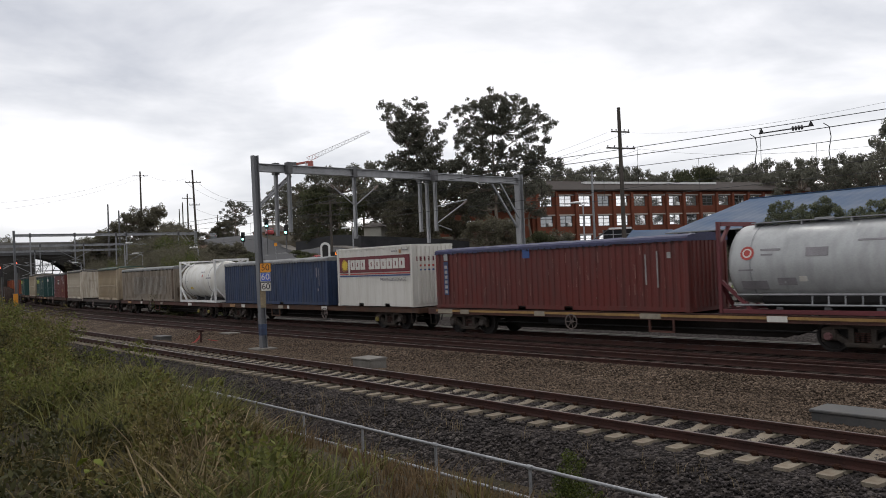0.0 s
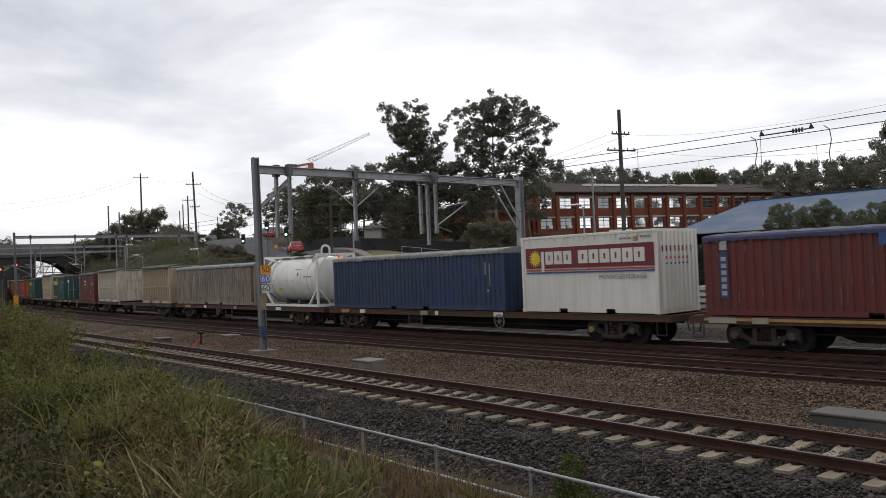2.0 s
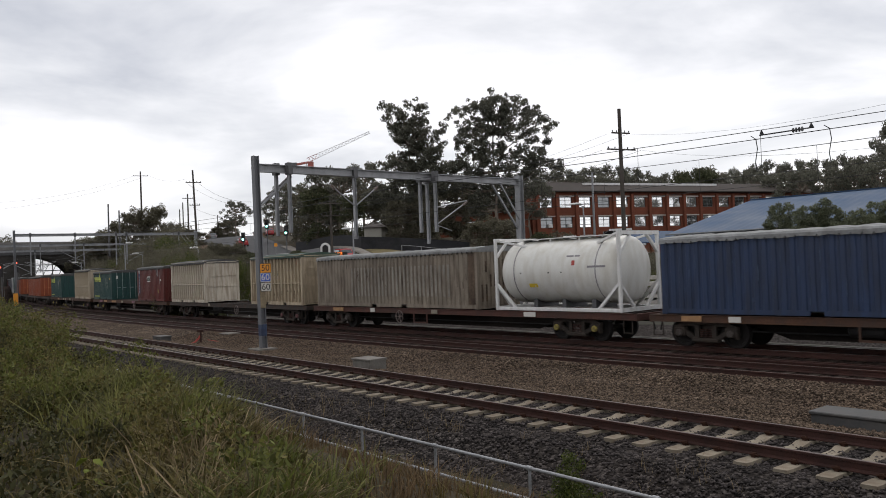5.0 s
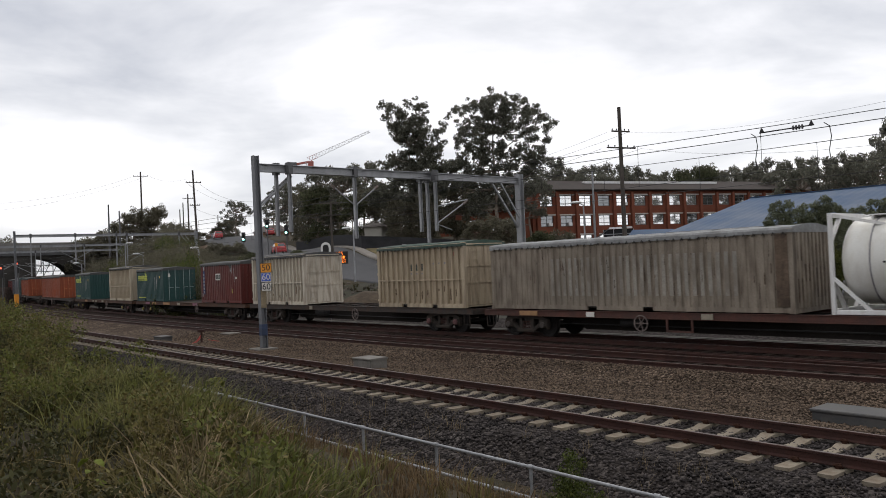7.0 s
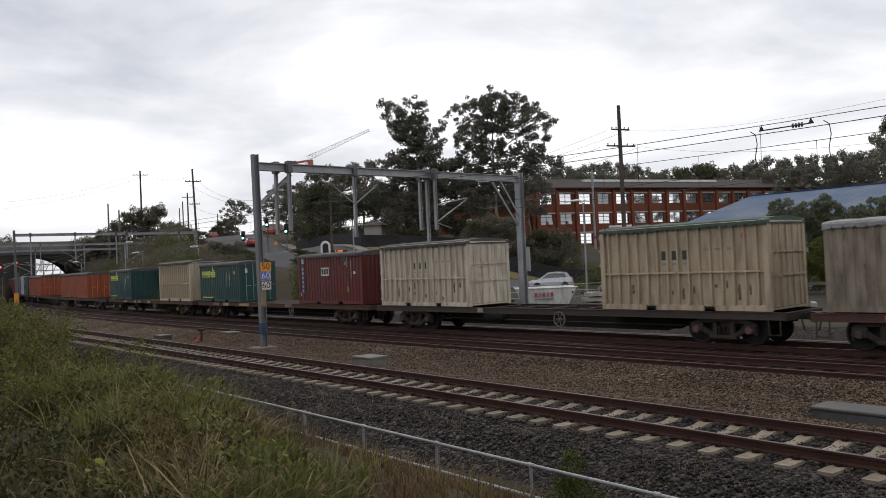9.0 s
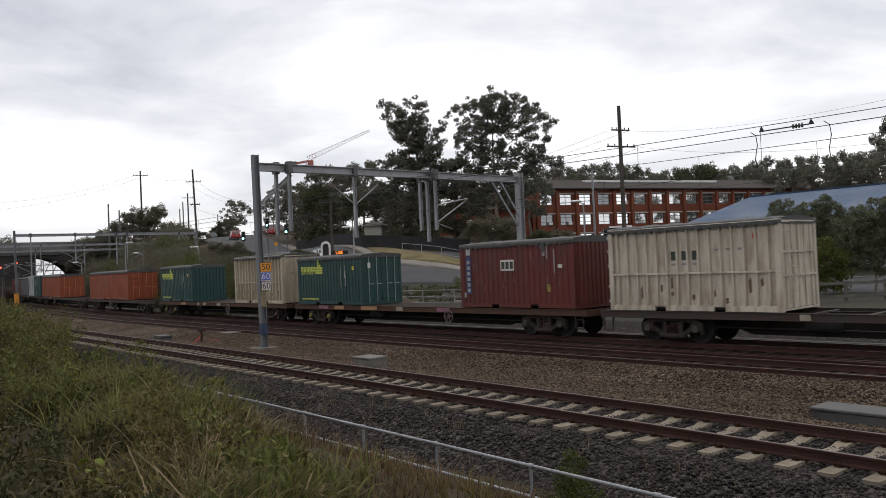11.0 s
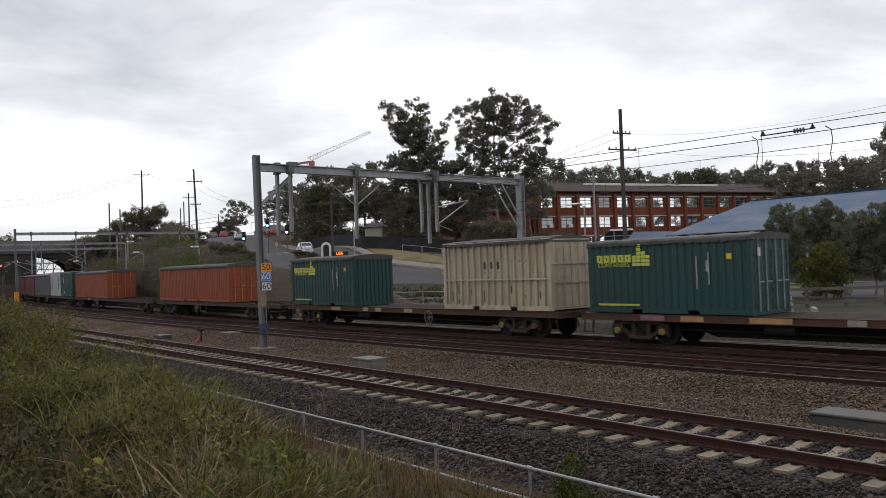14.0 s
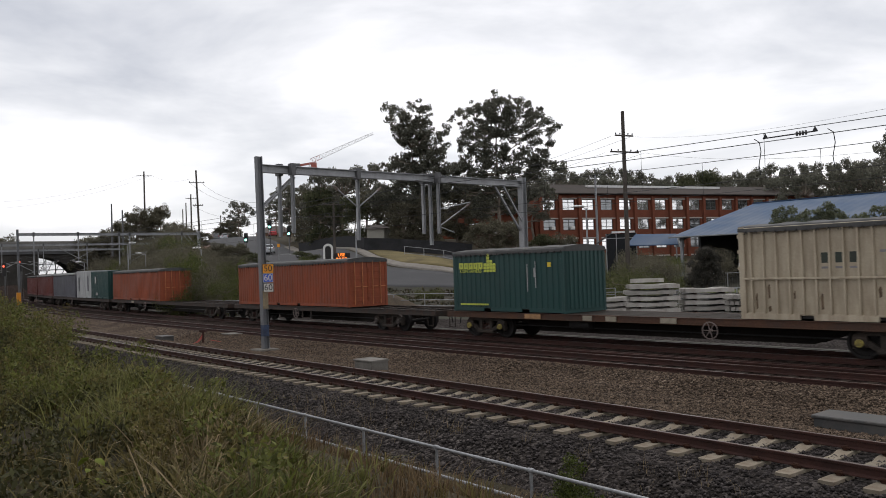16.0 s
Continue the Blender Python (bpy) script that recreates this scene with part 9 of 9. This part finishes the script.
def grassy(rng):
    """The part of the bank near the camera, where grass takes over from leafy weeds."""
    got = on_bank(rng, -13.5, -7.0)
    if got is None:
        return None
    s = (got[0] * D0.x + (got[1] - 18.94) * D0.y)
    if rng.uniform() > (0.08 + 0.92 * float(smooth(-5, 6, np.array(s)))) * (0.25 + 0.75 * float(smooth(-0.4, 0.6, np.array(got[0] + 0.36 * got[1])))):
        return None
    return got


def straw_place(rng):
    """Dry drooping tufts in a band across the middle of the bank."""
    got = grassy(rng)
    if got is None:
        return None
    v = noise.noise(Vector((got[0] * 0.9, got[1] * 0.9, 11.0))) - 0.9 * abs(got[0] + 0.27 * got[1] + 0.25)
    return got if v > -0.55 else None


def lush_place(rng):
    """Fresh grass towards the fence."""
    got = grassy(rng)
    if got is None or got[0] + 0.22 * got[1] < rng.uniform(-0.5, 0.5):
        return None
    return got


def clump_place(rng):
    """Three thick clumps of fresh grass along the rim of the bank."""
    x0, y0, r = ((-3.7, 9.0, 1.15), (-2.55, 7.2, 0.6), (-0.95, 4.5, 0.42))[rng.choice(3, p=(0.62, 0.23, 0.15))]
    x, y = x0 + rng.normal() * r * 0.5, y0 + rng.normal() * r * 0.5
    if math.hypot(x, y) < 2.6:
        return None
    return x, y, land_at(x, y), (1.0 if y0 > 6 else 0.6) + 0.25 * noise.noise(Vector((x * 2, y * 2, 9.0)))


tussocks("tall_weeds", "tall tangled green grass on the bank", 760, 32, 51, grassy, 0.62, 0.0064, M_GRASS1, 1.15, 0.12)
tussocks("lush_grass", "bright green arching grass tufts on the bank", 420, 42, 58, lush_place, 0.74, 0.0085, M_LUSH, 1.0, 0.10)
tussocks("fresh_grass", "thick clumps of fresh green grass on the rim of the bank", 130, 46, 61, clump_place, 0.40, 0.0052, M_FRESH, 1.0, 0.12)
tussocks("dry_stalks", "dry straw tufts among the weeds on the bank", 250, 22, 52, straw_place, 0.66, 0.0060, M_STRAW, 1.25, 0.10)


def bank_leaves():
    """Leafy weeds that crowd the bank, tallest towards the far end."""
    rng = np.random.RandomState(53)
    groups = {"leafy_weeds": [], "feathery_weeds": [], "dark_undergrowth": []}
    tries = 0
    while sum(len(v) for v in groups.values()) < 2900 and tries < 90000:
        tries += 1
        got = on_bank(rng, -13.2, -7.2)
        if got is None:
            continue
        x, y, z, sc = got
        s = x * D0.x + (y - 18.94) * D0.y
        if rng.uniform() < 0.65 * float(smooth(-2, 8, np.array(s))) * float(smooth(-0.6, 0.6, np.array(x + 0.36 * y))):
            continue
        # lowest pick gives dark leaves that stand for shaded gaps, more at near left
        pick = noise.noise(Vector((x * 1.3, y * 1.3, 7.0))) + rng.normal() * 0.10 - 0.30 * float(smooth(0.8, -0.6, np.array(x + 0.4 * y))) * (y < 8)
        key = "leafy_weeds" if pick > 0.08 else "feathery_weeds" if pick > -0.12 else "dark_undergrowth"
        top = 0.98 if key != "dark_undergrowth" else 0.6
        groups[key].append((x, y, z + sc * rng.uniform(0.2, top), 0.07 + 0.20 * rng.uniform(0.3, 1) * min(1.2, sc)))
    for key, mt, size, per, label in (("leafy_weeds", M_WEEDA, 0.023, 4600, "leafy bright green weeds crowding the bank"), ("feathery_weeds", M_WEEDB, 0.017, 6000, "fine-leaved olive weeds crowding the bank"), ("dark_undergrowth", M_WEEDC, 0.024, 4200, "low undergrowth on the bank, coloured dark for the shaded gaps")):
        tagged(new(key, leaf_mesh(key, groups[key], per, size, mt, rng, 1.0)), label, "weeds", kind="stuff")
    lobes = []
    for k in range(22):
        s, d = rng.uniform(-22, -5), rng.uniform(-8.6, -7.4)
        x, y = near_sl(s, d)
        lobes.append((x, y, land_at(x, y) + bank_height(s) * rng.uniform(0.75, 1.0), 0.10))
    me = leaf_mesh("yellow_flowers", lobes, 700, 0.026, leafy("petals", (0.42, 0.30, 0.03), 0.3, 0.3, (0.5, 0.4, 0.05)), rng)
    tagged(new("yellow_flowers", me), "scattered yellow flowers on the weeds", "flowers", kind="stuff")
    # bare stems that carry the leafy weeds
    g = Geo()
    for x, y, z, r in groups["leafy_weeds"][::2] + groups["feathery_weeds"][::2]:
        g.rod((x + rng.normal() * 0.06, y + rng.normal() * 0.06, land_at(x, y) - 0.03), (x, y, z + r * 0.5), 0.005, 4, 0.002)
    tagged(new("weed_stems", g.mesh("weed_stems", M_WEEDB)), "thin green weed stems on the bank", "weeds", kind="stuff")


M_WEEDA = leafy("weed_leaves", (0.090, 0.098, 0.026), 0.55, 0.28, (0.16, 0.14, 0.04))
M_WEEDB = leafy("olive_weed_leaves", (0.094, 0.080, 0.027), 0.6, 0.2, (0.13, 0.10, 0.045))
# green darkened to carry the shade between the plants
M_WEEDC = leafy("shade_toned_weed_leaves", (0.040, 0.040, 0.016), 0.5, 0.15, (0.07, 0.06, 0.025))
bank_leaves()


def sprig():
    """Young shoot with large yellow-green leaves, and a bent dry stalk beside it."""
    x, y = (-2.05, 4.60, 1.73)[0], (-2.05, 4.60, 1.73)[1]
    z = (-2.05, 4.60, 1.69)[2]
    ob = thing("leafy_sprig", "young shoot with pale yellow-green leaves among the weeds", "plant", pose(x, y, z))
    part("stem", Geo().rod((0, 0, -0.5), (0.02, 0, 0.16), 0.004, 6), M_WEEDB, ob)
    mt = leafy("pale_leaves", (0.16, 0.19, 0.035), 0.25, 0.4, (0.2, 0.2, 0.05))
    for k, (dx, dz, turn, tip) in enumerate(((-0.05, 0.05, 200, 20), (0.05, 0.06, 10, 30), (0.0, 0.11, 280, -10), (-0.01, 0.02, 120, 40), (0.06, 0.17, 330, 15), (-0.02, 0.18, 170, 30))):
        c = [(0, 0, 0), (0.03, -0.022, 0.006), (0.065, -0.016, 0.0), (0.085, 0, -0.012), (0.065, 0.016, 0.0), (0.03, 0.022, 0.006)]
        g = Geo().add(c + [(a, b, q - 0.0015) for a, b, q in c], [tuple(range(6)), tuple(range(11, 5, -1))])
        part("leaf", turned(g, pose(dx * 0.4, 0, dz, tip, tip, turn)), mt, ob)
    a, b = (-1.92, 4.80, 1.89), (-1.65, 4.40, 1.69)
    ob = thing("dry_stalk", "bent pale dry stalk leaning over the weeds", "plant")
    part("stalk", Geo().rod(a, b, 0.003, 6, 0.006), M_STRAW, ob)
    part("twig", Geo().rod((-2.03, 4.70, 1.70), (-1.83, 4.70, 1.76), 0.003, 6, 0.002), M_STRAW, ob)


sprig()


def strip(lo, hi, bare):
    """Places on the slope along the pipe fence, thinned where the ground lies bare."""
    def place(rng):
        s, d = rng.uniform(-16, 12.2), rng.uniform(lo, hi)
        x, y = near_sl(s, d)
        v = noise.noise(Vector((x * 0.9, y * 0.9, 3.0))) + 0.25 * noise.noise(Vector((x * 3, y * 3, 1.0)))
        if math.hypot(x, y) < 2.2 or v < bare:
            return None
        return x, y, land_at(x, y), 0.75 + 0.5 * max(-0.3, v)
    return place


tussocks("dry_grass", "dry brown grass along the pipe fence", 2600, 30, 54, strip(-9.8, -4.2, -0.6), 0.19, 0.0032, M_GRASS2, 0.7, 0.12)
tussocks("fence_grass", "tall dry brown grass standing through the pipe fence", 380, 20, 59, strip(-5.6, -3.4, -0.05), 0.36, 0.0030, M_GRASS2, 0.5, 0.10)
tussocks("green_tufts", "thin green grass tufts along the pipe fence", 360, 30, 55, strip(-9.4, -4.6, 0.0), 0.24, 0.0036, M_GRASS1, 0.8, 0.10)
tussocks("dead_stalks", "sparse dead stalks at the edge of the ballast", 300, 6, 60, strip(-4.2, -1.7, -0.3), 0.42, 0.0022, M_STRAW, 0.9, 0.06)


M_BUSH = leafy("bush_leaves", (0.050, 0.064, 0.014), 0.6, 0.2, (0.09, 0.09, 0.02))


def fence_bush():
    x, y = near_sl(7.15, -3.7)
    rng = np.random.RandomState(56)
    ob = thing("fence_bush", "small fluffy green bush behind the pipe fence", "shrub", pose(x, y, land_at(x, y)))
    lobes = [(rng.normal() * 0.10, rng.normal() * 0.10, 0.12 + 0.13 * k, 0.36 - 0.042 * k) for k in range(7)]
    part("stems", Geo().rod((0, 0, -0.1), (0, 0, 0.7), 0.012, 6), M_BARK, ob)
    part("foliage", leaf_mesh("foliage", lobes, 13000, 0.020, M_BUSH, rng, 1.0), M_BUSH, ob)


fence_bush()


def pale_kerb():
    x, y = near_sl(6.3, -6.7)
    solo("concrete_kerb", Geo().box((-0.6, -0.06, -0.1), (0.6, 0.06, 0.10), cham=0.02), M_PATH, "short pale concrete edge half buried in grass", "kerb", pose(x, y, land_at(x, y), 0, 0, -30))


pale_kerb()


def loose_stones():
    """Broken stones lying on the ballast near the camera."""
    rng = np.random.RandomState(57)
    base = np.array([(1, 0, 0), (-1, 0, 0), (0, 1, 0), (0, -1, 0), (0, 0, 1), (0, 0, -1)], float)
    tri = [(0, 2, 4), (2, 1, 4), (1, 3, 4), (3, 0, 4), (2, 0, 5), (1, 2, 5), (3, 1, 5), (0, 3, 5)]
    for key, count, d_lo, d_hi, col, lab in (("dark", 46000, -3.4, 1.75, (0.044, 0.038, 0.037), "loose dark ballast stones by the near track"),
                                             ("brown", 70000, 1.75, 7.2, (0.090, 0.066, 0.048), "loose brown ballast stones between the tracks")):
        s = 15 - 42 * rng.uniform(size=count) ** 1.4
        d = rng.uniform(d_lo, d_hi, count)
        keep = np.abs(np.abs(d) - 0.7525) > 0.09
        s, d = s[keep], d[keep]
        ks, tb = NEAR
        nx, ny, na = (np.interp(s, ks, tb[:, j]) for j in range(3))
        x, y = nx - np.sin(na) * d, ny + np.cos(na) * d
        sl, ll = x * D0.x + (y - Y0) * D0.y, x * N0.x + (y - Y0) * N0.y
        outside = ll - np.interp(sl, MAIN_SL[:, 0], MAIN_SL[:, 1]) < -5.17
        x, y = x[outside], y[outside]
        n = len(x)
        z = land((x * D0.x + (y - Y0) * D0.y), (x * N0.x + (y - Y0) * N0.y))
        r = 0.027 * rng.uniform(0.55, 1.5, n)
        v = base[None] * rng.uniform(0.6, 1.25, (n, 6, 1)) * r[:, None, None] * np.array([1.15, 0.9, 0.75])
        a = rng.uniform(0, 6.283, n)
        c, q = np.cos(a)[:, None], np.sin(a)[:, None]
        v = np.stack([v[..., 0] * c - v[..., 1] * q + x[:, None], v[..., 0] * q + v[..., 1] * c + y[:, None], v[..., 2] + (z + r * 0.3)[:, None]], -1).reshape(-1, 3)
        f = (np.array(tri)[None] + (np.arange(n) * 6)[:, None, None]).reshape(-1)
        me = bpy.data.meshes.new("ballast_stones")
        me.vertices.add(len(v))
        me.vertices.foreach_set("co", v.reshape(-1))
        me.loops.add(len(f))
        me.loops.foreach_set("vertex_index", f)
        me.polygons.add(len(f) // 3)
        me.polygons.foreach_set("loop_start", np.arange(0, len(f), 3))
        me.polygons.foreach_set("loop_total", np.full(len(f) // 3, 3))
        me.materials.append(surface("stone_" + key, col, 0.95, 0, 0.2, 2, 40, 0.2, island=0.75))
        me.update(calc_edges=True)
        tagged(new("ballast_stones", me), lab, "stones", kind="stuff")


loose_stones()


# ---- what moves ----
def travelled(t):
    return 6.337 * t + 0.01173 * t * t


def motions():
    for ob, mid, half, z in MOVERS:
        rows = []
        for k in range(33):
            t = k * 0.5
            s = mid + travelled(t)
            a, b = along(MAIN, s - half)[0], along(MAIN, s + half)[0]
            c, d = (a + b) / 2, b - a
            rows.append((t, pose(c.x, c.y, z, 0, 0, math.degrees(math.atan2(d.y, d.x)))))
        walk(ob, rows)
    for k, ws in enumerate(WHEELS):
        at = ws.location.copy()
        walk(ws, [(j * 0.1, Matrix.Translation(at) @ Matrix.Rotation(travelled(j * 0.1) / 0.46 + k * 0.7, 4, "Y")) for j in range(161)])
    car_motions()


motions()
